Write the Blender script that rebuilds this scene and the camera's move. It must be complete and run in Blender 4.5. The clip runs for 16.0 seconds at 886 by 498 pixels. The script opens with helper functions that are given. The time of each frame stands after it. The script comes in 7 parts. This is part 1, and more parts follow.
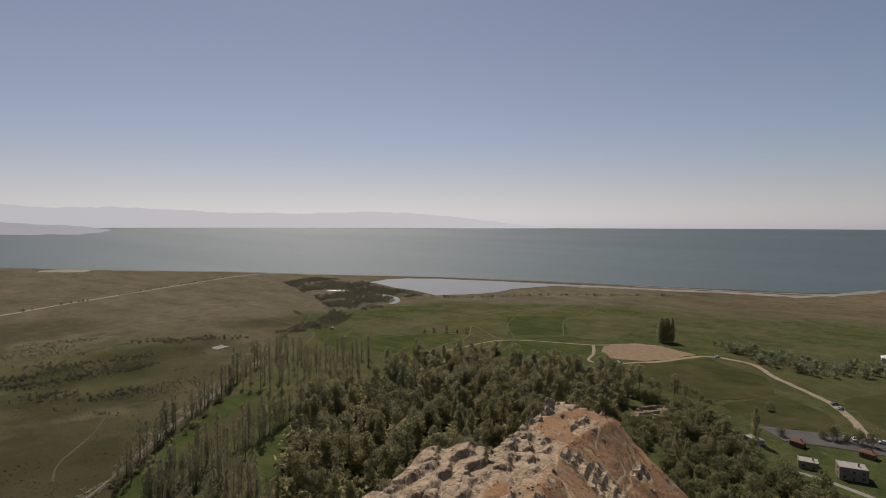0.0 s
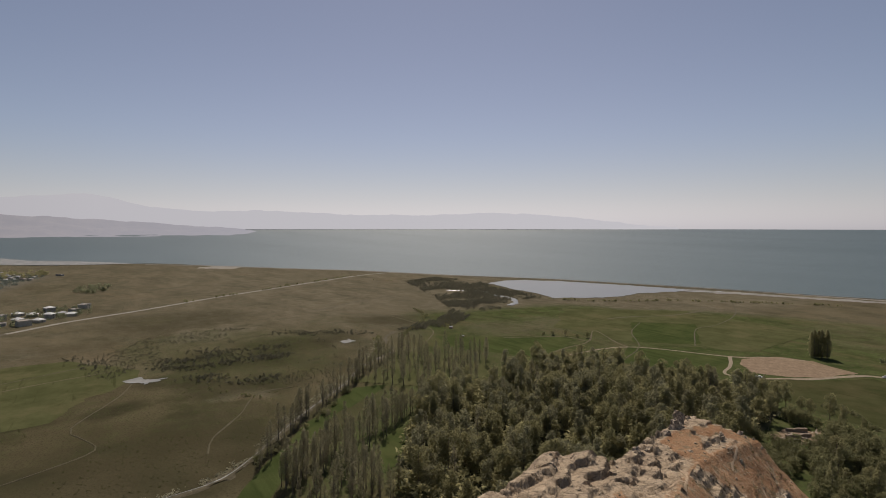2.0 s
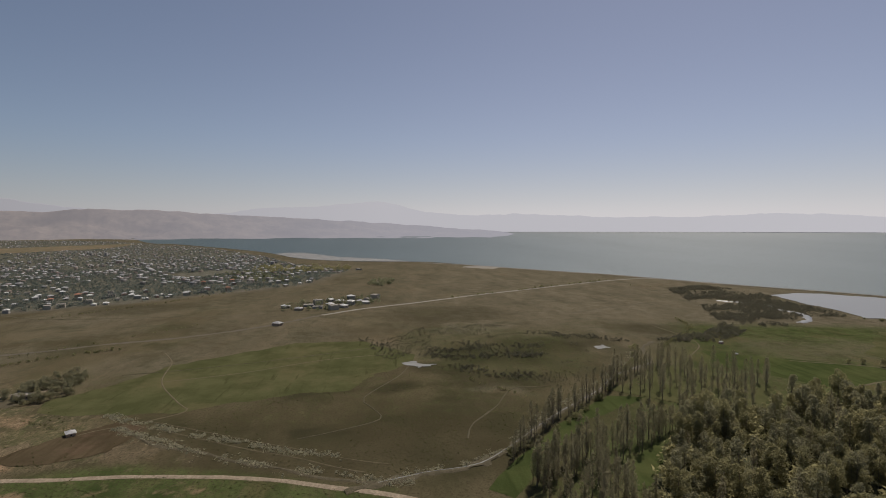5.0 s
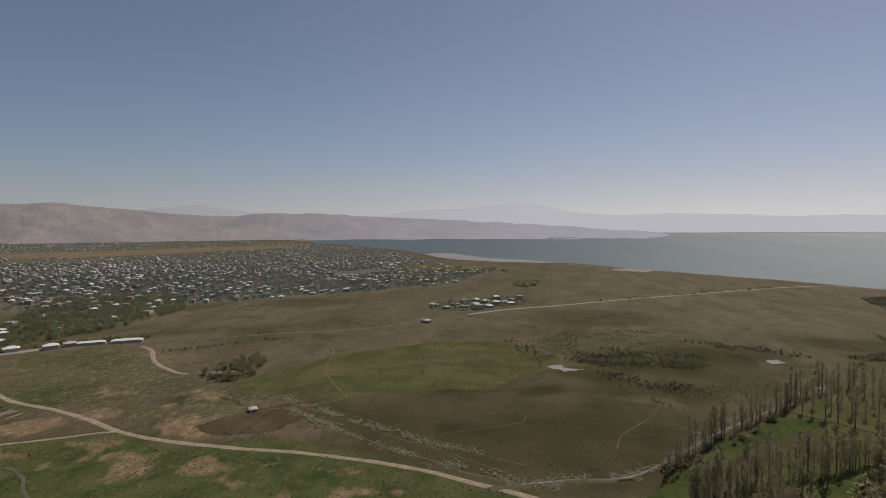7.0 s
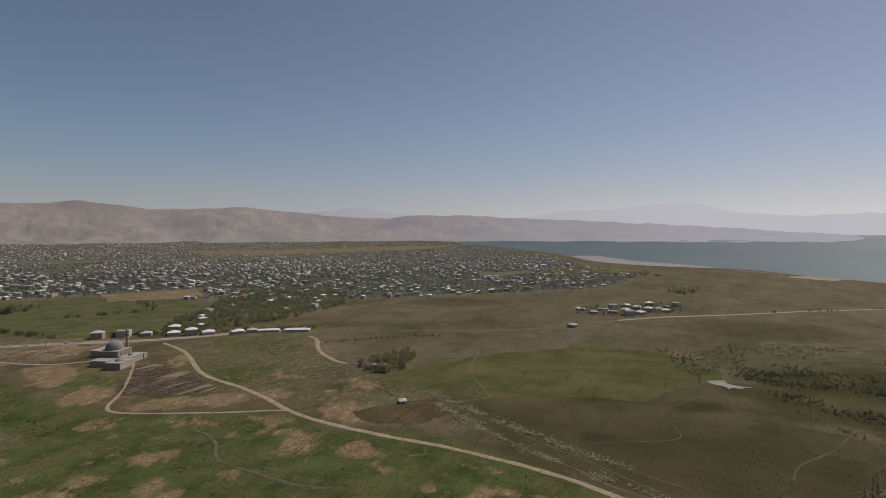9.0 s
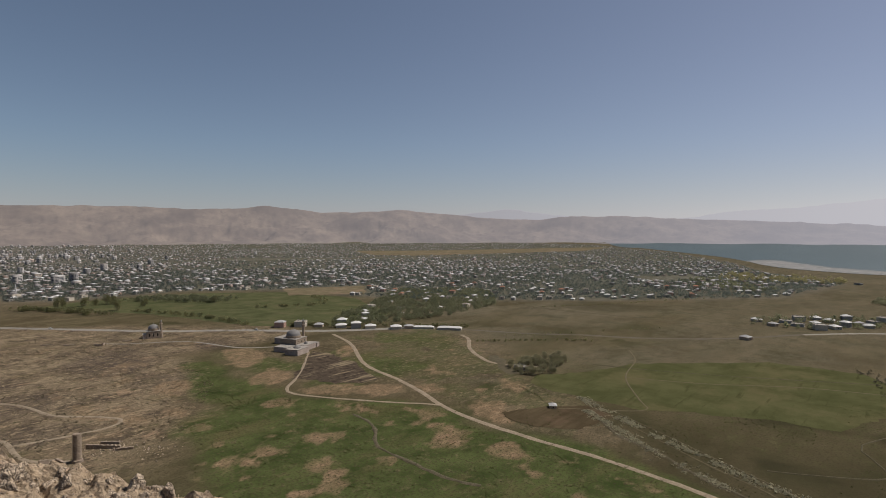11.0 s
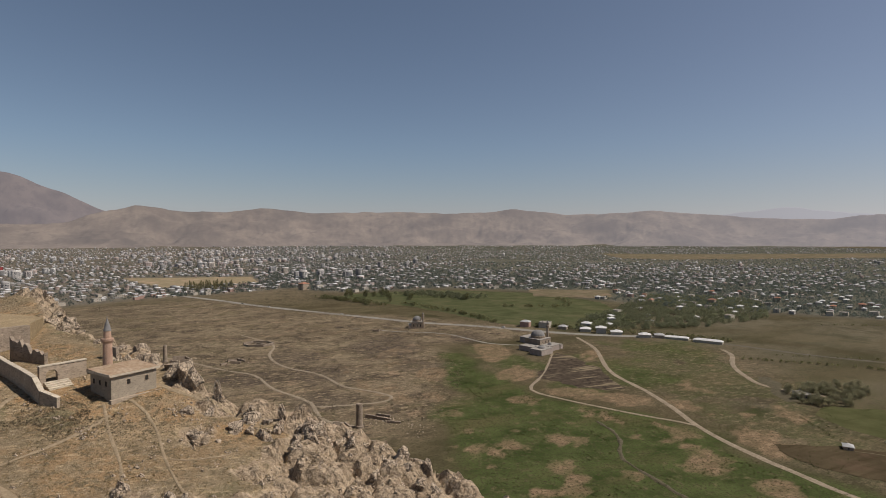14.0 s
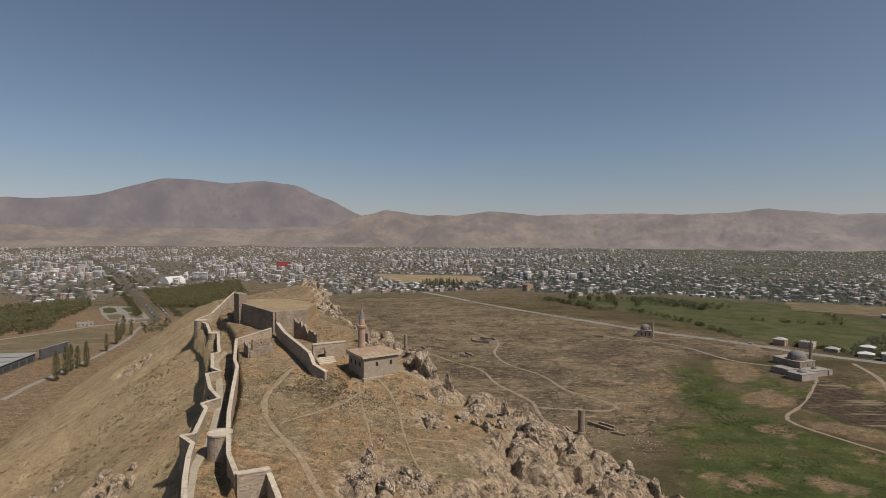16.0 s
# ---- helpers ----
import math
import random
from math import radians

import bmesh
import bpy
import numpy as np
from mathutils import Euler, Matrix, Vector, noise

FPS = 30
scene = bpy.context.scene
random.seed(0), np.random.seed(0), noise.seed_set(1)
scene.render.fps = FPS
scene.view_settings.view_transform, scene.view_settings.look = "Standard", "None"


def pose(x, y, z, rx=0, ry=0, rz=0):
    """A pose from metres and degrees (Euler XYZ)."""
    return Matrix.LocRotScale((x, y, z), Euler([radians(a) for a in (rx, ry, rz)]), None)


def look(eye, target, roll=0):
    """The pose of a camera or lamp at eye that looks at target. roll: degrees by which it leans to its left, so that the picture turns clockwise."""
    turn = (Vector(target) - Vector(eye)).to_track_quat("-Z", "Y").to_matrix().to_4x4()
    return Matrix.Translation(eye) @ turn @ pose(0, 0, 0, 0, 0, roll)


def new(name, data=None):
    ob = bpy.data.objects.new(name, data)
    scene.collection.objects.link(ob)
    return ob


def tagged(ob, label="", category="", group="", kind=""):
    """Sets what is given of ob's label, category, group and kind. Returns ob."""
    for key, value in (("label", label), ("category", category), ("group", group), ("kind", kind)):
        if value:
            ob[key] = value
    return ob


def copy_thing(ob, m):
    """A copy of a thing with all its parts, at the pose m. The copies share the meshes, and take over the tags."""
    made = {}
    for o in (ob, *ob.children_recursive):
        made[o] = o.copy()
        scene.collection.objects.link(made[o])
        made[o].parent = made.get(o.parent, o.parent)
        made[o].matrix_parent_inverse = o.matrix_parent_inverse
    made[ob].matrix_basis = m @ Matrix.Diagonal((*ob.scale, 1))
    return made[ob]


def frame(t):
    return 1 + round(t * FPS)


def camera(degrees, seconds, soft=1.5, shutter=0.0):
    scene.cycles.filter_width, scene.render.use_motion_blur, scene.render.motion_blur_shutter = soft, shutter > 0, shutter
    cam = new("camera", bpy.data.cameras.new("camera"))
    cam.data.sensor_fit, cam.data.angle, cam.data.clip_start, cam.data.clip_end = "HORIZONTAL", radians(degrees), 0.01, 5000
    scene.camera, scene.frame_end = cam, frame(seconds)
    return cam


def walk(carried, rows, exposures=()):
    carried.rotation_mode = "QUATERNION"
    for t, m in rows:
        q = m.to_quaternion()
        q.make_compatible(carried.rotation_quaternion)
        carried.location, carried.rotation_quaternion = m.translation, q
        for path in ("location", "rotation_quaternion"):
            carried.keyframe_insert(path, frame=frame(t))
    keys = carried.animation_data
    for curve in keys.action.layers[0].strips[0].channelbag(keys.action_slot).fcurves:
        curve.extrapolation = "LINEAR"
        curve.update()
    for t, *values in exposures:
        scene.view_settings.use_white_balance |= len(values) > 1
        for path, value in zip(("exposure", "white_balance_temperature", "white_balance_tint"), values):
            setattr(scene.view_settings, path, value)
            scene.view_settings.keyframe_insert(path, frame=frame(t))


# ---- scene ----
EYE = 110.0  # the camera hovers this high over the plain
cam = camera(78.57, 16.0, soft=0.95)
# seconds, turn to the left from +y, tilt up, lean
TURNS = (
    (0, -134.95, -2.53, 0.13), (0.5, -132.45, -2.51, 0.19), (1, -130.20, -2.49, 0.19), (1.5, -126.94, -2.45, 0.07),
    (2, -122.46, -2.42, 0.01), (2.5, -118.00, -2.36, -0.06), (3, -113.43, -2.32, -0.03), (3.5, -108.85, -2.28, 0.02),
    (4, -104.35, -2.23, 0.01), (6.5, -84.40, -2.02, -0.17), (7, -80.67, -1.99, -0.23), (7.5, -77.04, -1.94, -0.20),
    (8, -73.23, -1.85, -0.14), (8.5, -69.38, -1.83, -0.10), (9, -65.40, -1.78, -0.07), (11.5, -45.58, -1.56, -0.11),
    (12, -41.59, -1.51, -0.19), (12.5, -37.40, -1.47, -0.17), (13, -33.00, -1.42, -0.12), (13.5, -28.59, -1.38, -0.07),
    (14, -24.05, -1.34, -0.06), (14.5, -18.42, -1.25, -0.02), (15, -12.32, -1.23, 0.05), (15.5, -6.17, -1.18, 0.09),
    (16, -0.68, -1.16, 0.29),
)


def aimed(turn, tilt, lean):
    a, b = radians(turn), radians(tilt)
    way = Vector((-math.sin(a) * math.cos(b), math.cos(a) * math.cos(b), math.sin(b)))
    eye = Vector((0, 0, EYE))
    return look(eye, eye + way * 100, lean)


walk(cam, [(t, aimed(a, b, c)) for t, a, b, c in TURNS], exposures=[(0.0, 0.02, 6640, 14), (3.5, 0.0, 6570, 13.5), (7.0, -0.05, 6500, 13), (9.5, 0.03, 6500, 13), (12.5, 0.15, 6500, 13), (16.0, 0.1, 6500, 13)])

# ---- daylight: a hazy sky and one afternoon sun ----
SUN_TURN, SUN_HIGH = -122.0, 53.0
world = bpy.data.worlds.new("world")
scene.world = world
world.use_nodes = True
wn = world.node_tree
sky = wn.nodes.new("ShaderNodeTexSky")
sky.sky_type = "NISHITA"
sky.sun_disc = False
sky.sun_elevation = radians(SUN_HIGH)
sky.sun_rotation = radians(-SUN_TURN)
sky.altitude, sky.air_density, sky.dust_density, sky.ozone_density = 1000, 1.0, 0.6, 3.0
wn.nodes["Background"].inputs["Strength"].default_value = 0.063
def sky_node(kind, **set_to):
    n = wn.nodes.new("ShaderNode" + kind)
    for k, v in set_to.items():
        n.inputs[int(k[1:])].default_value = v
    return n


def sky_mix(blend, factor, a, b):
    n = wn.nodes.new("ShaderNodeMix")
    n.data_type, n.blend_type, n.clamp_factor = "RGBA", blend, True
    for socket, v in ((0, factor), (6, a), (7, b)):
        if isinstance(v, (float, int, tuple)):
            n.inputs[socket].default_value = v
        else:
            wn.links.new(v, n.inputs[socket])
    return n.outputs[2]


def sky_range(v, a, b, c, d, power=1.0):
    n = sky_node("MapRange", i1=a, i2=b, i3=0.0, i4=1.0)
    wn.links.new(v, n.inputs[0])
    p = sky_node("Math", i1=power)
    p.operation = "POWER"
    wn.links.new(n.outputs[0], p.inputs[0])
    m = sky_node("Math", i1=d - c, i2=c)
    m.operation = "MULTIPLY_ADD"
    wn.links.new(p.outputs[0], m.inputs[0])
    return m.outputs[0]


# the dusty air pales the blue towards the sun and towards the horizon
way = wn.nodes.new("ShaderNodeTexCoord")
facing = wn.nodes.new("ShaderNodeVectorMath")
facing.operation = "DOT_PRODUCT"
wn.links.new(way.outputs["Generated"], facing.inputs[0])
facing.inputs[1].default_value = (-math.sin(radians(SUN_TURN)), math.cos(radians(SUN_TURN)), 0)
apart = wn.nodes.new("ShaderNodeSeparateXYZ")
wn.links.new(way.outputs["Generated"], apart.inputs[0])
towards = sky_range(facing.outputs["Value"], -0.55, 0.95, 0, 1, 1.8)
pale = wn.nodes.new("ShaderNodeHueSaturation")
wn.links.new(sky_range(facing.outputs["Value"], -0.55, 0.95, 0.84, 0.72, 1.8), pale.inputs["Saturation"])
wn.links.new(sky.outputs["Color"], pale.inputs["Color"])
blue = sky_mix("MULTIPLY", 1.0, pale.outputs["Color"], sky_mix("MIX", towards, (0.965, 0.995, 0.965, 1), (1.04, 0.97, 0.97, 1)))
grey = wn.nodes.new("ShaderNodeRGBToBW")
wn.links.new(sky.outputs["Color"], grey.inputs[0])
dusty = sky_mix("MULTIPLY", 1.0, grey.outputs[0], sky_mix("MIX", towards, (0.87, 0.84, 0.89, 1), (1.13, 1.12, 1.17, 1)))
both = sky_mix("MIX", sky_range(apart.outputs["Z"], 0.17, 0.0, 0.0, 0.92, 1.7), blue, dusty)
wn.links.new(both, wn.nodes["Background"].inputs["Color"])
lamp = bpy.data.lights.new("sun", "SUN")
lamp.energy, lamp.angle, lamp.color = 4.2, radians(0.6), (1.0, 0.93, 0.82)
sun = new("sun", lamp)
a, b = radians(SUN_TURN), radians(SUN_HIGH)
sun.matrix_world = look((0, 0, 400), Vector((0, 0, 400)) - Vector((-math.sin(a) * math.cos(b), math.cos(a) * math.cos(b), math.sin(b))))

# ---- tools ----
def fade(t):
    return t * t * (3 - 2 * t)


def grain(x, y, seed=0):
    """Smooth value noise in 0..1 over arrays."""
    x, y = np.asarray(x, float), np.asarray(y, float)
    xi, yi = np.floor(x), np.floor(y)
    u, v = fade(x - xi), fade(y - yi)

    def h(i, j):
        s = np.sin(i * 127.1 + j * 311.7 + seed * 74.7) * 43758.5453
        return s - np.floor(s)

    return (h(xi, yi) * (1 - u) + h(xi + 1, yi) * u) * (1 - v) + (h(xi, yi + 1) * (1 - u) + h(xi + 1, yi + 1) * u) * v


def clouds(x, y, size, octaves=4, seed=0):
    total, weight, out = 0.0, 1.0, 0.0
    for k in range(octaves):
        out = out + weight * grain(np.asarray(x) / size + 17.3 * k, np.asarray(y) / size - 9.1 * k, seed + k)
        total, weight, size = total + weight, weight * 0.5, size * 0.5
    return out / total


def inside(x, y, poly, soft):
    """1 inside the outline, 0 outside, with a soft edge."""
    x, y = np.asarray(x, float), np.asarray(y, float)
    odd, near = np.zeros(x.shape, bool), np.full(x.shape, 1e9)
    for (ax, ay), (bx, by) in zip(poly, poly[1:] + poly[:1]):
        cross = ((ay > y) != (by > y)) & (x < (bx - ax) * (y - ay) / (by - ay + 1e-9) + ax)
        odd ^= cross
        k = np.clip(((x - ax) * (bx - ax) + (y - ay) * (by - ay)) / ((bx - ax) ** 2 + (by - ay) ** 2), 0, 1)
        near = np.minimum(near, np.hypot(x - ax - k * (bx - ax), y - ay - k * (by - ay)))
    d = np.where(odd, near, -near)
    return np.clip(d / (2 * soft) + 0.5, 0, 1)


def ground_z(x, y):
    """The plain is level and lifts gently towards the far rim."""
    r = np.hypot(x, y)
    return 84.0 * (np.clip(r - 1500, 0, None) / 3450) ** 2


def grid_mesh(name, P, material, closed=False, smooth=True):
    """A sheet from an array of rows x columns x 3."""
    n, m = P.shape[:2]
    i = np.arange(n * m).reshape(n, m)
    if closed:
        i = np.concatenate([i, i[:, :1]], 1)
    quads = np.stack([i[:-1, :-1], i[:-1, 1:], i[1:, 1:], i[1:, :-1]], -1).reshape(-1, 4)
    me = bpy.data.meshes.new(name)
    me.vertices.add(n * m)
    me.vertices.foreach_set("co", P.reshape(-1).astype(np.float32))
    me.loops.add(quads.size)
    me.loops.foreach_set("vertex_index", quads.reshape(-1).astype(np.int32))
    me.polygons.add(len(quads))
    me.polygons.foreach_set("loop_start", np.arange(0, quads.size, 4, dtype=np.int32))
    me.polygons.foreach_set("use_smooth", np.full(len(quads), smooth))
    me.materials.append(material)
    me.update(calc_edges=True)
    return me


def zone_colour(me, name, rgba):
    at = me.color_attributes.new(name, "FLOAT_COLOR", "POINT")
    at.data.foreach_set("color", rgba.astype(np.float32).reshape(-1))


def bent(points, step=6.0):
    """A smooth line through the points, as an array of x, y."""
    p = np.array(points, float)
    p = np.concatenate([[2 * p[0] - p[1]], p, [2 * p[-1] - p[-2]]])
    out = []
    for k in range(1, len(p) - 2):
        n = max(2, int(np.hypot(*(p[k + 1] - p[k])) / step))
        t = (np.arange(n) / n)[:, None]
        a, b, c, d = p[k - 1:k + 3]
        out.append(0.5 * (2 * b + (c - a) * t + (2 * a - 5 * b + 4 * c - d) * t ** 2 + (3 * b - a - 3 * c + d) * t ** 3))
    return np.concatenate(out + [p[-2:-1]])


def part(name, data, material, parent, label="", m=None):
    """One mesh object under a thing or a part. data: a bmesh or a mesh."""
    if isinstance(data, bmesh.types.BMesh):
        me = bpy.data.meshes.new(name)
        data.to_mesh(me)
        data.free()
        me.materials.append(material)
    else:
        me = data
    ob = new(name, me)
    ob.parent = parent
    if m is not None:
        ob.matrix_basis = m
    return tagged(ob, label)


def thing(name, m, label, category, group="", kind=""):
    ob = new(name)
    ob.empty_display_size = 0.5
    ob.matrix_basis = m
    return tagged(ob, label, category, group, kind)


def box(bm, x0, x1, y0, y1, z0, z1, bevel=0.0, m=None):
    made = bmesh.ops.create_cube(bm, size=1)["verts"]
    for v in made:
        v.co = Vector((x0 + (v.co.x + 0.5) * (x1 - x0), y0 + (v.co.y + 0.5) * (y1 - y0), z0 + (v.co.z + 0.5) * (z1 - z0)))
    if m is not None:
        bmesh.ops.transform(bm, matrix=m, verts=made)
    if bevel:
        edges = {e for v in made for e in v.link_edges}
        bmesh.ops.bevel(bm, geom=list(edges), offset=bevel, segments=1, affect="EDGES")
    return bm


def boxed(*a, **k):
    return box(bmesh.new(), *a, **k)


def lathe(profile, n=20, bm=None):
    """A turned body from (radius, height) pairs, closed at both ends."""
    bm = bm or bmesh.new()
    rings = [[bm.verts.new((r * math.cos(6.28318 * k / n), r * math.sin(6.28318 * k / n), z)) for k in range(n)] for r, z in profile]
    for lo, hi in zip(rings, rings[1:]):
        for k in range(n):
            bm.faces.new((lo[k], lo[(k + 1) % n], hi[(k + 1) % n], hi[k]))
    bm.faces.new(rings[0][::-1])
    bm.faces.new(rings[-1])
    return bm


# ---- materials ----
class Nodes:
    """A small builder for node materials."""

    def __init__(self, name, rough=0.9, specular=0.06, metal=0.0):
        self.mat = bpy.data.materials.new(name)
        self.mat.use_nodes = True
        self.t = self.mat.node_tree
        self.bsdf = self.t.nodes["Principled BSDF"]
        self.bsdf.inputs["Roughness"].default_value = rough
        self.bsdf.inputs["Specular IOR Level"].default_value = specular
        self.bsdf.inputs["Metallic"].default_value = metal
        self.place = self.t.nodes.new("ShaderNodeNewGeometry").outputs["Position"]

    def link(self, a, b):
        self.t.links.new(a, b)

    def noise(self, size, detail=4, rough=0.6, stretch=None, vector=None):
        n = self.t.nodes.new("ShaderNodeTexNoise")
        n.inputs["Scale"].default_value = 1.0 / size
        n.inputs["Detail"].default_value = detail
        n.inputs["Roughness"].default_value = rough
        v = vector or self.place
        if stretch:
            s = self.t.nodes.new("ShaderNodeMapping")
            s.inputs["Rotation"].default_value = (0, 0, radians(stretch[1]))
            s.inputs["Scale"].default_value = (stretch[0], 1, 1) if len(stretch) < 3 else stretch[2]
            self.link(v, s.inputs["Vector"])
            v = s.outputs["Vector"]
        self.link(v, n.inputs["Vector"])
        return n.outputs["Fac"]

    def cracks(self, size, scale=(1, 1, 1), turn=0.0):
        """The distance to the nearest joint of an irregular block pattern, bent by noise."""
        bend = self.t.nodes.new("ShaderNodeVectorMath")
        bend.operation = "MULTIPLY_ADD"
        wob = self.t.nodes.new("ShaderNodeTexNoise")
        wob.inputs["Scale"].default_value = 0.9 / size
        self.link(self.place, wob.inputs["Vector"])
        self.link(wob.outputs["Color"], bend.inputs[0])
        bend.inputs[1].default_value = (size * 1.6,) * 3
        self.link(self.place, bend.inputs[2])
        s = self.t.nodes.new("ShaderNodeMapping")
        s.inputs["Rotation"].default_value = (radians(18), radians(12), radians(turn))
        s.inputs["Scale"].default_value = scale
        self.link(bend.outputs[0], s.inputs["Vector"])
        v = self.t.nodes.new("ShaderNodeTexVoronoi")
        v.feature = "DISTANCE_TO_EDGE"
        v.inputs["Scale"].default_value = 1.0 / size
        self.link(s.outputs["Vector"], v.inputs["Vector"])
        return v.outputs["Distance"]

    def ramp(self, fac, *stops):
        r = self.t.nodes.new("ShaderNodeValToRGB")
        for k, (at, c) in enumerate(stops):
            e = r.color_ramp.elements[k] if k < 2 else r.color_ramp.elements.new(at)
            e.position, e.color = at, (*c, 1) if len(c) == 3 else c
        self.link(fac, r.inputs["Fac"])
        return r.outputs["Color"]

    def grey(self, fac, lo, hi):
        r = self.t.nodes.new("ShaderNodeMapRange")
        r.inputs["From Min"].default_value, r.inputs["From Max"].default_value = lo, hi
        self.link(fac, r.inputs["Value"])
        return r.outputs["Result"]

    def calc(self, op, a, b):
        n = self.t.nodes.new("ShaderNodeMath")
        n.operation = op
        n.use_clamp = op in ("MULTIPLY", "ADD")
        for k, v in enumerate((a, b)):
            if isinstance(v, (int, float)):
                n.inputs[k].default_value = v
            else:
                self.link(v, n.inputs[k])
        return n.outputs[0]

    def mix(self, fac, a, b, mode="MIX"):
        n = self.t.nodes.new("ShaderNodeMix")
        n.data_type, n.blend_type = "RGBA", mode
        for socket, v in ((n.inputs[0], fac), (n.inputs[6], a), (n.inputs[7], b)):
            if isinstance(v, (int, float)):
                socket.default_value = v
            elif isinstance(v, tuple):
                socket.default_value = (*v, 1)
            else:
                self.link(v, socket)
        return n.outputs[2]

    def attribute(self, name):
        n = self.t.nodes.new("ShaderNodeAttribute")
        n.attribute_name = name
        s = self.t.nodes.new("ShaderNodeSeparateColor")
        self.link(n.outputs["Color"], s.inputs["Color"])
        return s.outputs

    def random(self):
        return self.t.nodes.new("ShaderNodeObjectInfo").outputs["Random"]

    def island(self):
        return self.t.nodes.new("ShaderNodeNewGeometry").outputs["Random Per Island"]

    def bump(self, fac, strength, distance):
        b = self.t.nodes.new("ShaderNodeBump")
        b.inputs["Strength"].default_value, b.inputs["Distance"].default_value = strength, distance
        self.link(fac, b.inputs["Height"])
        self.link(b.outputs["Normal"], self.bsdf.inputs["Normal"])

    def done(self, colour):
        if isinstance(colour, tuple):
            self.bsdf.inputs["Base Color"].default_value = (*colour, 1)
        else:
            self.link(colour, self.bsdf.inputs["Base Color"])
        return self.mat


def surface(name, dark, light, size, rough=0.9, bump=0.0, fine=None, metal=0.0, vary=False, specular=0.06):
    """A worn surface between two colours at two scales."""
    n = Nodes(name, rough, specular, metal)
    big, small = n.noise(size, 5), n.noise(fine or size / 9, 3)
    c = n.mix(n.grey(big, 0.3, 0.7), dark, light)
    c = n.mix(n.grey(small, 0.35, 0.75), c, tuple(0.78 * v for v in dark)) if not vary else n.mix(n.grey(small, 0.35, 0.9), c, tuple(0.7 * v for v in dark))
    if vary:
        c = n.mix(0.35, c, n.ramp(n.random(), (0.0, tuple(0.6 * v for v in dark)), (1.0, tuple(min(1, 1.25 * v) for v in light))))
    if bump:
        n.bump(small, bump, size / 12)
    return n.done(c)

# ---- the plain: one sheet to the rim ----
GREEN_WET = [(137, 322), (172, 328), (208, 315), (228, 281), (250, 249), (253, 211), (249, 187), (246, 165), (257, 128), (240, 60), (225, 10), (150, 40), (100, 130), (88, 205), (109, 240), (123, 280)]
GREEN_STRIP = [(200, 470), (188, 400), (172, 345), (165, 300), (206, 300), (214, 352), (212, 395), (226, 455)]
DRY_EAST = [(-60, 260), (60, 260), (140, 310), (190, 380), (215, 500), (380, 500), (330, 600), (150, 800), (20, 1010), (-200, 1000), (-280, 700), (-200, 400)]
NEAR_SOUTH = [(257, 210), (330, 380), (470, 450), (490, 380), (400, 250), (310, 160), (260, 100)]
WEST_GREEN = [(200, -60), (330, -130), (460, -250), (600, -330), (560, -560), (300, -720), (60, -780), (-300, -700), (-300, -250), (-60, -220), (100, -200)]
MARSH = [(392, -40), (360, -130), (440, -190), (560, -180), (640, -90), (560, 0), (470, 10)]
REEDS = [(946, -511), (979, -606), (859, -633), (739, -593), (612, -582), (620, -508), (562, -450), (563, -415), (491, -324), (493, -278), (509, -262), (533, -329), (589, -389), (696, -430)]
NORTH = [(-150, 150), (-150, 330), (-170, 450), (-230, 640), (-330, 760), (-700, 900), (-900, 500), (-600, 150)]

CITY = [(-100, 1080), (60, 1120), (180, 1180), (215, 1085), (275, 1040), (460, 1060), (600, 930), (650, 640), (745, 510), (835, 395), (995, 240), (1075, 165), (1300, 125), (1450, 100), (1680, 275), (2150, 470), (2800, 880), (3400, 1620),
        (3350, 2450), (2400, 3380), (1050, 4020), (-420, 4180), (-1900, 3700), (-3100, 2850), (-2600, 1750), (-1300, 1250), (-700, 930), (-600, 760), (-570, 1060), (-500, 1330), (-330, 1250), (-330, 1000), (-310, 880), (-200, 1010)]

g = Nodes("plain_earth", 1.0, 0.0)
zone, tone = g.attribute("zone"), g.attribute("tone")
big, mid, small = g.noise(130, 5), g.noise(22, 5, 0.65), g.noise(2.6, 4, 0.7)
streak = g.noise(30, 4, 0.65, stretch=(0.18, 28))
dry = g.mix(g.grey(streak, 0.35, 0.68), (0.130, 0.099, 0.066), (0.215, 0.170, 0.114))
dry = g.mix(g.grey(mid, 0.48, 0.6), dry, (0.078, 0.060, 0.044))
dry = g.mix(g.grey(g.noise(17, 6, 0.72, stretch=(0.5, 15)), 0.57, 0.66), dry, (0.27, 0.19, 0.125))
dry = g.mix(g.grey(g.noise(6.5, 6, 0.75), 0.53, 0.63), dry, (0.075, 0.066, 0.038))
dry = g.mix(g.grey(g.noise(60, 5, 0.7), 0.55, 0.7), dry, (0.10, 0.085, 0.045))
olive = g.mix(g.grey(big, 0.38, 0.62), (0.0595, 0.0495, 0.027), (0.103, 0.0845, 0.050))
olive = g.mix(g.grey(streak, 0.5, 0.75), olive, (0.050, 0.049, 0.024))
olive = g.mix(g.grey(g.noise(55, 5, 0.6), 0.52, 0.62), olive, (0.052, 0.048, 0.025))
olive = g.mix(g.calc("MULTIPLY", g.grey(g.noise(75, 6, 0.7, stretch=(0.4, 60)), 0.54, 0.66), 0.7), olive, (0.125, 0.104, 0.062))
green = g.mix(g.grey(mid, 0.36, 0.62), (0.033, 0.047, 0.015), (0.070, 0.084, 0.031))
green = g.mix(g.grey(g.noise(7, 6, 0.75), 0.53, 0.68), green, (0.105, 0.09, 0.048))
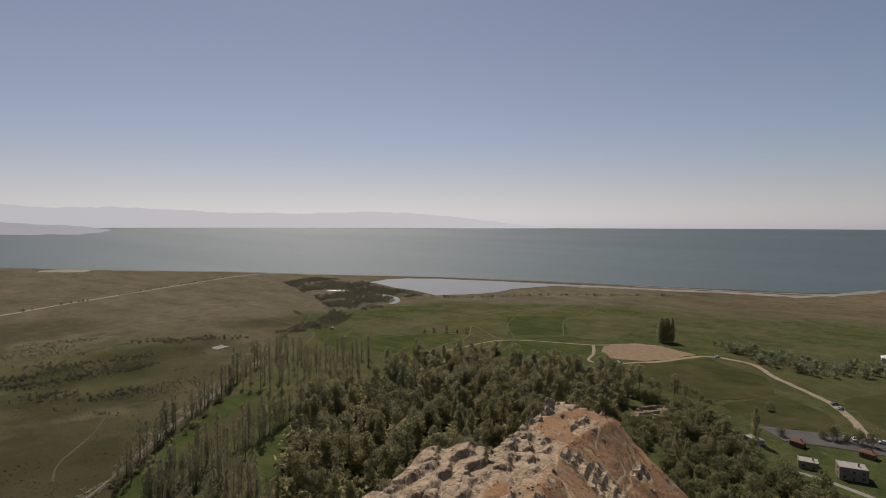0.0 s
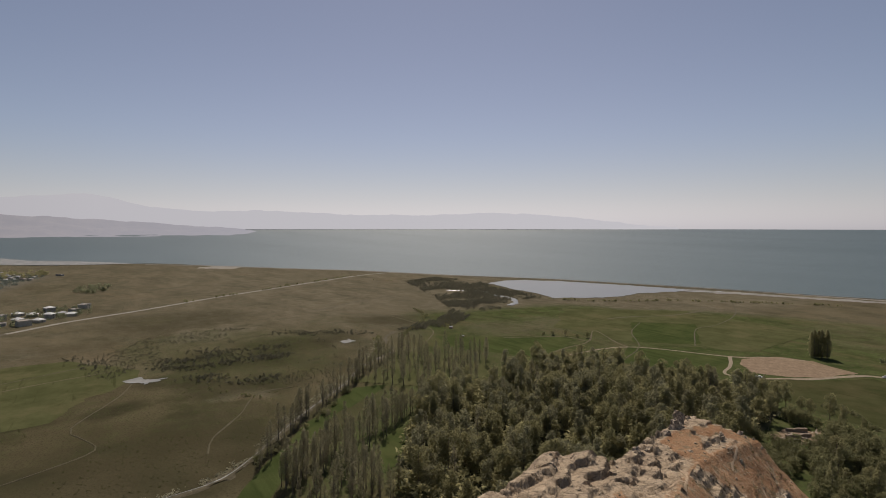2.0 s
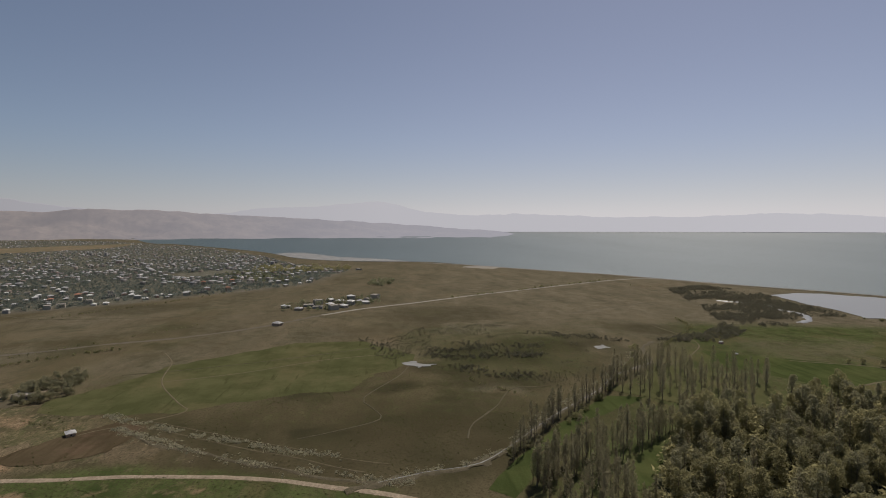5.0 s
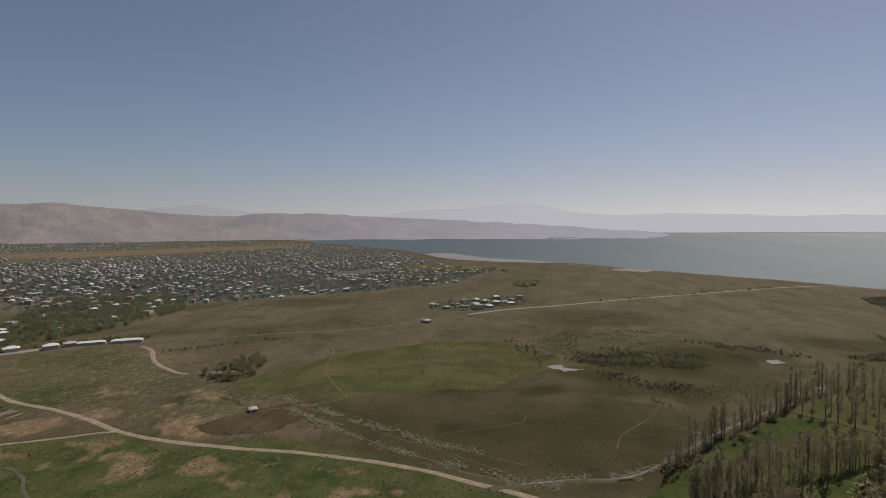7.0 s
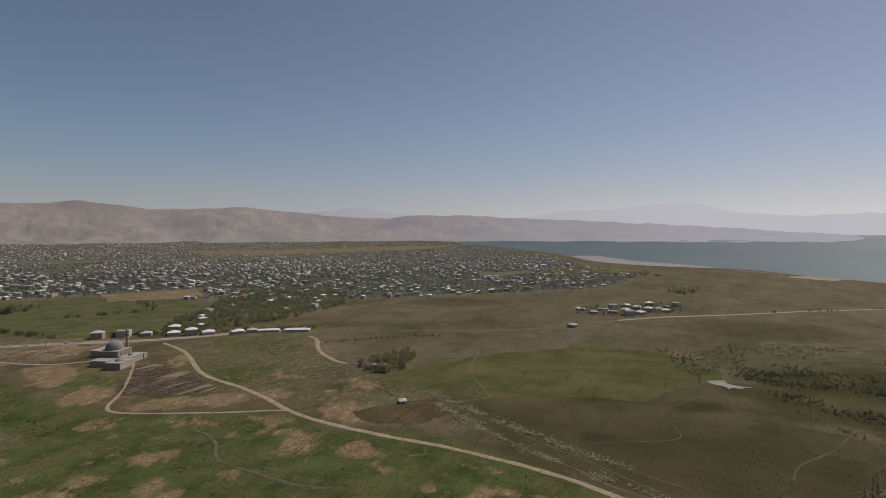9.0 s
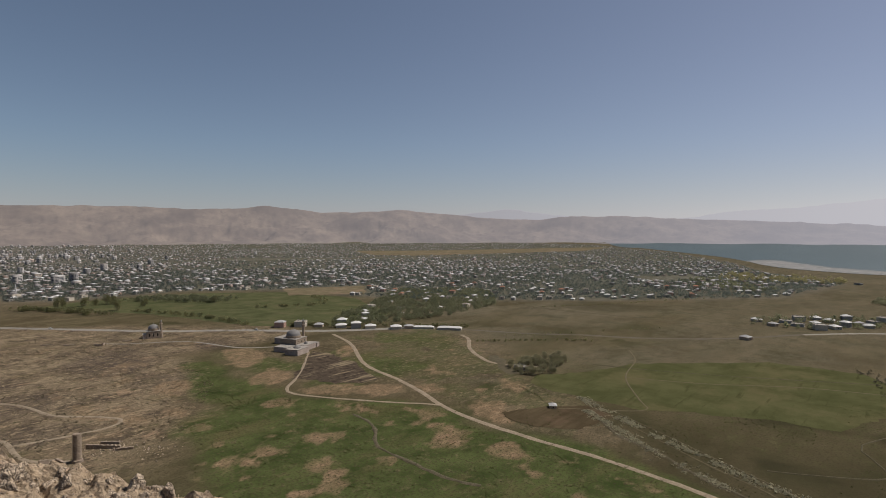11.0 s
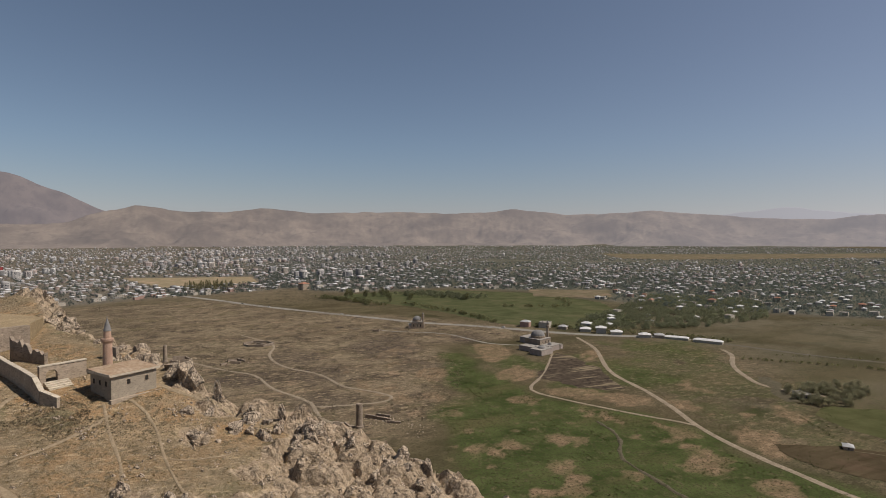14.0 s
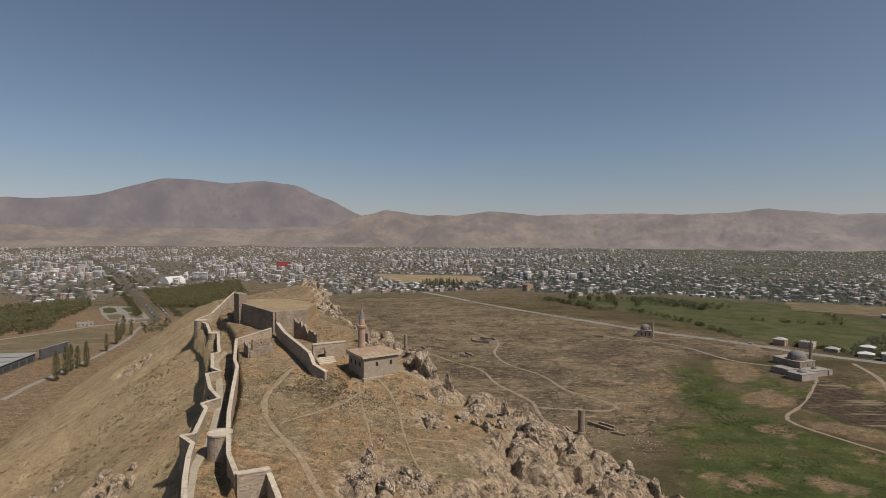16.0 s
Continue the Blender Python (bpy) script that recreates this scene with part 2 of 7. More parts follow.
green = g.mix(g.grey(g.noise(34, 5, 0.7, stretch=(0.35, 50)), 0.52, 0.64), green, (0.085, 0.078, 0.036))
soil = g.mix(g.grey(g.noise(5, 6, 0.7), 0.35, 0.7), (0.132, 0.093, 0.057), (0.270, 0.190, 0.120))
ragged = g.grey(g.noise(9, 9, 0.8), 0.28, 0.72)


def eaten(weight, edge=0.55):
    """The weight with its edge broken up by noise."""
    return g.grey(g.calc("SUBTRACT", weight, g.calc("MULTIPLY", ragged, edge)), -0.05, 0.55)


# besides real patches, tan and damp grade the plain by distance as painted haze
tan = g.mix(g.grey(g.noise(40, 5, 0.65, stretch=(0.3, 30)), 0.35, 0.65), (0.112, 0.099, 0.069), (0.168, 0.145, 0.103))
damp = g.mix(g.grey(mid, 0.38, 0.62), (0.029, 0.027, 0.015), (0.045, 0.041, 0.023))
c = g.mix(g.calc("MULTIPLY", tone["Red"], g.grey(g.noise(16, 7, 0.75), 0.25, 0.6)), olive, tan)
c = g.mix(g.calc("MULTIPLY", tone["Green"], g.grey(g.noise(11, 7, 0.75), 0.15, 0.5)), c, damp)
c = g.mix(tone["Blue"], c, g.mix(g.grey(mid, 0.35, 0.65), (0.105, 0.103, 0.092), (0.185, 0.175, 0.157)))
c = g.mix(zone["Red"], c, dry)
c = g.mix(g.calc("MULTIPLY", g.calc("MULTIPLY", tone["Green"], zone["Red"]), g.grey(g.noise(8, 7, 0.75), 0.3, 0.6)), c, (0.068, 0.053, 0.044))
c = g.mix(eaten(zone["Green"]), c, green)
c = g.mix(eaten(zone["Blue"]), c, soil)
c = g.mix(g.grey(small, 0.55, 0.8), c, (0.05, 0.047, 0.024))
fleck = g.noise(1.3, 5, 0.8)
c = g.mix(g.calc("MULTIPLY", g.grey(fleck, 0.51, 0.60), 0.75), c, (0.04, 0.034, 0.021))
c = g.mix(g.calc("MULTIPLY", g.grey(g.noise(3.4, 5, 0.8, stretch=(0.5, 10)), 0.53, 0.62), g.calc("MULTIPLY", zone["Red"], 0.8)), c, (0.30, 0.232, 0.150))
g.bump(small, 0.5, 0.6)
EARTH = g.done(c)

turn = np.radians(np.arange(0, 360, 0.5))
reach = np.concatenate([[0.5], np.geomspace(40, 4950, 330)])
X, Y = reach[:, None] * -np.sin(turn), reach[:, None] * np.cos(turn)
land = grid_mesh("ground", np.stack([X, Y, ground_z(X, Y)], -1)[:, ::-1], EARTH, closed=True)
wx = X + 40 * (clouds(X, Y, 60, 3, 5) - 0.5)
wy = Y + 40 * (clouds(X, Y, 60, 3, 9) - 0.5)
zdry = np.maximum(inside(wx, wy, DRY_EAST, 16), 0.45 * inside(wx, wy, NEAR_SOUTH, 18) * (clouds(X, Y, 50, 3, 3) > 0.42))
zdry = np.maximum(zdry, 0.35 * inside(wx, wy, NORTH, 30))
OLD_TOWN_EDGE = [(215, 345), (222, 400), (236, 480), (300, 470), (420, 450), (470, 400), (400, 310), (330, 260), (270, 235), (250, 280), (228, 320)]
zdry = np.maximum(zdry, 0.35 * inside(wx, wy, OLD_TOWN_EDGE, 16))
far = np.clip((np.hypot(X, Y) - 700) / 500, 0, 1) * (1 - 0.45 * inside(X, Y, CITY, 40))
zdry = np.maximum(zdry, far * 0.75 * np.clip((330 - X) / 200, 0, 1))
zgreen = np.maximum(inside(wx, wy, GREEN_WET, 10), inside(wx, wy, GREEN_STRIP, 9))
zgreen = np.maximum(zgreen, 0.8 * inside(wx, wy, WEST_GREEN, 30) * (0.45 + clouds(X, Y, 90, 3, 77)))
zgreen = np.maximum(zgreen, 0.4 * inside(wx, wy, MARSH, 20))
zgreen = np.maximum(zgreen, 0.75 * inside(wx, wy, OLD_TOWN_EDGE, 16) * np.clip((clouds(X, Y, 40, 4, 29) - 0.36) / 0.2, 0, 1))
zgreen = np.maximum(zgreen, 0.36 * inside(X, Y, CITY, 25) * np.clip((-np.degrees(np.arctan2(-X, Y)) - 5) / 20, 0, 1))
zgreen = np.maximum(zgreen, 0.2 * inside(wx, wy, NORTH, 30) * np.clip((clouds(X, Y, 70, 3, 69) - 0.45) / 0.15, 0, 1))
zgreen = np.maximum(zgreen, 0.28 * np.clip((clouds(X, Y, 120, 4, 65) - 0.45) / 0.2, 0, 1) * np.clip((X - 260) / 60, 0, 1) * np.clip((420 - Y) / 160, 0, 1) * np.clip((Y + 420) / 160, 0, 1) * np.clip((1000 - X) / 250, 0, 1))
zgreen = np.maximum(zgreen, 0.5 * inside(wx, wy, NEAR_SOUTH, 20) * (clouds(X, Y, 40, 3, 2) > 0.5))
patchy = 0.75 * np.clip((clouds(X, Y * 0.8, 9, 4, 21) + 0.5 * clouds(X, Y, 60, 2, 23) - 0.83) / 0.2, 0, 1)
# bare patches: middle, half width across and along the line from the rock
BARE_PATCHES = [(335, 402, 8, 20), (248, 300, 32, 9), (235, 379, 10, 20), (244, 433, 14, 24), (286, 259, 9, 9), (272, 191, 12, 14), (226, 190, 12, 8), (195, 308, 13, 10), (181, 236, 8, 9), (220, 364, 12, 14), (258, 470, 16, 22), (240, 300, 12, 12), (227, 150, 12, 7), (147, 245, 9, 9), (174, 241, 8, 10), (155, 211, 8, 9), (150, 192, 7, 12), (133, 192, 10, 5), (234, 311, 18, 13), (259, 284, 23, 15), (233, 371, 14, 20), (328, 397, 9, 26), (253, 447, 18, 26),
                (279, 199, 13, 15), (265, 182, 8, 7), (219, 184, 12, 10), (230, 200, 8, 7), (284, 250, 9, 9), (328, 214, 12, 11), (232, 159, 10, 6), (168, 395, 14, 22), (145, 339, 10, 10), (178, 190, 5, 6)]
bare = np.zeros_like(X)
bx, by = X + 14 * (clouds(X, Y, 9, 3, 81) - 0.5), Y + 14 * (clouds(X, Y, 9, 3, 83) - 0.5)
for mx0, my0, ra, rb in BARE_PATCHES:
    d0 = math.hypot(mx0, my0)
    ux, uy = mx0 / d0, my0 / d0
    e = np.hypot(((bx - mx0) * -uy + (by - my0) * ux) / ra, ((bx - mx0) * ux + (by - my0) * uy) / rb)
    bare = np.maximum(bare, np.clip((1.15 - e) / 0.35, 0, 1))
zsoil = patchy * np.maximum(inside(X, Y, GREEN_WET, 10), np.maximum(inside(X, Y, NEAR_SOUTH, 14), 0.8 * inside(X, Y, DRY_EAST, 20) * (X > 100)))
zsoil = np.maximum(zsoil, 0.75 * inside(wx, wy, NORTH, 30))
zsoil = np.maximum(zsoil, bare * (0.3 + 0.75 * clouds(X, Y, 5, 3, 87)))
zsoil = np.maximum(zsoil, 0.3 * np.clip((clouds(X * 0.5, Y, 70, 4, 33) - 0.56) / 0.2, 0, 1) * np.clip((220 - Y) / 120, 0, 1) * np.clip((X - 260) / 80, 0, 1))
zone_colour(land, "zone", np.stack([zdry, zgreen, zsoil, np.ones_like(zdry)], -1)[:, ::-1])
# straw-coloured and damp dark ground on the pasture: middle, half width across and along the line from the rock, weight
TAN_SPOTS = [(607, 500, 90, 70, 0.85), (720, 361, 110, 90, 0.8), (495, 345, 60, 45, 0.7), (599, -80, 30, 26, 1.0), (357, -86, 26, 12, 0.9), (680, -191, 60, 40, 0.9), (610, -204, 50, 30, 0.8), (570, -234, 20, 24, 1.0), (686, -292, 40, 30, 0.6), (613, 144, 60, 40, 0.5), (592, -90, 45, 34, 1.0), (802, -226, 80, 40, 0.5), (716, -328, 60, 60, 0.8), (630, -362, 60, 50, 0.9),
             (560, -245, 50, 26, 0.7), (474, -352, 16, 18, 0.9), (1255, -189, 140, 120, 0.5), (640, 330, 90, 90, 0.55), (820, 260, 100, 90, 0.5), (327, 229, 26, 14, 0.6), (465, 403, 40, 30, 0.7), (430, 300, 36, 40, 0.4), (440, -640, 120, 60, 0.5)]
DAMP_SPOTS = [(164, 520, 34, 60, 1.0), (72, 502, 30, 30, 0.8), (91, 434, 26, 30, 0.8), (32, 444, 26, 30, 0.9), (76, 364, 20, 20, 0.8), (170, 425, 24, 26, 0.7), (262, 516, 26, 26, 1.0), (467, -74, 34, 40, 1.0), (453, -110, 34, 34, 1.0), (500, -150, 44, 40, 0.9), (513, -185, 40, 30, 0.7), (366, 47, 26, 13, 0.9), (374, -5, 20, 14, 0.9), (298, 38, 22, 8, 0.9), (386, -82, 46, 30, 0.8), (424, -46, 30, 24, 0.9), (330, -60, 40, 24, 0.5),
              (300, -20, 50, 22, 0.5), (560, -300, 60, 40, 0.6), (780, 330, 80, 50, 0.5), (330, 205, 34, 16, 0.8), (345, 250, 30, 24, 0.6), (290, 215, 20, 14, 0.6), (700, -80, 90, 70, 0.5)]


def spotted(spots, wander):
    out = np.zeros_like(X)
    sx_, sy_ = X + wander * (clouds(X, Y, 40, 4, 91) - 0.5), Y + wander * (clouds(X, Y, 40, 4, 93) - 0.5)
    for mx0, my0, ra, rb, w in spots:
        d0 = math.hypot(mx0, my0)
        ux, uy = mx0 / d0, my0 / d0
        e = np.hypot(((sx_ - mx0) * -uy + (sy_ - my0) * ux) / ra, ((sx_ - mx0) * ux + (sy_ - my0) * uy) / rb)
        out = np.maximum(out, w * fade(np.clip((1.3 - e) / 0.7, 0, 1)))
    return out


open_plain = np.clip((X - 330) / 120, 0, 1) * np.clip((560 - Y) / 200, 0, 1) * np.clip((Y + 460) / 160, 0, 1)
ztan_haze = np.maximum(spotted(TAN_SPOTS, 60), 0.6 * open_plain * np.clip((clouds(X * 0.6, Y, 150, 4, 95) - 0.48) / 0.14, 0, 1))
# paler tan further out: haze painted into the ground colour
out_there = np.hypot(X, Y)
ztan_haze = np.maximum(ztan_haze, np.clip((450 - Y) / 700, 0.25, 0.95) * np.clip((out_there - 360) / 380, 0, 1) * np.clip((X - 300) / 100, 0, 1))
ztan_haze = np.maximum(ztan_haze, 0.45 * np.clip((-Y - 420) / 300, 0, 1))
ztan_haze = np.maximum(ztan_haze, inside(wx, wy, NORTH, 30))
# second term darkens the near pasture, the clear end of the painted haze
zdamp_near = np.maximum(spotted(DAMP_SPOTS, 26), 0.55 * np.clip((400 - out_there) / 140, 0, 1) * np.clip((X - 190) / 60, 0, 1) * np.clip((200 - Y) / 120, 0, 1) * (0.4 + 1.0 * clouds(X, Y, 60, 3, 99)))
# the same painted haze over all ground beyond 900 m
ztan_haze = np.maximum(ztan_haze, 0.7 * np.clip((out_there - 900) / 400, 0, 1))
facing_town = np.degrees(np.arctan2(-X, Y))
# built-up ground; its weight and grey also carry painted haze over the town
zbuilt = inside(X, Y, CITY, 25) * np.clip((facing_town + 40) / 35, 0.72, 0.95) * (0.6 + 0.6 * clouds(X, Y, 90, 3, 97))
zone_colour(land, "tone", np.stack([ztan_haze, np.clip(zdamp_near, 0, 1), np.clip(zbuilt, 0, 1), 1 + 0 * ztan_haze], -1)[:, ::-1])
tagged(new("ground", land), "wide dry plain with patches of green pasture and bare soil", "ground", kind="structure")

# ---- the lake ----
SHORE = [(-420, -4900), (-160, -2600), (-30, -1600), (90, -1230), (169, -1073), (222, -1028), (297, -994), (381, -967), (472, -937), (571, -904), (674, -859),
         (810, -802), (895, -749), (1000, -676), (1123, -607), (1254, -534), (1339, -462), (1464, -370), (1621, -255), (1784, -130), (1815, 20),
         (1850, 131), (1960, 272), (2110, 370), (2300, 455), (2510, 576), (2720, 740), (2950, 955), (3150, 1161), (3300, 1380), (4100, 1850), (4480, 2080)]
w = Nodes("lake_water", 0.5, 0.5)
w.bsdf.inputs["IOR"].default_value = 1.33
ripple = w.noise(9, 6, 0.7, stretch=(0.5, 30))
w.bump(ripple, 1.0, 1.8)
shade = w.noise(420, 4, 0.6, stretch=(0.25, 40))
WATER = w.done(w.mix(w.grey(shade, 0.35, 0.65), (0.040, 0.066, 0.070), (0.056, 0.084, 0.088)))
edge = bent(SHORE, 18)
sa, sr = np.unwrap(np.arctan2(-edge[:, 0], edge[:, 1])), np.hypot(edge[:, 0], edge[:, 1])
order = np.argsort(sa)
wturn = np.linspace(sa.min(), sa.max(), 500)
wr = np.interp(wturn, sa[order], sr[order])
k = np.linspace(0, 1, 60)[:, None] ** 1.6
R = np.clip(wr + (4945 - wr) * k, None, 4945)
X, Y = R * -np.sin(wturn), R * np.cos(wturn)
lake = new("lake_water", grid_mesh("lake_water", np.stack([X, Y, ground_z(X, Y) + 0.5], -1), WATER))
tagged(lake, "wide calm grey-blue lake water glinting under the sun", "water", kind="structure")

# ---- hills and mountains round the rim, each with real slopes ----
def ridge(name, profile, crest, foot, colours, glow, label, seed, lift=0.0, rough=0.9, peaks=8):
    az = np.array([p[0] for p in profile], float)
    el = np.array([p[1] for p in profile], float)
    n = int((az[0] - az[-1]) / 0.09)
    A = np.linspace(az[0], az[-1], n)
    H = np.interp(-A, -az, el)
    H = np.convolve(np.pad(H, 6, mode="edge"), np.ones(13) / 13, "valid")
    top = EYE + crest * np.tan(np.radians(H)) + lift
    top = top + (clouds(A * 40, A * 0 + seed, 46, 5, seed) - 0.5) * peaks
    rows = 40
    t = np.linspace(0, 1, rows)[:, None]
    base = ground_z(foot, 0) - 3
    r = foot + (crest - foot) * t + 0 * A
    a = np.radians(A)
    gully = clouds(A * 45 + 40 * clouds(A * 20, t * 200, 60, 2, seed + 3), t * 420 + 0 * A, 150, 5, seed + 1)
    h = base + (top - base) * (t ** 1.5 + (gully - 0.5) * rough * t * (1 - t))
    P = np.stack([r * -np.sin(a), r * np.cos(a), h], -1)
    back = P[-1:] * 1.0
    back[..., 2] = base
    back[..., :2] *= min(1.03, 4990 / crest)
    P = np.concatenate([P, back])
    m = Nodes(name, 1.0, 0.0)
    col = m.mix(m.grey(m.noise(190, 8, 0.72), 0.40, 0.60), colours[0], colours[1])
    col = m.mix(m.grey(m.noise(420, 5, 0.6), 0.48, 0.66), col, tuple(0.62 * v for v in colours[0]))
    col = m.mix(m.grey(m.noise(60, 6, 0.7), 0.52, 0.70), col, tuple(0.75 * v for v in colours[0]))
    # distant haze painted in: colour fades and emission thickens towards the lake and sun
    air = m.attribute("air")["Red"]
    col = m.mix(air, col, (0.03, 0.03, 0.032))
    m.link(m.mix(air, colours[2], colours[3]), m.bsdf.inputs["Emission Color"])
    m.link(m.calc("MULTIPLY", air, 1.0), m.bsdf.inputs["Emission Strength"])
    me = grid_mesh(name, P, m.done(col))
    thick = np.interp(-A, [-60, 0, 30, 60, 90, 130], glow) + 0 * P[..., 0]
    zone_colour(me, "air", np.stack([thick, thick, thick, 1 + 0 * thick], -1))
    return tagged(new(name, me), label, "hills", kind="structure")


HILLS = [(60, 2.2), (45, 1.2), (35, 0.9), (20, 0.8), (11, 1.2), (8.2, 2.2), (4.9, 2.95), (2, 2.4), (-2, 2.35), (-5.7, 2.85), (-10.6, 2.4), (-18.8, 2.55), (-24, 2.4),
         (-28.9, 2.5), (-31.6, 2.85), (-37, 2.2), (-41, 2.25), (-45, 2.5), (-51, 2.0), (-52.6, 1.8), (-57, 1.5), (-60, 1.45), (-62, 1.75), (-68, 1.75), (-74, 1.4), (-80, 1.15), (-88, 0.7), (-95, 0.25), (-101, -0.2), (-105, -0.65)]
GREAT = [(62, 2.5), (48, 2.2), (42, 2.6), (38.6, 3.2), (36, 3.2), (31.9, 3.7), (28.4, 4.9), (26.6, 5.5), (24, 5.5), (21.1, 5.2), (19, 5.5), (17.5, 5.6), (14.2, 5.2), (12.4, 4.3), (10.8, 3.8), (10.2, 3.4), (8, 2.3), (4, 1.4), (0, 0.6)]
HAZY = [(8, 1.0), (0, 2.3), (-8, 2.2), (-30, 1.6), (-50, 1.8), (-53, 2.2), (-56.4, 2.6), (-61, 1.9), (-70, 1.3), (-73, 1.4), (-76.9, 2.0), (-80, 2.2), (-84.6, 2.45), (-89.3, 2.9), (-91, 2.6), (-93.7, 1.8), (-99, 1.45),
        (-104, 1.6), (-112, 1.2), (-121.5, 1.15), (-126, 1.35), (-131, 1.3), (-137, 0.8), (-143, 0.1), (-146, -0.2)]
# colours: two slope tones, then two painted haze glows; glow: its strength by bearing
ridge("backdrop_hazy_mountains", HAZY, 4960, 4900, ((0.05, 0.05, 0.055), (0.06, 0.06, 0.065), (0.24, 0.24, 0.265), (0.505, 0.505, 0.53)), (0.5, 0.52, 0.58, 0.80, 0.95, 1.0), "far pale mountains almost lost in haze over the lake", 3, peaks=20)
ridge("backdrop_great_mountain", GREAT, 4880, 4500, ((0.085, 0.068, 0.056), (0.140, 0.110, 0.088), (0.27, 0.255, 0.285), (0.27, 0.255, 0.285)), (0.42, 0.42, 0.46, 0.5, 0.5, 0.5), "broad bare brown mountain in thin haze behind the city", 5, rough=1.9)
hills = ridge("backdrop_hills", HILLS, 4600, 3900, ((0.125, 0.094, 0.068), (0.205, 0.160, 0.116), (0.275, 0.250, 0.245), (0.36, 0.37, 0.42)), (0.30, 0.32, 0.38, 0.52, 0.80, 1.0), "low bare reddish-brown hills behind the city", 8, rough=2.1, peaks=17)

# ---- the long castle rock: gentle slope to the north, cliff to the south ----
# north brow x, y, z; south brow x, y, z; run of the north slope, run of the south cliff
STATIONS = [
    (92, -196, 2, 96, -197, 2, 12, 6),
    (84, -168, 34, 93, -167, 36, 42, 10),
    (75, -147, 53.0, 91.5, -141, 56.0, 56, 10),
    (74, -126, 54.4, 88.5, -125, 56.4, 66, 10),
    (69, -108, 56.4, 83, -108, 57.8, 72, 9),
    (63, -95, 58.0, 79, -96, 59.4, 78, 8),
    (57, -80, 59.2, 85.5, -81, 61.6, 86, 7),
    (50, -62, 60, 80, -68, 61.2, 98, 10),
]
STATIONS_MIDDLE = [
    (20, 0, 58, 78, 0, 58, 110, 26),
    (-20, 55, 62, 60, 62, 58, 115, 24),
    (-43.8, 92, 66, 54, 110, 54, 118, 22),
    (-54.8, 120, 67.5, 38, 131, 60, 118, 26),
    (-58.8, 136, 68.8, 24, 142, 64, 118, 27),
    (-62.3, 148, 70, 6, 150, 68, 118, 28),
    (-69.0, 164, 71.4, -4, 166, 72.6, 118, 28),
    (-75.2, 180, 72.9, -14, 182, 75, 118, 28),
    (-86.5, 205, 75, -30, 206, 77.5, 118, 29),
    (-97.5, 222, 76.2, -40, 222, 79, 118, 30),
]
STATIONS_EAST = [
    (-108, 268, 76, -58, 275, 85, 112, 32),
    (-136, 330, 70, -90, 335, 79, 105, 34),
    (-185, 400, 46, -150, 405, 46, 80, 34),
    (-205, 450, 4, -195, 452, 4, 20, 12),
]
ST = np.array(STATIONS + STATIONS_MIDDLE + STATIONS_EAST, float)
along = np.concatenate([[0], np.cumsum(np.hypot(*np.diff((ST[:, :2] + ST[:, 3:5]) / 2, axis=0).T))])


def glided(col, s):
    """A smooth curve through the stations (monotone in each stretch)."""
    y = ST[:, col]
    d = np.gradient(y, along)
    k = np.clip(np.searchsorted(along, s) - 1, 0, len(along) - 2)
    h = along[k + 1] - along[k]
    t = (s - along[k]) / h
    return (2 * t ** 3 - 3 * t ** 2 + 1) * y[k] + (t ** 3 - 2 * t ** 2 + t) * h * d[k] + (3 * t ** 2 - 2 * t ** 3) * y[k + 1] + (t ** 3 - t ** 2) * h * d[k + 1]


# finer steps where the camera sees the rock from close by
pace = np.interp(along, along, [0.6 if -200 < v < -55 or 80 < v < 200 else 1.1 if v > 60 else 2.4 for v in (ST[:, 1] + ST[:, 4]) / 2])
S = [0.0]
while S[-1] < along[-1] - 2.5:
    S.append(S[-1] + float(np.interp(S[-1], along, pace)))
S = np.array(S)
nx, ny, nz, sx, sy, sz, nrun, srun = (glided(k, S) for k in range(8))
mx, my = np.gradient((nx + sx) / 2, S), np.gradient((ny + sy) / 2, S)
L = np.hypot(mx, my)
left = np.stack([-my / L, mx / L], -1)  # towards the north foot
NORTH_STEPS, TOP_STEPS, SOUTH_STEPS = 80, 120, 34
rows = []
for k in range(NORTH_STEPS):
    t = 1 - k / NORTH_STEPS
    rows.append((nx + left[:, 0] * nrun * t, ny + left[:, 1] * nrun * t, (nz + 2) * (1 - t) ** 0.95 - 2, np.full_like(S, 1 - t), np.zeros_like(S)))
for k in range(TOP_STEPS + 1):
    t = k / TOP_STEPS
    rows.append((nx + (sx - nx) * t, ny + (sy - ny) * t, nz + (sz - nz) * t, np.ones_like(S), np.full_like(S, t)))
for k in range(1, SOUTH_STEPS + 1):
    t = k / SOUTH_STEPS
    rows.append((sx - left[:, 0] * srun * t, sy - left[:, 1] * srun * t, (sz + 2) * (1 - t ** 0.9) - 2, np.full_like(S, 1 - t), np.full_like(S, 1 + t)))
terrace = np.clip((ny - 62) / 18, 0, 1) * np.clip((262 - ny) / 30, 0, 1)  # where walls hold the ground in steps
HX, HY, HZ, HIGH, ACROSS = (np.stack([r[k] for r in rows]) for k in range(5))
inward = ACROSS * np.hypot(sx - nx, sy - ny)
HZ = HZ - terrace * np.where(ACROSS <= 0, np.where(HIGH < 0.999, 10.5 * np.clip(HIGH * 1.6, 0, 1), 0.0), 0) - terrace * 3.6 * (ACROSS > 0) * np.clip((9.4 - inward) / 1.2, 0, 1)
fore = (HX + 36.3) * 0.51 - (HY - 98.2) * 0.86
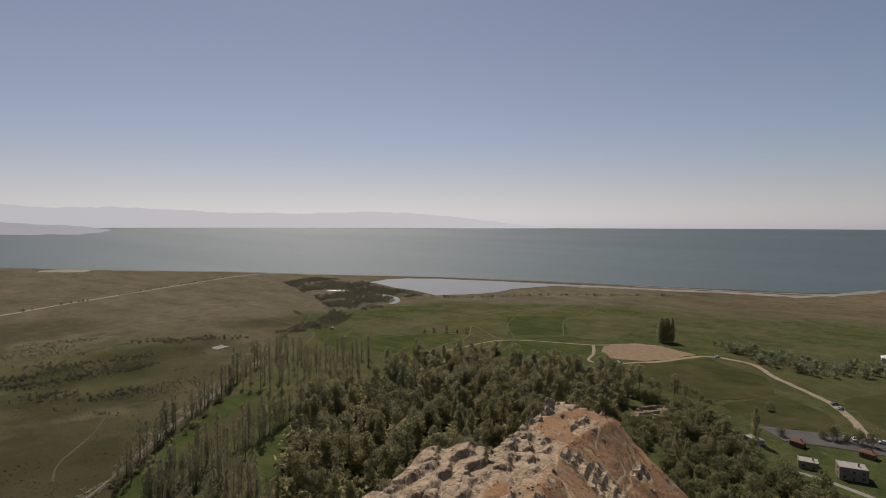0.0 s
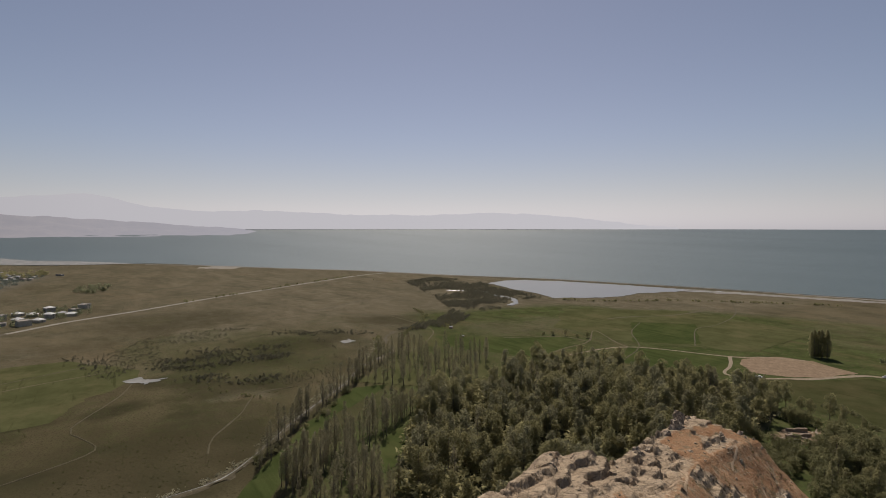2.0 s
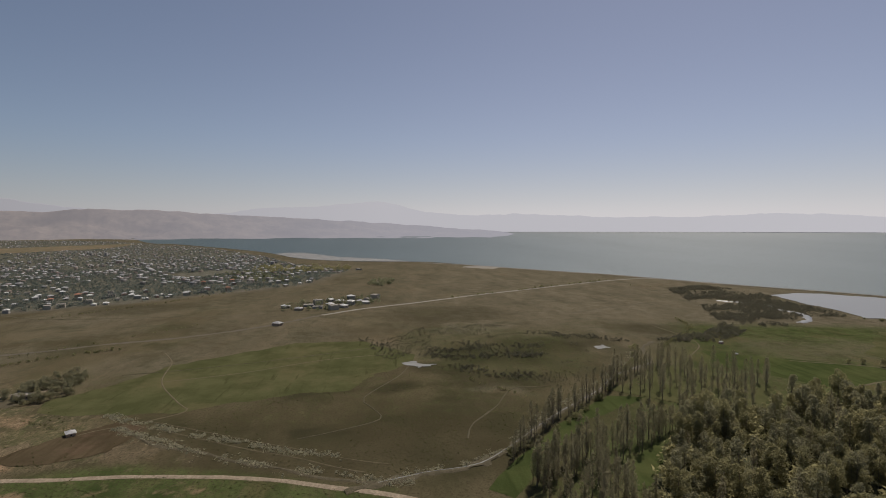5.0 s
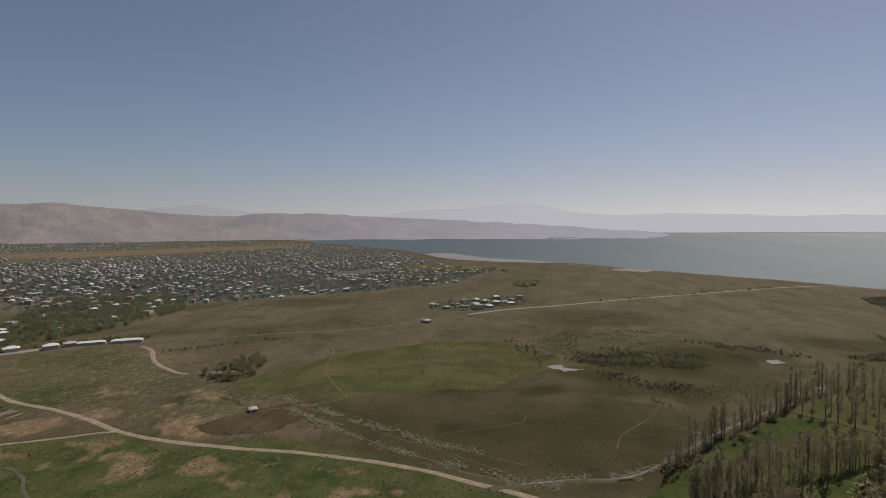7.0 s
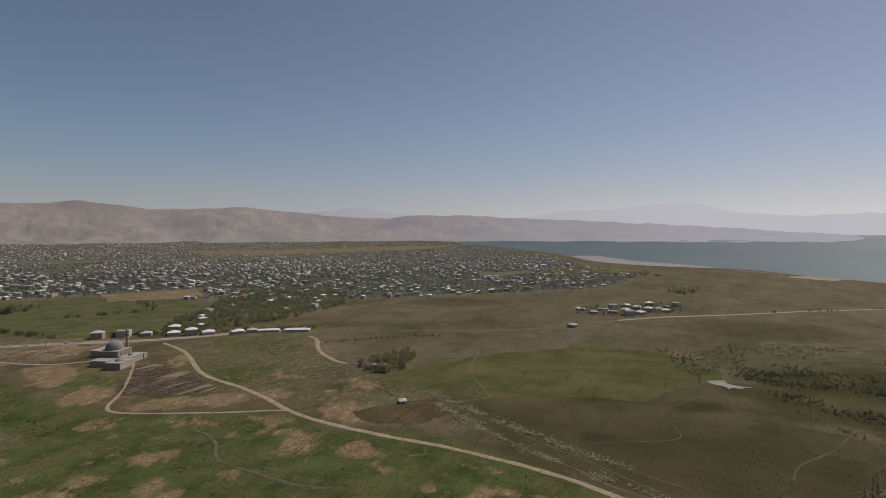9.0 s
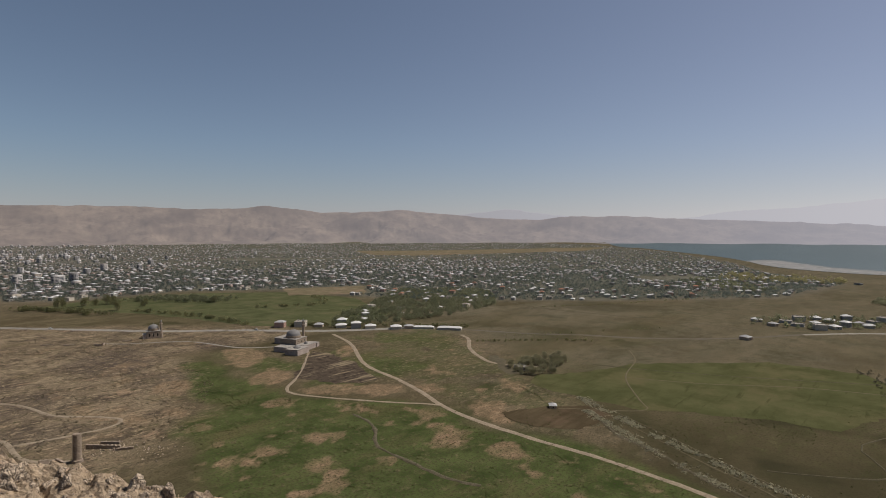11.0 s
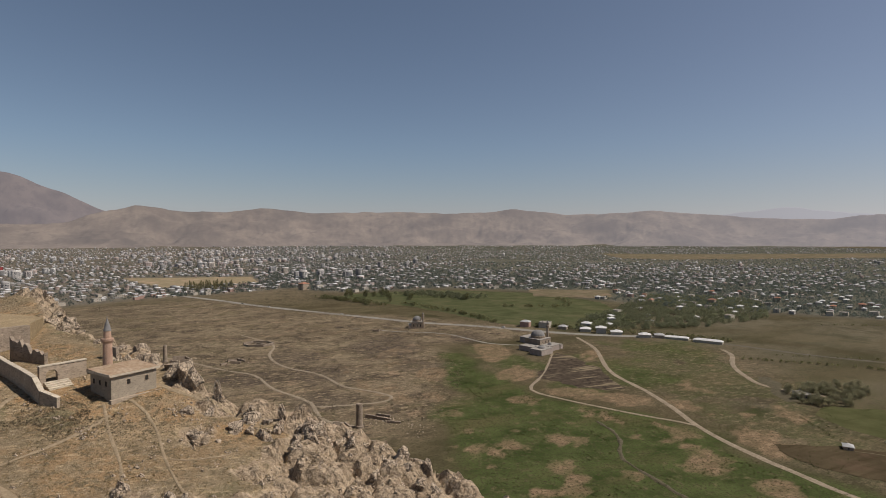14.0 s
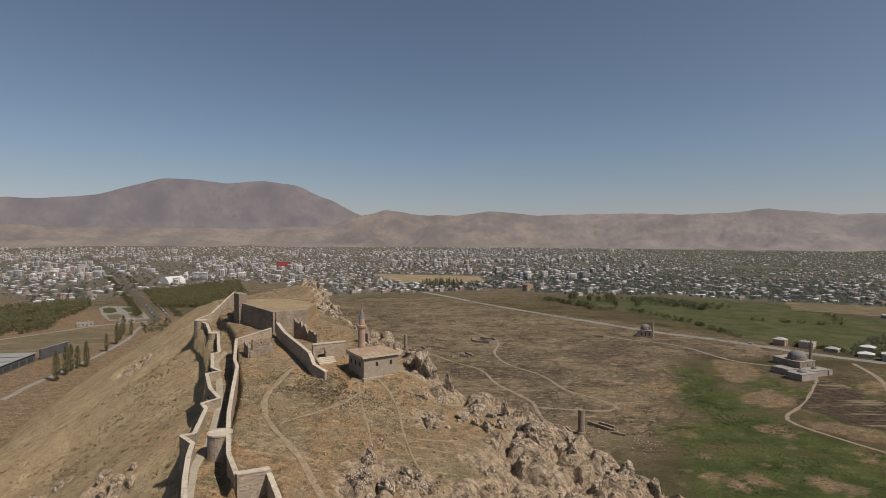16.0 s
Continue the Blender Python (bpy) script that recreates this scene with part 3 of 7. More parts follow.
HZ = HZ - terrace * 4.2 * (inward > 9) * np.clip(fore / 1.2, 0, 1) * np.clip((17.5 - inward) / 3, 0, 1) * np.clip((40 - fore) / 15, 0, 1)
HZ = HZ - terrace * 3.6 * (ACROSS == 0) * (HIGH > 0.999)
crag = np.clip((ACROSS - 1.0) / 0.12 + 0.9, 0, 1)                             # the southern brow and cliff
brow_line = np.interp(HY, [60, 95, 105, 120, 137, 150], [0.75, 0.50, 0.46, 0.62, 0.82, 0.93])
crag = np.maximum(crag, (HY > 60) * (HY < 158) * (ACROSS > 0.3) * np.clip((ACROSS - brow_line) / 0.07 + 3.0 * (clouds(HX, HY, 7, 4, 44) - 0.5), 0, 1))
BROW_CROPS = [(-1.6, 135), (-13, 110), (-13.5, 103), (-3, 106), (-5, 163), (-2, 160), (3, 150)]
SLOPE_CROPS = [(-88, 136), (-78, 133), (-110, 154), (-139, 246), (-132, 240), (-84, 128)]
for ox, oy in BROW_CROPS + SLOPE_CROPS:
    crag = np.maximum(crag, np.clip(1.5 - np.hypot(HX - ox, HY - oy) / 4.2 + 1.4 * (clouds(HX, HY, 5, 3, 46) - 0.5), 0, 1))
crag = np.maximum(crag, np.clip((clouds(HX, HY, 11, 4, 43) - 0.45) / 0.06, 0, 1) * (HY < -30) * np.clip(HIGH * 6 - 4.6, 0, 1) * np.clip(ACROSS * 2.2 + 0.25, 0, 1))
crag = np.maximum(crag, np.clip((clouds(HX, HY, 8, 4, 49) - 0.53) / 0.05, 0, 1) * (HY < -40) * (ACROSS <= 0))
crag = np.maximum(crag, (HY > -108) * (HY < -40) * np.clip((ACROSS - 0.25) * 5, 0, 1))
crag = np.maximum(crag, (HY < -100) * np.clip((ACROSS - 0.72) * 6, 0, 1))
crag = np.maximum(crag, np.clip((HY - 215) / 20, 0, 1) * np.clip((ACROSS - 0.85) / 0.1, 0, 1))
def worley(x, y, size, seed):
    """Distances to the two nearest scattered points, in cells, and a random number for each cell."""
    x, y = x / size, y / size
    xi, yi = np.floor(x), np.floor(y)
    f1, f2, pick_of = np.full(x.shape, 9.0), np.full(x.shape, 9.0), np.zeros(x.shape)
    for i in (-1, 0, 1):
        for j in (-1, 0, 1):
            a, b = xi + i, yi + j
            h1, h2, h3 = (np.sin(a * p + b * q + seed * 7.7) * 43758.5453 % 1.0 for p, q in ((127.1, 311.7), (269.5, 183.3), (419.2, 371.9)))
            d = np.hypot(a + h1 - x, b + h2 - y)
            nearer = d < f1
            f2 = np.where(nearer, f1, np.minimum(f2, d))
            pick_of = np.where(nearer, h3, pick_of)
            f1 = np.where(nearer, d, f1)
    return f1, f2, pick_of


def blocks(x, y, size, seed):
    """Upright joint blocks of many heights with open clefts between them, about -0.5 to 0.7."""
    x, y = x + 0.5 * size * (clouds(x, y, size * 0.7, 3, seed) - 0.5), y + 0.5 * size * (clouds(x, y, size * 0.7, 3, seed + 4) - 0.5)
    f1, f2, r = worley(x, y, size, seed)
    return fade(np.clip((f2 - f1) / 0.4, 0, 1)) * (0.55 + 0.65 * r) - 0.25 * f1 - 0.5


sharp = 1 - np.abs(2 * clouds(HX, HY, 9, 4, 51) - 1)
sharp2 = 1 - np.abs(2 * clouds(HX + 0.6 * HZ, HY - 0.4 * HZ, 5, 3, 57) - 1)
amp = np.clip(HIGH * 4, 0, 1) * np.clip(HZ / 8, 0, 1)
HZ2 = HZ + amp * (2.2 * (clouds(HX, HY, 24, 3, 61) - 0.5) + 0.35 * (clouds(HX, HY, 2.2, 2, 63) - 0.5) + crag * (1.2 * (sharp - 0.72) + 1.0 * (sharp2 - 0.7)))
HZ2 = HZ2 + amp * (HY < -40) * (ACROSS <= 0) * np.clip((1 - HIGH) * 12, 0, 1) * (4.0 * (clouds(HX, HY, 14, 3, 65) - 0.5) + 1.6 * (clouds(HX, HY, 5, 3, 66) - 0.5))
tame = np.where(HY < 0, 0.38, 1.25)
HZ2 = HZ2 + amp * crag * tame * (2.3 * blocks(HX + 0.3 * HZ, HY, 9, 2) + 0.8 * blocks(HX, HY + 0.3 * HZ, 4, 5) + 0.3 * blocks(HX, HY, 1.8, 8))
beds = (HZ2 + 0.22 * HX + 0.1 * HY + 3 * clouds(HX, HY, 14, 3, 68)) / 2.1  # tilted beds that weather into ledges
HZ2 = HZ2 + amp * crag * (HY < -30) * 1.7 * (np.floor(beds) + fade(np.clip((beds % 1 - 0.6) / 0.4, 0, 1)) - beds)
push = amp * np.clip(ACROSS - 1, 0, 1) ** 0.4 * (ACROSS > 1)
out = 9 * (clouds(S[None, :] + 0 * HX, HZ, 16, 4, 71) - 0.5) + 5 * (1 - np.abs(2 * clouds(S[None, :] + 0.3 * HZ, HZ * 0.4, 7, 3, 73) - 1) - 0.6)
HX2, HY2 = HX - left[:, 0] * push * out, HY - left[:, 1] * push * out

r = Nodes("castle_rock", 1.0, 0.02)
zone = r.attribute("zone")
grit = r.noise(1.1, 6, 0.72)
mid = r.noise(7, 5, 0.62)
big = r.noise(38, 4, 0.55)
grass = r.mix(r.grey(mid, 0.35, 0.65), (0.205, 0.150, 0.092), (0.330, 0.246, 0.152))
grass = r.mix(r.calc("MULTIPLY", r.grey(r.noise(15, 5, 0.65), 0.47, 0.58), 0.75), grass, (0.325, 0.195, 0.095))
grass = r.mix(r.calc("MULTIPLY", r.grey(big, 0.47, 0.60), 0.55), grass, (0.175, 0.140, 0.090))
grass = r.mix(r.grey(r.noise(2.4, 6, 0.8), 0.51, 0.58), grass, (0.135, 0.105, 0.064))
grass = r.mix(r.calc("MULTIPLY", r.grey(r.noise(0.55, 4, 0.8), 0.5, 0.66), 0.6), grass, (0.12, 0.095, 0.058))
grass = r.mix(r.grey(r.noise(17, 5, 0.7), 0.56, 0.64), grass, (0.155, 0.13, 0.075))
red = r.mix(r.grey(mid, 0.35, 0.7), (0.240, 0.130, 0.070), (0.340, 0.208, 0.120))
red = r.mix(r.grey(r.noise(3.5, 6, 0.75), 0.52, 0.62), red, (0.16, 0.125, 0.078))
straw = r.mix(r.grey(mid, 0.35, 0.65), (0.31, 0.228, 0.128), (0.44, 0.335, 0.198))
straw = r.mix(r.grey(r.noise(1.6, 5, 0.75), 0.53, 0.66), straw, (0.17, 0.14, 0.08))
grass = r.mix(r.calc("MULTIPLY", r.grey(r.noise(1.2, 6, 0.8, stretch=(0.25, 70)), 0.53, 0.62), 0.7), grass, (0.42, 0.32, 0.195))
grass = r.mix(zone["Blue"], grass, straw)
grass = r.mix(zone["Green"], grass, red)
stone = r.mix(r.grey(r.noise(3.2, 6, 0.7), 0.3, 0.68), (0.225, 0.168, 0.112), (0.48, 0.375, 0.262))
stone = r.mix(r.grey(mid, 0.52, 0.70), stone, (0.30, 0.225, 0.15))
crack = r.noise(2.0, 5, 0.75, stretch=(1, 20, (1, 1, 0.35)))
stone = r.mix(r.grey(crack, 0.36, 0.27), stone, (0.07, 0.058, 0.048))
joint = r.cracks(2.6, (1, 1, 0.6), 35)
joint2 = r.cracks(0.9, (1, 0.7, 0.6), 35)
stone = r.mix(r.calc("MULTIPLY", r.calc("MULTIPLY", r.grey(joint, 0.10, 0.0), r.grey(grit, 0.35, 0.6)), 0.7), stone, (0.06, 0.05, 0.042))
stone = r.mix(r.calc("MULTIPLY", r.calc("MULTIPLY", r.grey(joint2, 0.12, 0.0), r.grey(grit, 0.4, 0.65)), 0.5), stone, (0.10, 0.082, 0.066))
bare = r.grey(r.calc("SUBTRACT", zone["Red"], r.calc("MULTIPLY", r.grey(grit, 0.3, 0.7), 0.5)), 0.0, 0.25)
c = r.mix(bare, grass, stone)
c = r.mix(r.calc("MULTIPLY", r.grey(grit, 0.57, 0.75), 0.7), c, (0.08, 0.066, 0.045))
c = r.mix(r.calc("MULTIPLY", r.grey(r.noise(0.7, 5, 0.8), 0.54, 0.66), 0.45), c, (0.48, 0.40, 0.29))
r.bump(r.calc("ADD", r.calc("MULTIPLY", grit, 0.5), r.calc("ADD", r.calc("MULTIPLY", crack, 0.3), r.calc("MULTIPLY", r.calc("MULTIPLY", r.grey(joint, 0.0, 0.2), bare), 0.12))), 0.9, 1.4)
ROCK = r.done(c)
hill = grid_mesh("rock_hill", np.stack([HX2, HY2, HZ2], -1)[::-1], ROCK, smooth=True)
flat_rock = crag[::-1]
hill.polygons.foreach_set("use_smooth", ((flat_rock[:-1, :-1] + flat_rock[1:, 1:]) < 0.9).reshape(-1))
zone_colour(hill, "zone", np.stack([crag, np.clip((-HY - 20) / 30, 0, 1), np.clip((ACROSS <= 0) * (0.4 + 1.2 * clouds(HX, HY, 26, 3, 91)), 0, 1) * (HY > -20), 1 + 0 * HX], -1)[::-1])
rock_hill = tagged(new("rock_hill", hill), "long dry limestone ridge with a grassy top and craggy cliffs", "rock hill", kind="structure")
from mathutils.bvhtree import BVHTree
HILL = BVHTree.FromPolygons([v.co[:] for v in hill.vertices], [p.vertices[:] for p in hill.polygons])


def hill_z(x, y):
    """The height of the rock, or of the plain beside it."""
    hit = HILL.ray_cast(Vector((x, y, 300)), Vector((0, 0, -1)))[0]
    return max(hit.z, 0.0) if hit else float(ground_z(x, y))


SLOPES = BVHTree.FromPolygons([v.co[:] for v in hills.data.vertices], [p.vertices[:] for p in hills.data.polygons])


def town_z(spots):
    """The ground under the town, which climbs the first slopes of the hills."""
    z = ground_z(spots[:, 0], spots[:, 1])
    for k in np.nonzero(np.hypot(spots[:, 0], spots[:, 1]) > 3880)[0]:
        hit = SLOPES.ray_cast(Vector((float(spots[k, 0]), float(spots[k, 1]), 2000)), Vector((0, 0, -1)))[0]
        if hit:
            z[k] = max(z[k], hit.z)
    return z

# ---- roads, tracks and fields on the plain ----
DUST = surface("pale_dust_track", (0.20, 0.16, 0.115), (0.33, 0.27, 0.195), 7, fine=1.2)
TAR = surface("worn_asphalt", (0.075, 0.07, 0.066), (0.12, 0.112, 0.104), 9, 0.85, fine=0.8)
PALE = surface("pale_concrete_road", (0.20, 0.185, 0.16), (0.29, 0.27, 0.235), 8, 0.85, fine=1)
FAINT = surface("faint_track", (0.095, 0.08, 0.048), (0.145, 0.12, 0.074), 8, fine=1)
GRAVEL = surface("stony_bed", (0.065, 0.056, 0.034), (0.135, 0.115, 0.078), 3, fine=0.6)
FOOTWAY = surface("trodden_path", (0.23, 0.175, 0.112), (0.35, 0.275, 0.185), 2.5, fine=0.6)


LAYER = [0, 0]


def ribbon(name, points, wide, material, label, category="track", lift=0.12, wobble=0.25, step=6.0, on_hill=False, seed=1):
    LAYER[0] += 1
    lift += 0 if on_hill else 0.005 * LAYER[0]
    p = bent(points, step)
    d = np.gradient(p, axis=0)
    d /= np.hypot(d[:, 0], d[:, 1])[:, None] + 1e-9
    side = np.stack([-d[:, 1], d[:, 0]], -1)
    rows = []
    for k in (-1, -0.5, 0, 0.5, 1):
        w = wide / 2 * k * (1 + wobble * 2 * (grain(p[:, 0] / 5 + k, p[:, 1] / 5, seed) - 0.5))
        q = p + side * w[:, None]
        z = np.array([hill_z(x, y) for x, y in q]) if on_hill else ground_z(q[:, 0], q[:, 1])
        rows.append(np.stack([q[:, 0], q[:, 1], z + lift - ((0.06 if on_hill else lift - 0.02) if abs(k) == 1 else 0)], -1))
    me = grid_mesh(name, np.stack(rows)[::-1], material)
    return tagged(new(name, me), label, category, kind="structure")


ribbon("road_1", [(372, 476), (350, 420), (303, 345), (287, 289), (274, 253), (260, 220), (253, 187), (250, 146), (250, 117), (246, 80), (240, 50), (230, 22), (222, 0), (212, -18)], 3.7, DUST, "pale unpaved track winding across the pasture")
ribbon("road_2", [(-150, 1300), (-40, 1120), (30, 1000), (80, 905), (149, 797), (209, 709), (258, 638), (319, 575), (365, 515), (411, 471), (454, 442), (474, 416)], 11.5, PALE, "grey two-lane road along the edge of the plain", "road")
DULL = surface("dusty_old_asphalt", (0.085, 0.074, 0.056), (0.125, 0.108, 0.080), 9, 0.9, fine=1)
ribbon("road_29", [(474, 416), (491, 374), (514, 313), (543, 265), (567, 210), (607, 156), (644, 123), (700, 82)], 7, DULL, "dull dusty road across the pasture", "road", 0.12, 0.5)
ribbon("road_3", [(700, 82), (751, 32), (807, -48), (885, -145), (950, -240), (1023, -345), (1105, -470), (1141, -560), (1120, -600)], 7, PALE, "pale straight road running to the lake shore", "road")
ribbon("road_4", [(300, 420), (262, 375), (240, 352), (219, 333), (215, 318), (227, 288), (246, 252), (258, 233), (262, 222)], 2.5, DUST, "narrow dirt track past the old mosque")
ribbon("road_5", [(460, 366), (445, 345), (411, 317), (386, 285), (377, 262), (390, 230)], 4, DUST, "short dirt lane to a farm yard")
ribbon("road_6", [(297, 462), (268, 490), (250, 555), (204, 592), (190, 610)], 3, PALE, "white gravel path between the two old mosques", "path")
ribbon("road_7", [(-40, 560), (-12, 524), (14, 481), (37, 450), (46, 406), (62, 370), (65, 354), (65, 329), (72, 312), (80, 306)], 2.6, DUST, "dusty footpath across the ruined old town", "path")
ribbon("road_8", [(40, 640), (65, 573), (56, 517), (63, 470), (85, 432), (94, 391), (109, 370), (118, 352), (108, 343), (83, 346), (64, 351)], 2.6, DUST, "dusty footpath looping through the ruins", "path", step=4)
ribbon("road_9", [(204, -398), (190, -420), (182, -432), (172, -460), (159, -478), (128, -475), (105, -446), (84, -425), (64, -404), (49, -377), (41, -357), (25, -348), (-60, -340), (-200, -330)], 4.4, DUST, "pale dirt road leading to the car park", step=4)
ribbon("road_10", [(70, -276), (54, -280), (42, -279), (30, -275), (0, -268), (-60, -255)], 3, PALE, "concrete lane beside the stone houses", "path")
ribbon("road_11", [(252, -447), (236, -420), (224, -392), (205, -398)], 3, DUST, "field track beside the green plot", step=4)
ribbon("road_12", [(330, -330), (322, -405), (252, -447), (235, -470), (210, -485)], 2.6, DUST, "thin field track along the green plot")
ribbon("road_13", [(-500, 520), (-462, 577), (-440, 614), (-417, 669), (-388, 690), (-372, 706)], 7, PALE, "pale access road beside the low hall", "road")
ribbon("road_14", [(-366, 700), (-383, 740), (-480, 895), (-585, 1046), (-690, 1210), (-867, 1484), (-1240, 2010), (-1642, 2546)], 12, DULL, "long straight avenue into the city", "road", step=20)
ribbon("road_15", [(404, 160), (424, 109), (458, 53), (477, -9)], 1.3, FAINT, "faint field track over the meadow")
ribbon("road_16", [(500, 196), (462, 176), (404, 161), (355, 132), (337, 121), (319, 141), (309, 158), (303, 164)], 1.3, FAINT, "faint cart track over the meadow")
ribbon("road_17", [(315, 139), (300, 112), (276, 71), (262, 43), (250, 24), (243, 10)], 1.0, FAINT, "grassy farm track beside the dry ditch")
ribbon("road_26", [(322, 136), (308, 110), (286, 70), (270, 40), (258, 18), (250, -2)], 0.9, FAINT, "grassy farm track beside the dry ditch")
ribbon("ditch", [(314, 146), (288, 121), (279, 104), (273, 89), (258, 67), (251, 48), (241, 33), (236, 17), (231, 2)], 2.6, GRAVEL, "stony dry ditch with pale weeds", "ditch", 0.1, 0.9)
ribbon("road_18", [(800, 880), (770, 800), (735, 720), (690, 640), (650, 575)], 6, PALE, "street between orchards at the edge of town", "road")
ribbon("road_20", [(600, -300), (500, -300), (450, -270), (410, -225)], 1.2, FAINT, "thin farm track to the poplar grove")
ribbon("road_21", [(1108, -472), (1149, -543), (1159, -611), (1040, -590), (923, -559)], 4, FAINT, "faint track to the shore behind the reeds")
ribbon("road_22", [(336, -312), (349, -350), (358, -392), (392, -438), (340, -411), (322, -405)], 1.8, FAINT, "thin farm track between the green plots")
ribbon("road_23", [(358, -392), (387, -387), (415, -334)], 1.6, FAINT, "thin field path to the small trees")
ribbon("road_30", [(214, 254), (208, 230), (190, 207), (186, 179), (185, 154), (188, 139)], 2.0, GRAVEL, "damp stony runnel in the meadow", "stones", 0.1, 0.9, 3)
ribbon("road_24", [(400, 280), (382, 262), (366, 242), (358, 230)], 9, GRAVEL, "stony spill below the farm yard", "stones", 0.12, 0.9)
ribbon("road_27", [(118, -312), (114, -292), (104, -278), (94, -278)], 3.0, DUST, "pale path between the trees below the rock", "path", step=3)
ribbon("road_28", [(106, -232), (92, -226), (80, -224), (62, -218)], 2.2, DUST, "pale path at the foot of the rock", "path", step=3)
ribbon("road_25", [(-291, 363), (-293, 377), (-298, 396), (-301, 421), (-305, 450), (-312, 500), (-318, 530), (-330, 580), (-351, 635), (-369, 690)], 4.5, PALE, "pale paved lane below the rock", "road")
TRACK = surface("thin_dry_track", (0.075, 0.066, 0.040), (0.118, 0.100, 0.064), 4, fine=1)
for k, (line, wide) in enumerate((([(286, 47), (295, 28), (312, 4), (336, 11), (353, 15), (401, -8), (430, -17)], 1.2), ([(278, -42), (298, -48), (328, -68), (362, -86), (364, -110)], 1.6), ([(774, 538), (712, 441), (700, 366), (704, 260), (705, 181), (696, 133)], 4.0), ([(426, 198), (438, 154), (459, 100), (496, 24), (526, -29)], 1.2), ([(682, -242), (732, -316), (769, -404)], 5.0),
                                  ([(434, -509), (428, -544), (408, -596), (410, -664)], 6.0), ([(292, -460), (340, -538), (341, -576), (371, -668), (439, -782)], 2.2), ([(293, -363), (318, -415), (366, -465), (397, -519)], 1.8))):
    ribbon(f"path_{k + 11}", line, 0.7 * wide, TRACK, "thin dry track worn into the pasture", "track", 0.12, 0.7)
# on the rock
ribbon("path_1", [(-33, 178), (-39, 168), (-43, 152), (-44, 140), (-41, 130), (-36, 122), (-30, 114), (-25, 106), (-20, 97)], 1.5, FOOTWAY, "trodden earth path over the dry hilltop", "path", 0.14, 0.4, 1.6, True)
ribbon("path_2", [(-22, 152), (-19, 139), (-16, 128), (-14, 117), (-13, 106)], 0.7, FOOTWAY, "thin goat path down the dry slope", "path", 0.14, 0.4, 1.6, True)
ribbon("path_3", [(-17, 154), (-13, 148), (-10, 140), (-8, 129), (-5, 116), (-2, 106)], 0.7, FOOTWAY, "thin goat path below the small mosque", "path", 0.14, 0.4, 1.6, True)
CLAY = surface("pale_clay_path", (0.34, 0.245, 0.16), (0.47, 0.36, 0.245), 2.0, fine=0.5)
WALKWAY = surface("worn_stone_walkway", (0.29, 0.255, 0.195), (0.40, 0.355, 0.275), 2.0, fine=0.5)
ribbon("path_4", [(-73, 188), (-71.5, 176), (-65, 162), (-60, 150), (-55, 136), (-50.6, 120), (-48, 107), (-44, 96), (-40, 86)], 1.8, WALKWAY, "stone walkway between the castle walls", "path", 0.2, 0.2, 1.6, True)
ribbon("path_5", [(76, -113), (72.8, -108.6), (69.2, -106.7), (67.1, -103.6), (64.0, -98.8), (61.0, -97.1), (58, -95)], 0.68, CLAY, "pale trodden path over red earth", "path", 0.07, 0.6, 1.0, True)
ribbon("path_6", [(67.4, -104.1), (66.2, -98.4), (65.1, -93.1), (64.3, -90.7)], 0.52, CLAY, "pale trodden path over red earth", "path", 0.07, 0.6, 1.0, True)
ribbon("path_7", [(74.3, -132.0), (74.7, -136.4), (73.2, -133.7), (71.7, -129.3), (70.3, -127.6)], 0.60, CLAY, "pale trodden path over red earth", "path", 0.07, 0.6, 1.0, True)
ribbon("path_9", [(67.0, -133.8), (63.9, -131.1), (62.6, -124.6), (60.0, -117.0), (57.9, -112.2)], 0.68, CLAY, "pale trodden path over red earth", "path", 0.07, 0.6, 1.0, True)
ribbon("path_10", [(63.3, -131.2), (61.7, -130.1), (59.4, -120.4), (58.2, -116.2)], 0.52, CLAY, "pale trodden path over red earth", "path", 0.07, 0.6, 1.0, True)
ribbon("path_17", [(-11, 161), (-7, 157), (-2, 153.5), (4, 148), (9, 144), (13, 141), (17.5, 137)], 1.3, FOOTWAY, "pale trodden bank along the cliff brow", "path", 0.14, 0.6, 1.2, True)
ribbon("path_18", [(-6.5, 125.5), (-2, 124), (3, 124.5), (6, 126)], 0.6, FOOTWAY, "thin goat path across the dry slope", "path", 0.14, 0.5, 1.2, True)
ribbon("path_8", [(-36, 127), (-26, 138), (-20, 147)], 0.9, FOOTWAY, "thin path up the dry slope", "path", 0.14, 0.5, 1.4, True)


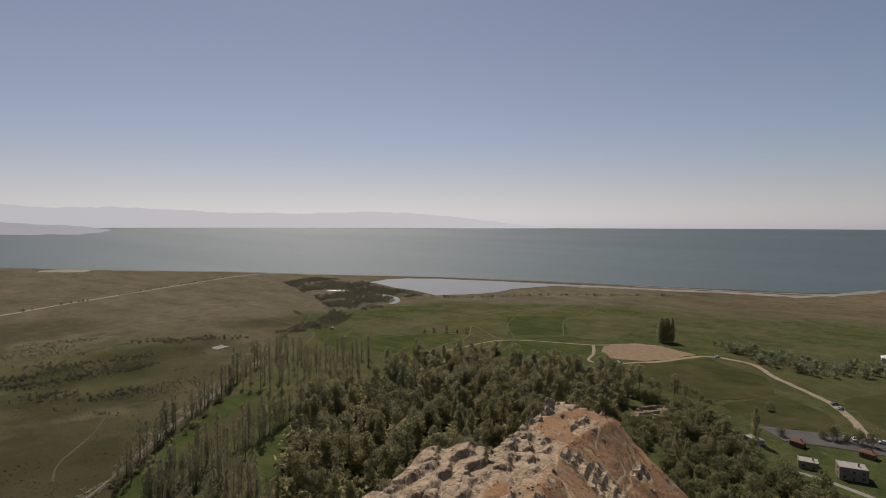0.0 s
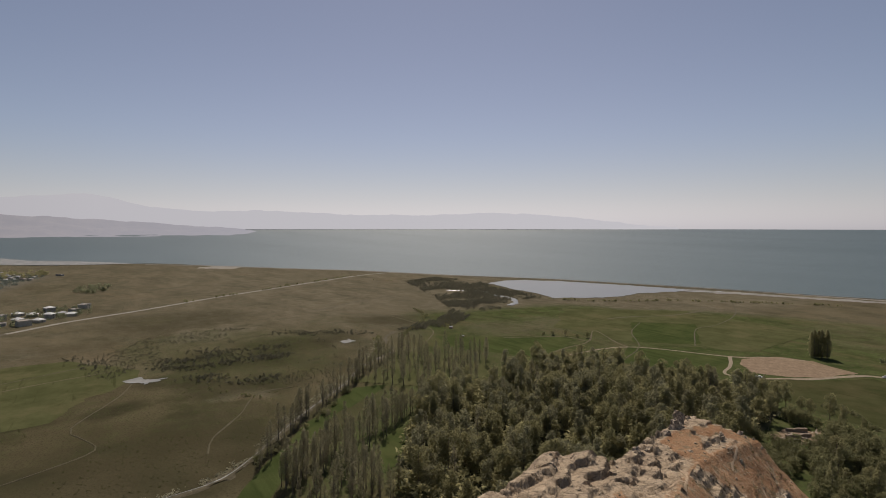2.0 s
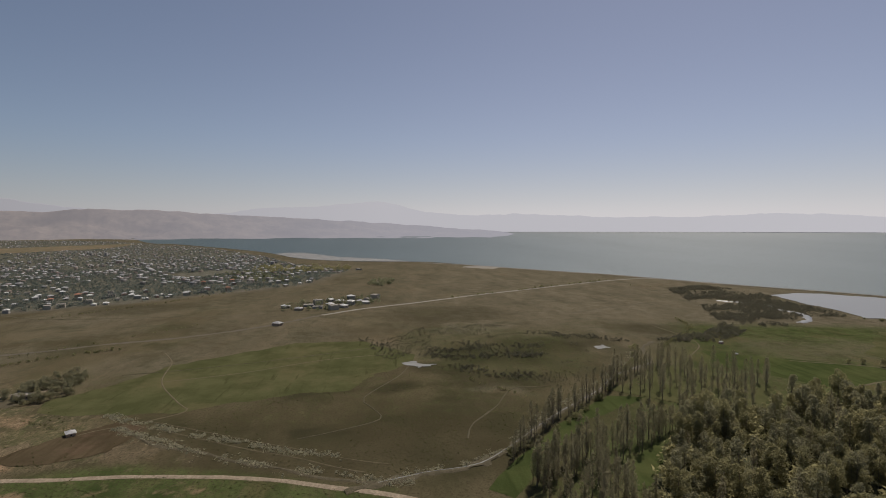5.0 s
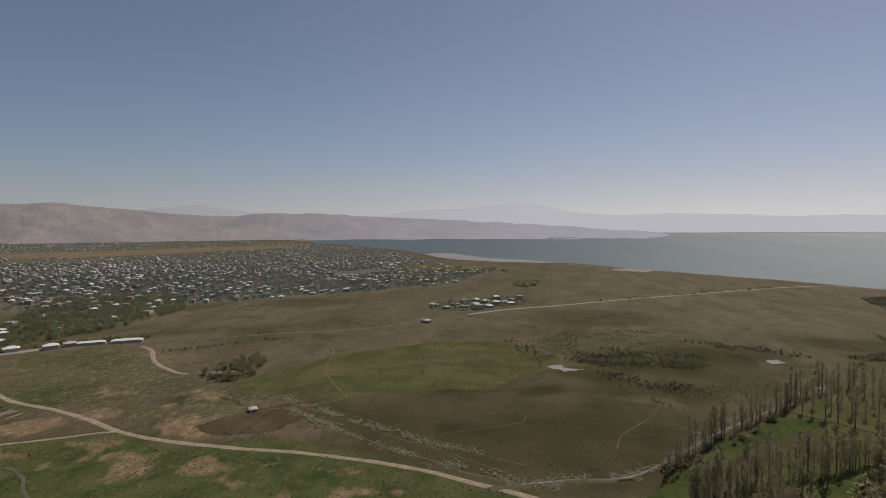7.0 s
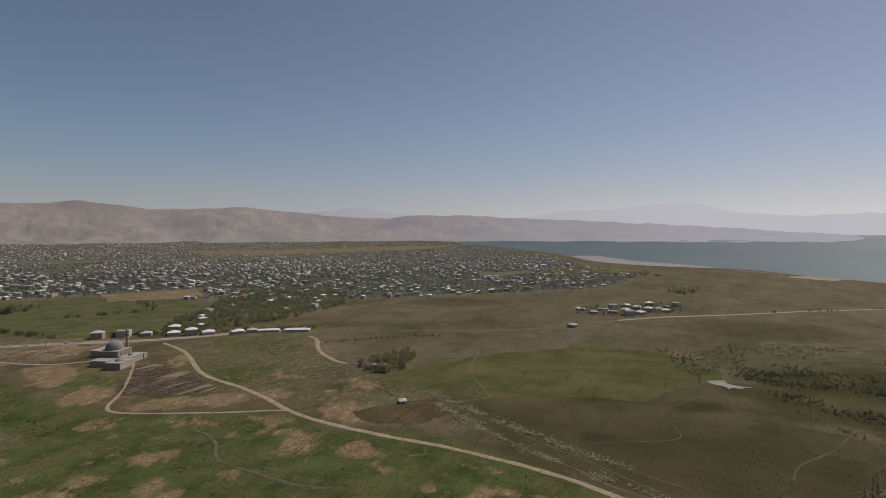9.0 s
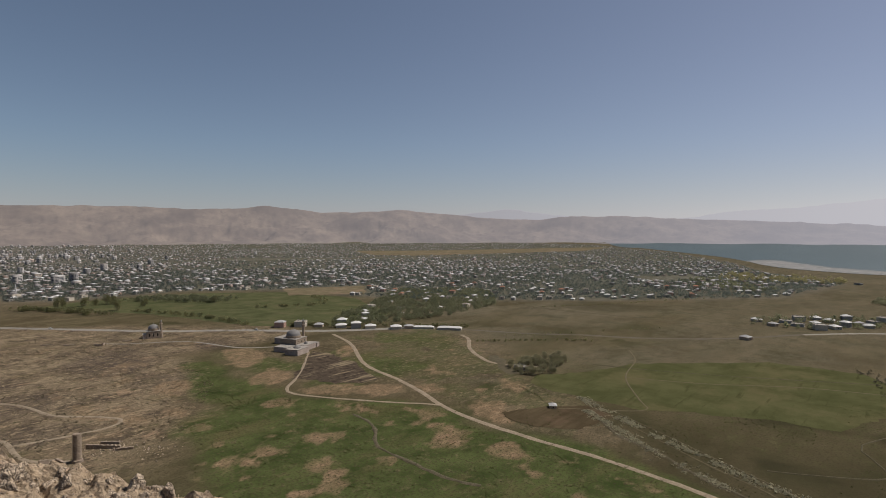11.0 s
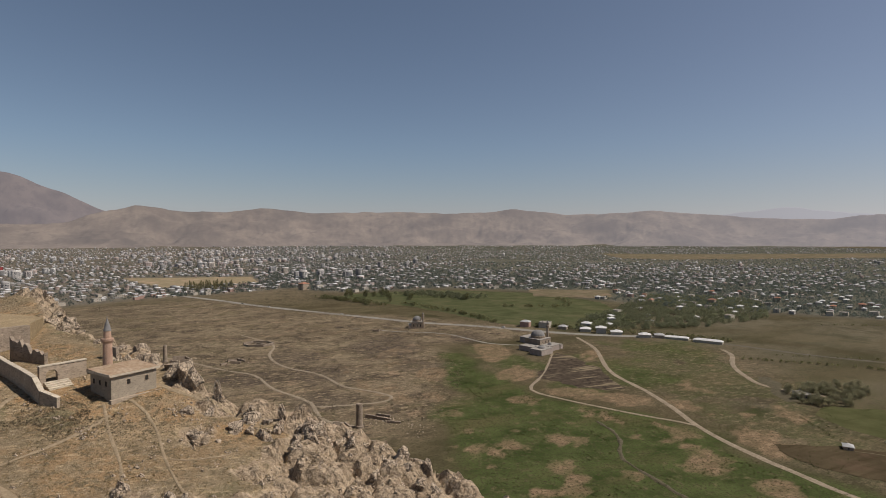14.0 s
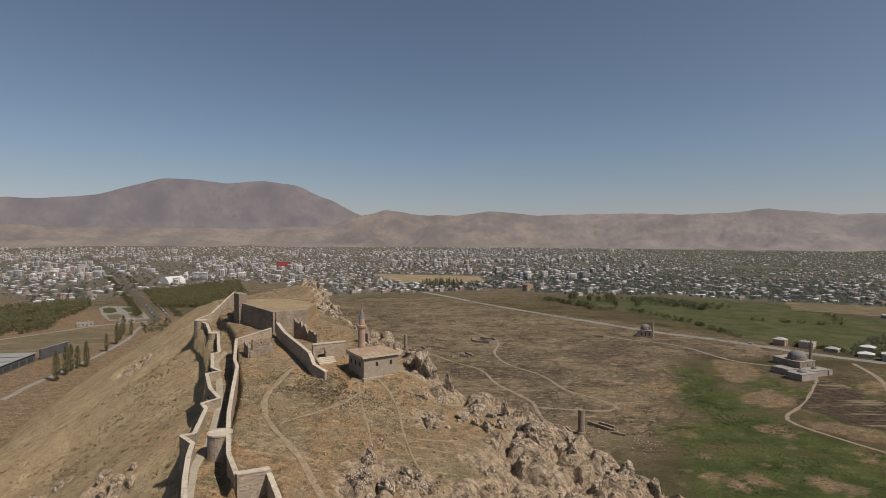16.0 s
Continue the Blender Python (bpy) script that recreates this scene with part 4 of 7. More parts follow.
def plot(name, outline, material, label, category="field", lift=0.06, ragged=2.0, seed=2):
    """A sheet of field with a slightly ragged edge."""
    LAYER[1] += 1
    lift += 0.009 * LAYER[1]
    p = np.array(outline + outline[:1], float)
    q = []
    for a, b in zip(p, p[1:]):
        n = max(2, int(np.hypot(*(b - a)) / (5 if np.ptp(p, axis=0).max() > 60 else 1.5)))
        q += [a + (b - a) * k / n for k in range(n)]
    q = np.array(q)
    rough_size = 14 if np.ptp(q, axis=0).max() > 60 else 5
    q = q + ragged * 2 * (np.stack([clouds(q[:, 0], q[:, 1], rough_size, 3, seed), clouds(q[:, 0], q[:, 1], rough_size, 3, seed + 5)], -1) - 0.5)
    bm = bmesh.new()
    face = bm.faces.new([bm.verts.new((x, y, float(ground_z(x, y)) + lift)) for x, y in q])
    if face.calc_area() and face.normal.z < 0:
        face.normal_flip()
    bmesh.ops.triangulate(bm, faces=bm.faces[:])
    bm.normal_update()
    for f in bm.faces:
        if f.normal.z < 0:
            f.normal_flip()
    me = bpy.data.meshes.new(name)
    bm.to_mesh(me)
    bm.free()
    me.materials.append(material)
    return tagged(new(name, me), label, category, kind="structure")


def crop(name, a, b, line, turn, rows_at=0.45):
    n = Nodes(name, 1.0, 0.0)
    rows = n.noise(5, 4, 0.6, stretch=(0.1, turn))
    c1 = n.mix(n.grey(n.noise(28, 5, 0.65), 0.36, 0.64), a, b)
    c1 = n.mix(n.grey(rows, rows_at, 0.68), c1, line)
    c1 = n.mix(n.calc("MULTIPLY", n.grey(n.noise(48, 6, 0.7), 0.5, 0.66), 0.6), c1, tuple(v * k for v, k in zip(b, (1.35, 1.15, 1.3))))
    n.bump(n.noise(1.5, 3), 0.5, 0.4)
    return n.done(c1)


LUSH = crop("lush_crop", (0.040, 0.052, 0.018), (0.057, 0.069, 0.025), (0.034, 0.044, 0.015), 55)
MEADOW = crop("meadow_grass", (0.052, 0.060, 0.028), (0.082, 0.085, 0.042), (0.044, 0.050, 0.023), 30, 0.6)
GRASS = crop("green_grass", (0.053, 0.057, 0.024), (0.080, 0.080, 0.037), (0.046, 0.050, 0.021), 30, 0.6)
DARK_GRASS = crop("dark_pasture_grass", (0.036, 0.040, 0.016), (0.058, 0.057, 0.026), (0.030, 0.033, 0.013), 30, 0.6)
FALLOW = crop("fallow_ground", (0.12, 0.10, 0.062), (0.17, 0.14, 0.09), (0.095, 0.082, 0.05), 40)
STUBBLE = crop("straw_stubble", (0.21, 0.17, 0.105), (0.27, 0.22, 0.14), (0.17, 0.136, 0.084), 80)
BARE = surface("bare_pink_soil", (0.165, 0.118, 0.076), (0.29, 0.208, 0.138), 5, fine=1.5)
n = Nodes("scorched_ground", 1.0, 0.0)
c = n.mix(n.grey(n.noise(5, 6, 0.75), 0.38, 0.60), (0.034, 0.027, 0.023), (0.085, 0.066, 0.047))
c = n.mix(n.grey(n.noise(7, 6, 0.7, stretch=(0.12, 62)), 0.53, 0.60), c, (0.185, 0.148, 0.098))
BURNT = n.done(c)
SAND = surface("pale_shore_sand", (0.21, 0.187, 0.155), (0.32, 0.29, 0.245), 30, fine=3)
plot("field_1", [(326, -410), (252, -447), (222, -392), (288, -352)], LUSH, "bright green irrigated plot", ragged=1.0)
plot("field_2", [(455, -282), (383, -397), (362, -370), (334, -311), (402, -268)], LUSH, "green field beside the poplar grove", ragged=1.5)
plot("field_3", [(222, -42), (245, -58), (285, -89), (340, -144), (334, -167), (316, -144), (300, -117), (254, -81), (234, -68), (212, -52)], LUSH, "bright grass strip between rows of poplars")
plot("field_4", [(343, 210), (371, 217), (390, 195), (456, 169), (530, 87), (534, 23), (469, -23), (440, -20), (410, 9), (371, 23), (365, 62), (352, 91), (337, 121), (333, 165)], GRASS, "broad green meadow crossed by faint tracks", ragged=5)
plot("field_5", [(192, 976), (260, 880), (296, 800), (345, 590), (430, 500), (520, 540), (606, 720), (590, 880), (464, 1000), (300, 1020)], MEADOW, "wide green meadow beyond the road", ragged=6)
plot("field_6", [(-190, 1640), (125, 1560), (124, 1347), (-71, 1304), (-120, 1420)], STUBBLE, "straw-coloured stubble field inside the town", ragged=6)
plot("field_7", [(238, -432), (241, -466), (226, -480), (207, -488), (170, -474), (180, -444), (195, -421), (216, -413)], BARE, "bare trampled pinkish earth patch", ragged=6)
plot("field_8", [(307, 421), (311, 396), (298, 371), (304, 358), (290, 331), (281, 302), (263, 302), (248, 316), (239, 353), (267, 379)], BURNT, "scorched dark field beside the dirt road", ragged=7)
plot("field_25", [(141, -289), (122, -305), (133, -323), (146, -309)], BARE, "brown trodden earth among the trees", ragged=4)
TILLED = crop("tilled_brown_soil", (0.058, 0.045, 0.027), (0.086, 0.066, 0.040), (0.050, 0.038, 0.022), 40)
plot("field_9", [(275, 188), (303, 171), (322, 152), (313, 131), (278, 138), (266, 160), (267, 176)], TILLED, "dark ploughed strip beside a small hut", ragged=2)
plot("field_13", [(212, -390), (180, -428), (158, -468), (110, -440), (92, -400), (118, -352), (170, -362)], DARK_GRASS, "green pasture beside the dirt road", ragged=3)
plot("field_14", [(112, -352), (90, -400), (60, -378), (52, -352), (80, -330)], DARK_GRASS, "dark green meadow above the car park", ragged=2)
plot("field_15", [(60, -410), (30, -365), (-120, -360), (-200, -520), (-20, -560), (40, -470)], DARK_GRASS, "green field beyond the dirt road", ragged=4)
plot("field_16", [(430, -420), (340, -420), (250, -480), (260, -620), (420, -640), (520, -520)], GRASS, "flat green pasture near the lagoon", ragged=6)
plot("field_17", [(1539, -211), (1607, -277), (1533, -332), (1460, -294)], SAND, "pale dry salt flat by the shore", ragged=16)
plot("car_park", [(86, -330), (69, -316), (50, -324), (30, -330), (0, -338), (0, -360), (33, -354), (64, -339)], TAR, "grey asphalt car park", "car park", 0.08, 0.4)
LAGOON = Nodes("shallow_lagoon", 0.35, 0.4)
LAGOON.bump(LAGOON.noise(6, 4), 0.2, 0.4)
LAGOON = LAGOON.done((0.15, 0.152, 0.145))
SHOAL = surface("pale_shoal", (0.18, 0.18, 0.172), (0.30, 0.292, 0.272), 60, 0.6, fine=14)
plot("lagoon_water", [(831, -632), (850, -690), (838, -728), (780, -776), (653, -829), (560, -862), (500, -886), (440, -908), (430, -896), (500, -866), (548, -830), (571, -744), (561, -686), (580, -625), (605, -582), (640, -596), (671, -605), (725, -607), (780, -618)], LAGOON, "pale shallow lagoon behind the shore bar", "water", 0.25, 6)
MUDFLAT = surface("wet_mud_flat", (0.17, 0.155, 0.135), (0.29, 0.27, 0.24), 30, 0.6, fine=5)
ribbon("mud_flat", [(560, -850), (442, -897), (361, -930), (284, -962), (220, -975), (184, -1010), (118, -1175)], 26, MUDFLAT, "wet grey mud flats behind the beach", "mud flat", 0.3, 0.9, 12)
BAR = surface("dark_shore_bar", (0.055, 0.05, 0.034), (0.10, 0.088, 0.06), 12, fine=3)
ribbon("shore_bar", [(1000, -660), (900, -728), (806, -790), (674, -846), (571, -890), (427, -942), (305, -1000), (200, -1032)], 9, BAR, "low dark grassy bar between lagoon and lake", "bank", 0.4, 0.8, 12)
plot("shallows_water", [(2300, 455), (2403, 430), (2400, 358), (2094, 184), (1981, 50), (1850, -57), (1800, -80), (1815, 20), (1850, 131), (1960, 272), (2110, 370)], SHOAL, "pale shallow water along the bay", "water", 0.8, 10)
plot("field_20", [(403, -512), (357, -560), (292, -470), (333, -425)], LUSH, "darker green crop strip in the pasture", ragged=3)
ribbon("stream_water", [(775, -500), (745, -535), (728, -547), (680, -531), (648, -532), (610, -515), (596, -502), (580, -480)], 9, LAGOON, "pale winding stream through the reeds", "water", 0.35, 0.7)
plot("field_21", [(231, -104), (264, -140), (243, -132), (218, -114), (212, -101)], LUSH, "green grass between poplars and grove", ragged=1.5)
plot("field_23", [(352, -150), (291, -214), (345, -266), (412, -226)], GRASS, "shaded grass under the poplar rows", ragged=2)
plot("field_22", [(-459, 574), (-424, 643), (-367, 640), (-348, 581), (-340, 520), (-355, 470), (-345, 380), (-440, 400), (-480, 520)], FALLOW, "bare tan levelled ground beside the hall", ragged=2)
plot("pond_water", [(439, -14), (445, -21), (437, -27), (435, -38), (428, -34), (425, -26), (431, -20)], SHOAL, "small shallow pool in the marsh", "water", 0.15, 5)
plot("pond_water_2", [(484, -192), (492, -204), (480, -205), (473, -194)], SHOAL, "small shallow pool by the stream", "water", 0.15, 4)
ribbon("stream_bank", [(226, 18), (238, -14), (244, -39), (262, -60), (298, -90), (325, -116), (352, -143), (388, -172), (420, -215), (470, -232), (500, -258)], 5.0, GRAVEL, "stony bed of the stream", "stream bed", 0.12, 1.0, 3)
ribbon("stream_water_2", [(232, 4), (240, -18), (246, -42), (264, -61), (299, -91), (326, -117), (353, -144), (389, -173), (421, -216)], 0.7, LAGOON, "thin shallow stream among stones", "water", 0.2, 0.9, 3)
ribbon("shore_sand", [(60, -1290), (166, -1060), (220, -1016), (297, -982), (381, -955), (472, -925), (571, -893), (674, -848), (810, -792), (895, -739), (1000, -666), (1123, -597), (1254, -524), (1339, -452), (1464, -360), (1621, -245), (1740, -110)], 6, SAND, "narrow sandy beach along the lake", "beach", 0.7, 0.5, 15)
# grove floor sheet; the shade under the crowns is put into its colour
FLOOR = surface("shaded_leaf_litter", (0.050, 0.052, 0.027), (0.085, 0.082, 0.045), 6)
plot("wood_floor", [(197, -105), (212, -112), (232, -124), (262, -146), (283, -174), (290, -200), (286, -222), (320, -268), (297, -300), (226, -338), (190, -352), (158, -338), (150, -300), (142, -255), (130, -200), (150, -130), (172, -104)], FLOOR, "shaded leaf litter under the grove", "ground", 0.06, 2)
plot("airfield", [(1948, 2310), (2208, 2050), (2595, 1796), (2899, 1600), (3202, 1362), (2734, 1330), (2249, 1557), (1820, 1750), (1740, 1900)], FALLOW, "long straw-coloured airfield strip", "field", 0.4, 6)
plot("field_24", [(615, 948), (759, 863), (658, 749), (553, 834)], FALLOW, "dry fallow ground behind the meadow", "field", 0.2, 6)

# ---- trees ----
def leaf_green(name, a, b, c, leaf_light=(0.34, 0.31, 0.125)):
    n = Nodes(name, 0.9, 0.05)
    col = n.mix(n.island(), a, b)
    col = n.mix(n.calc("MULTIPLY", n.random(), 0.75), col, c)
    made = n.done(col)
    thin = n.t.nodes.new("ShaderNodeBsdfTranslucent")
    both = n.t.nodes.new("ShaderNodeMixShader")
    both.inputs[0].default_value = 0.66
    n.link(n.mix(0.45, col, leaf_light), thin.inputs["Color"])
    n.link(n.bsdf.outputs[0], both.inputs[1])
    n.link(thin.outputs[0], both.inputs[2])
    n.link(both.outputs[0], n.t.nodes["Material Output"].inputs["Surface"])
    return made


POPLAR_LEAF = leaf_green("poplar_leaves", (0.145, 0.136, 0.088), (0.205, 0.188, 0.120), (0.186, 0.164, 0.106), (0.31, 0.28, 0.168))
BROAD_LEAF = leaf_green("broad_leaves", (0.155, 0.153, 0.080), (0.250, 0.234, 0.122), (0.222, 0.204, 0.108), (0.42, 0.38, 0.195))
ASH_LEAF = leaf_green("ash_leaves", (0.152, 0.154, 0.098), (0.232, 0.224, 0.140), (0.205, 0.195, 0.122), (0.38, 0.35, 0.205))
SHRUB_LEAF = leaf_green("shrub_leaves", (0.105, 0.110, 0.056), (0.175, 0.176, 0.090), (0.145, 0.142, 0.075), (0.34, 0.315, 0.155))
# town leaves greyed: distant haze put into their colour
TOWN_LEAF = leaf_green("town_leaves", (0.094, 0.110, 0.092), (0.152, 0.171, 0.147), (0.122, 0.138, 0.118), (0.19, 0.21, 0.18))
WOOD_LEAF = leaf_green("orchard_leaves", (0.118, 0.132, 0.082), (0.190, 0.200, 0.122), (0.155, 0.165, 0.102), (0.31, 0.31, 0.18))
BARK = surface("grey_bark", (0.12, 0.10, 0.08), (0.22, 0.19, 0.155), 1.5)
def clumps(centres, sizes, rng, flat=1.0):
    """Arrays of many small tufts, each of four loose leaf sprays."""
    n = len(centres)
    v = rng.normal(0, 0.62, (n, 4, 3, 3)) + rng.normal(0, 0.42, (n, 4, 1, 3))
    v[..., 2] *= flat
    v = v * np.asarray(sizes)[:, None, None, None] + np.asarray(centres)[:, None, None]
    return v.reshape(-1, 3), np.arange(n * 12).reshape(-1, 3)


def tri_mesh(name, v, f, material):
    me = bpy.data.meshes.new(name)
    me.vertices.add(len(v))
    me.vertices.foreach_set("co", np.asarray(v, np.float32).reshape(-1))
    me.loops.add(f.size)
    me.loops.foreach_set("vertex_index", np.asarray(f, np.int32).reshape(-1))
    me.polygons.add(len(f))
    me.polygons.foreach_set("loop_start", np.arange(0, f.size, 3, dtype=np.int32))
    me.materials.append(material)
    me.update(calc_edges=True)
    return me


def limb(bm, a, b, r0, r1, n=5):
    a, b = Vector(a), Vector(b)
    q = (b - a).to_track_quat("Z", "Y")
    lo = [bm.verts.new(a + q @ Vector((r0 * math.cos(6.2832 * k / n), r0 * math.sin(6.2832 * k / n), 0))) for k in range(n)]
    hi = [bm.verts.new(b + q @ Vector((r1 * math.cos(6.2832 * k / n), r1 * math.sin(6.2832 * k / n), 0))) for k in range(n)]
    for k in range(n):
        bm.faces.new((lo[k], lo[(k + 1) % n], hi[(k + 1) % n], hi[k]))


def tree(name, high, wide, bare, kind, leaf, label, seed, count):
    """trunk with limbs, and a crown of many clumps. kind: column, round or bush."""
    rng = np.random.default_rng(seed)
    t = thing(name, pose(0, 0, -500), label, "tree")
    bm = bmesh.new()
    limb(bm, (0, 0, -0.4), (0.1, 0, high * 0.45), high * 0.014 + 0.06, high * 0.009)
    limb(bm, (0.1, 0, high * 0.45), (0, 0.1, high * 0.9), high * 0.009, 0.04)
    for k in range(7):
        a, z = rng.uniform(0, 6.28), high * rng.uniform(bare * 0.8, 0.7)
        reach = wide * rng.uniform(0.5, 0.95)
        limb(bm, (0, 0, z), (reach * math.cos(a), reach * math.sin(a), z + high * (0.16 if kind == "column" else 0.1)), 0.11, 0.03, 4)
    part("trunk", bm, BARK, t)
    count = int(count * (1.7 if kind == "column" else 2.0))
    if kind == "column":
        u = rng.random(count)
        z = bare + (1 - bare) * u
        r = wide * np.sin(np.clip((u * 0.9 + 0.08) * math.pi, 0, math.pi)) ** 0.7 * (1.0 - 0.3 * u)
        a = rng.uniform(0, 6.28, count)
        lobes = 1 + 0.3 * np.sin(a * 3 + seed) * np.sin(u * 11 + seed * 2)
        d = r * lobes * np.sqrt(rng.uniform(0.15, 1.0, count))
        c = np.stack([d * np.cos(a), d * np.sin(a), z * high], -1)
    else:
        # a crown of billowing lobes, each a shell of sprays
        n, half = 9, high * (1 - bare) / 2
        la, lu = rng.uniform(0, 6.28, n) + np.arange(n) * 2.4, np.linspace(-0.75, 0.8, n)
        lr = wide * 0.55 * np.sqrt(np.clip(1 - lu ** 2 * 0.75, 0.2, 1))
        size = wide * rng.uniform(0.42, 0.6, n)
        mid = np.stack([lr * np.cos(la), lr * np.sin(la), high * bare + half * (1 + lu * 0.82)], -1)
        k = rng.integers(0, n, count)
        way = rng.normal(0, 1, (count, 3))
        way[:, 2] += 0.35
        way /= np.linalg.norm(way, axis=1)[:, None]
        c = mid[k] + way * (size[k] * rng.uniform(0.6, 1.0, count) ** 0.5)[:, None] * np.array([1, 1, 1.25])
        c[:, 2] = np.minimum(c[:, 2], high)
    v, f = clumps(c, rng.uniform(0.6, 1.2, count) * (0.045 * wide + (0.22 if kind == "column" else 0.22)), rng, 1.25 if kind == "column" else 0.85)
    part("crown", tri_mesh("crown", v, f, leaf), leaf, t)
    return t


POPLARS = [tree("poplar_tree", h, w, b, "column", POPLAR_LEAF, "slender green poplar in a planted row", s, n) for h, w, b, s, n in ((18, 2.2, 0.22, 1, 110), (21, 2.5, 0.2, 2, 135), (14, 2.1, 0.2, 3, 90), (19, 2.3, 0.28, 4, 115))]
BROADS = [tree("broadleaf_tree", h, w, b, "round", BROAD_LEAF, "full green tree standing close in the grove", s, n) for h, w, b, s, n in ((21, 4.0, 0.16, 11, 430), (17, 3.8, 0.14, 12, 380), (23, 4.1, 0.2, 13, 460), (12, 4.2, 0.1, 14, 340), (18, 4.6, 0.14, 15, 460))]
ASHES = [tree("ash_tree", h, w, b, "round", ASH_LEAF, "grey-green tree standing close in the grove", s, n) for h, w, b, s, n in ((20, 3.7, 0.18, 41, 380), (24, 3.6, 0.22, 42, 420), (16, 3.8, 0.16, 43, 340))]
WILLOWS = [tree("willow_tree", h, w, b, "round", SHRUB_LEAF, "low rounded bushy tree", s, n) for h, w, b, s, n in ((7, 3.4, 0.08, 21, 190), (5.5, 3.0, 0.06, 22, 160), (9, 3.6, 0.1, 23, 220))]
FRUITS = [tree("fruit_tree", h, w, 0.12, "round", ASH_LEAF, "small grey-green orchard tree", s, n) for h, w, s, n in ((4.6, 2.3, 51, 110), (5.4, 2.5, 52, 130))]
CYPRESS = [tree("tall_poplar_tree", 17, 2.4, 0.05, "column", BROAD_LEAF, "dark full poplar standing in the open", s, 330) for s in (31, 32)]
pick = random.Random(7)


def stand(protos, x, y, group, scale=1.0, spread=0.25):
    p = pick.choice(protos)
    z = hill_z(x, y) if -330 < y < 460 and -330 < x < 130 else float(ground_z(x, y))
    s = scale * pick.uniform(1 - spread, 1 + spread)
    t = copy_thing(p, pose(x, y, z, 0, 0, pick.uniform(0, 360)))
    t.scale = (s * pick.uniform(0.9, 1.1), s * pick.uniform(0.9, 1.1), s)
    return tagged(t, group=group)


def row_of(protos, line, gap, group, side=0.8, scale=1.0):
    q = bent(line, 1.0)
    run = np.concatenate([[0], np.cumsum(np.hypot(*np.diff(q, axis=0).T))])
    s = 0.0
    while s < run[-1]:
        x, y = np.interp(s, run, q[:, 0]), np.interp(s, run, q[:, 1])
        stand(protos, x + pick.gauss(0, side), y + pick.gauss(0, side), group, scale)
        s += gap * pick.uniform(0.6, 1.5)


def wood(protos, outline, count, group, apart=3.0, scale=1.0):
    xs, ys = [p[0] for p in outline], [p[1] for p in outline]
    put, tries = [], 0
    while len(put) < count and tries < count * 40:
        tries += 1
        x, y = pick.uniform(min(xs), max(xs)), pick.uniform(min(ys), max(ys))
        if inside(np.array([x]), np.array([y]), outline, 0.1)[0] < 0.5 or any((x - a) ** 2 + (y - b) ** 2 < apart ** 2 for a, b in put) or hill_z(x, y) > 6:
            continue
        put.append((x, y))
        stand(protos, x, y, group, scale)


row_of(POPLARS, [(247, -60), (267, -71), (298, -96), (319, -117), (349, -147), (384, -179), (414, -223)], 3.9, "poplars along the stream", 1.8, 0.86)
row_of(POPLARS, [(222, -64), (240, -79), (246, -90), (257, -113), (267, -136), (279, -160), (288, -179)], 3.0, "poplars of the middle row", 1.4, 0.9)
row_of(POPLARS, [(230, -82), (238, -96), (249, -118), (259, -134)], 5.5, "poplars of the middle row", 1.2, 0.86)
for k in range(6):
    row_of(POPLARS, [(347 + 12 * k, -158 - 13 * k), (291 + 12 * k, -214 - 11 * k)], 6.6, "poplars of the cross rows", 1.0, 0.88)
FOREST = [(197, -105), (212, -112), (232, -124), (262, -146), (283, -174), (290, -200), (286, -222), (320, -268), (297, -300), (226, -338), (190, -352), (158, -338), (150, -300), (142, -255), (130, -200), (150, -130), (172, -104)]
wood(BROADS, FOREST, 240, "trees of the grove", 5.0, 0.92)
wood(ASHES, FOREST, 170, "ash trees of the grove", 5.0, 0.9)
wood(POPLARS, [(240, -77), (231, -104), (212, -101), (197, -105), (183, -92), (196, -66), (226, -60)], 48, "poplars below the grove", 3.0, 0.85)
wood(POPLARS, FOREST, 24, "poplars among the grove", 3.0, 0.95)
row_of(BROADS, [(219, -344), (181, -346), (140, -342), (114, -326)], 6.5, "dark trees at the edge of the grove", 2.5, 0.7)
wood(WILLOWS, [(112, -330), (100, -312), (84, -298), (62, -272), (40, -262), (12, -236), (14, -205), (40, -190), (70, -196), (100, -240), (116, -280)], 172, "bushy trees below the rock", 3.0, 1.05)
wood(WILLOWS, [(156, -335), (118, -330), (100, -312), (98, -284), (112, -262), (118, -232), (140, -250), (148, -285), (124, -285), (118, -305), (134, -326), (150, -318)], 84, "bushy trees round the ruin", 3.2, 1.0)
wood(BROADS, [(110, -318), (92, -300), (60, -252), (30, -225), (60, -205), (96, -240), (114, -280)], 20, "larger trees below the rock", 6.5, 0.6)
wood(FRUITS, [(377, 252), (356, 228), (366, 214), (382, 206), (428, 223), (435, 234), (412, 248)], 62, "trees of the small orchard", 3.0, 1.0)
for x, y in ((212, -503), (210, -505), (207.5, -507), (205, -509), (209, -508), (212, -506), (214.5, -504), (206, -511)):
    stand(CYPRESS, x, y, "clump of tall trees in the field", 1.3, 0.12)
for x, y in ((96, -246), (84, -256), (79, -303), (100, -262)):
    stand(CYPRESS, x, y, "dark poplars below the rock", 1.0, 0.1)
for x, y in ((52, -336), (47, -337), (42, -338), (36, -339), (56, -334), (72, -322), (87, -362)):
    stand(WILLOWS, x, y, "trees of the car park", 0.85, 0.1)
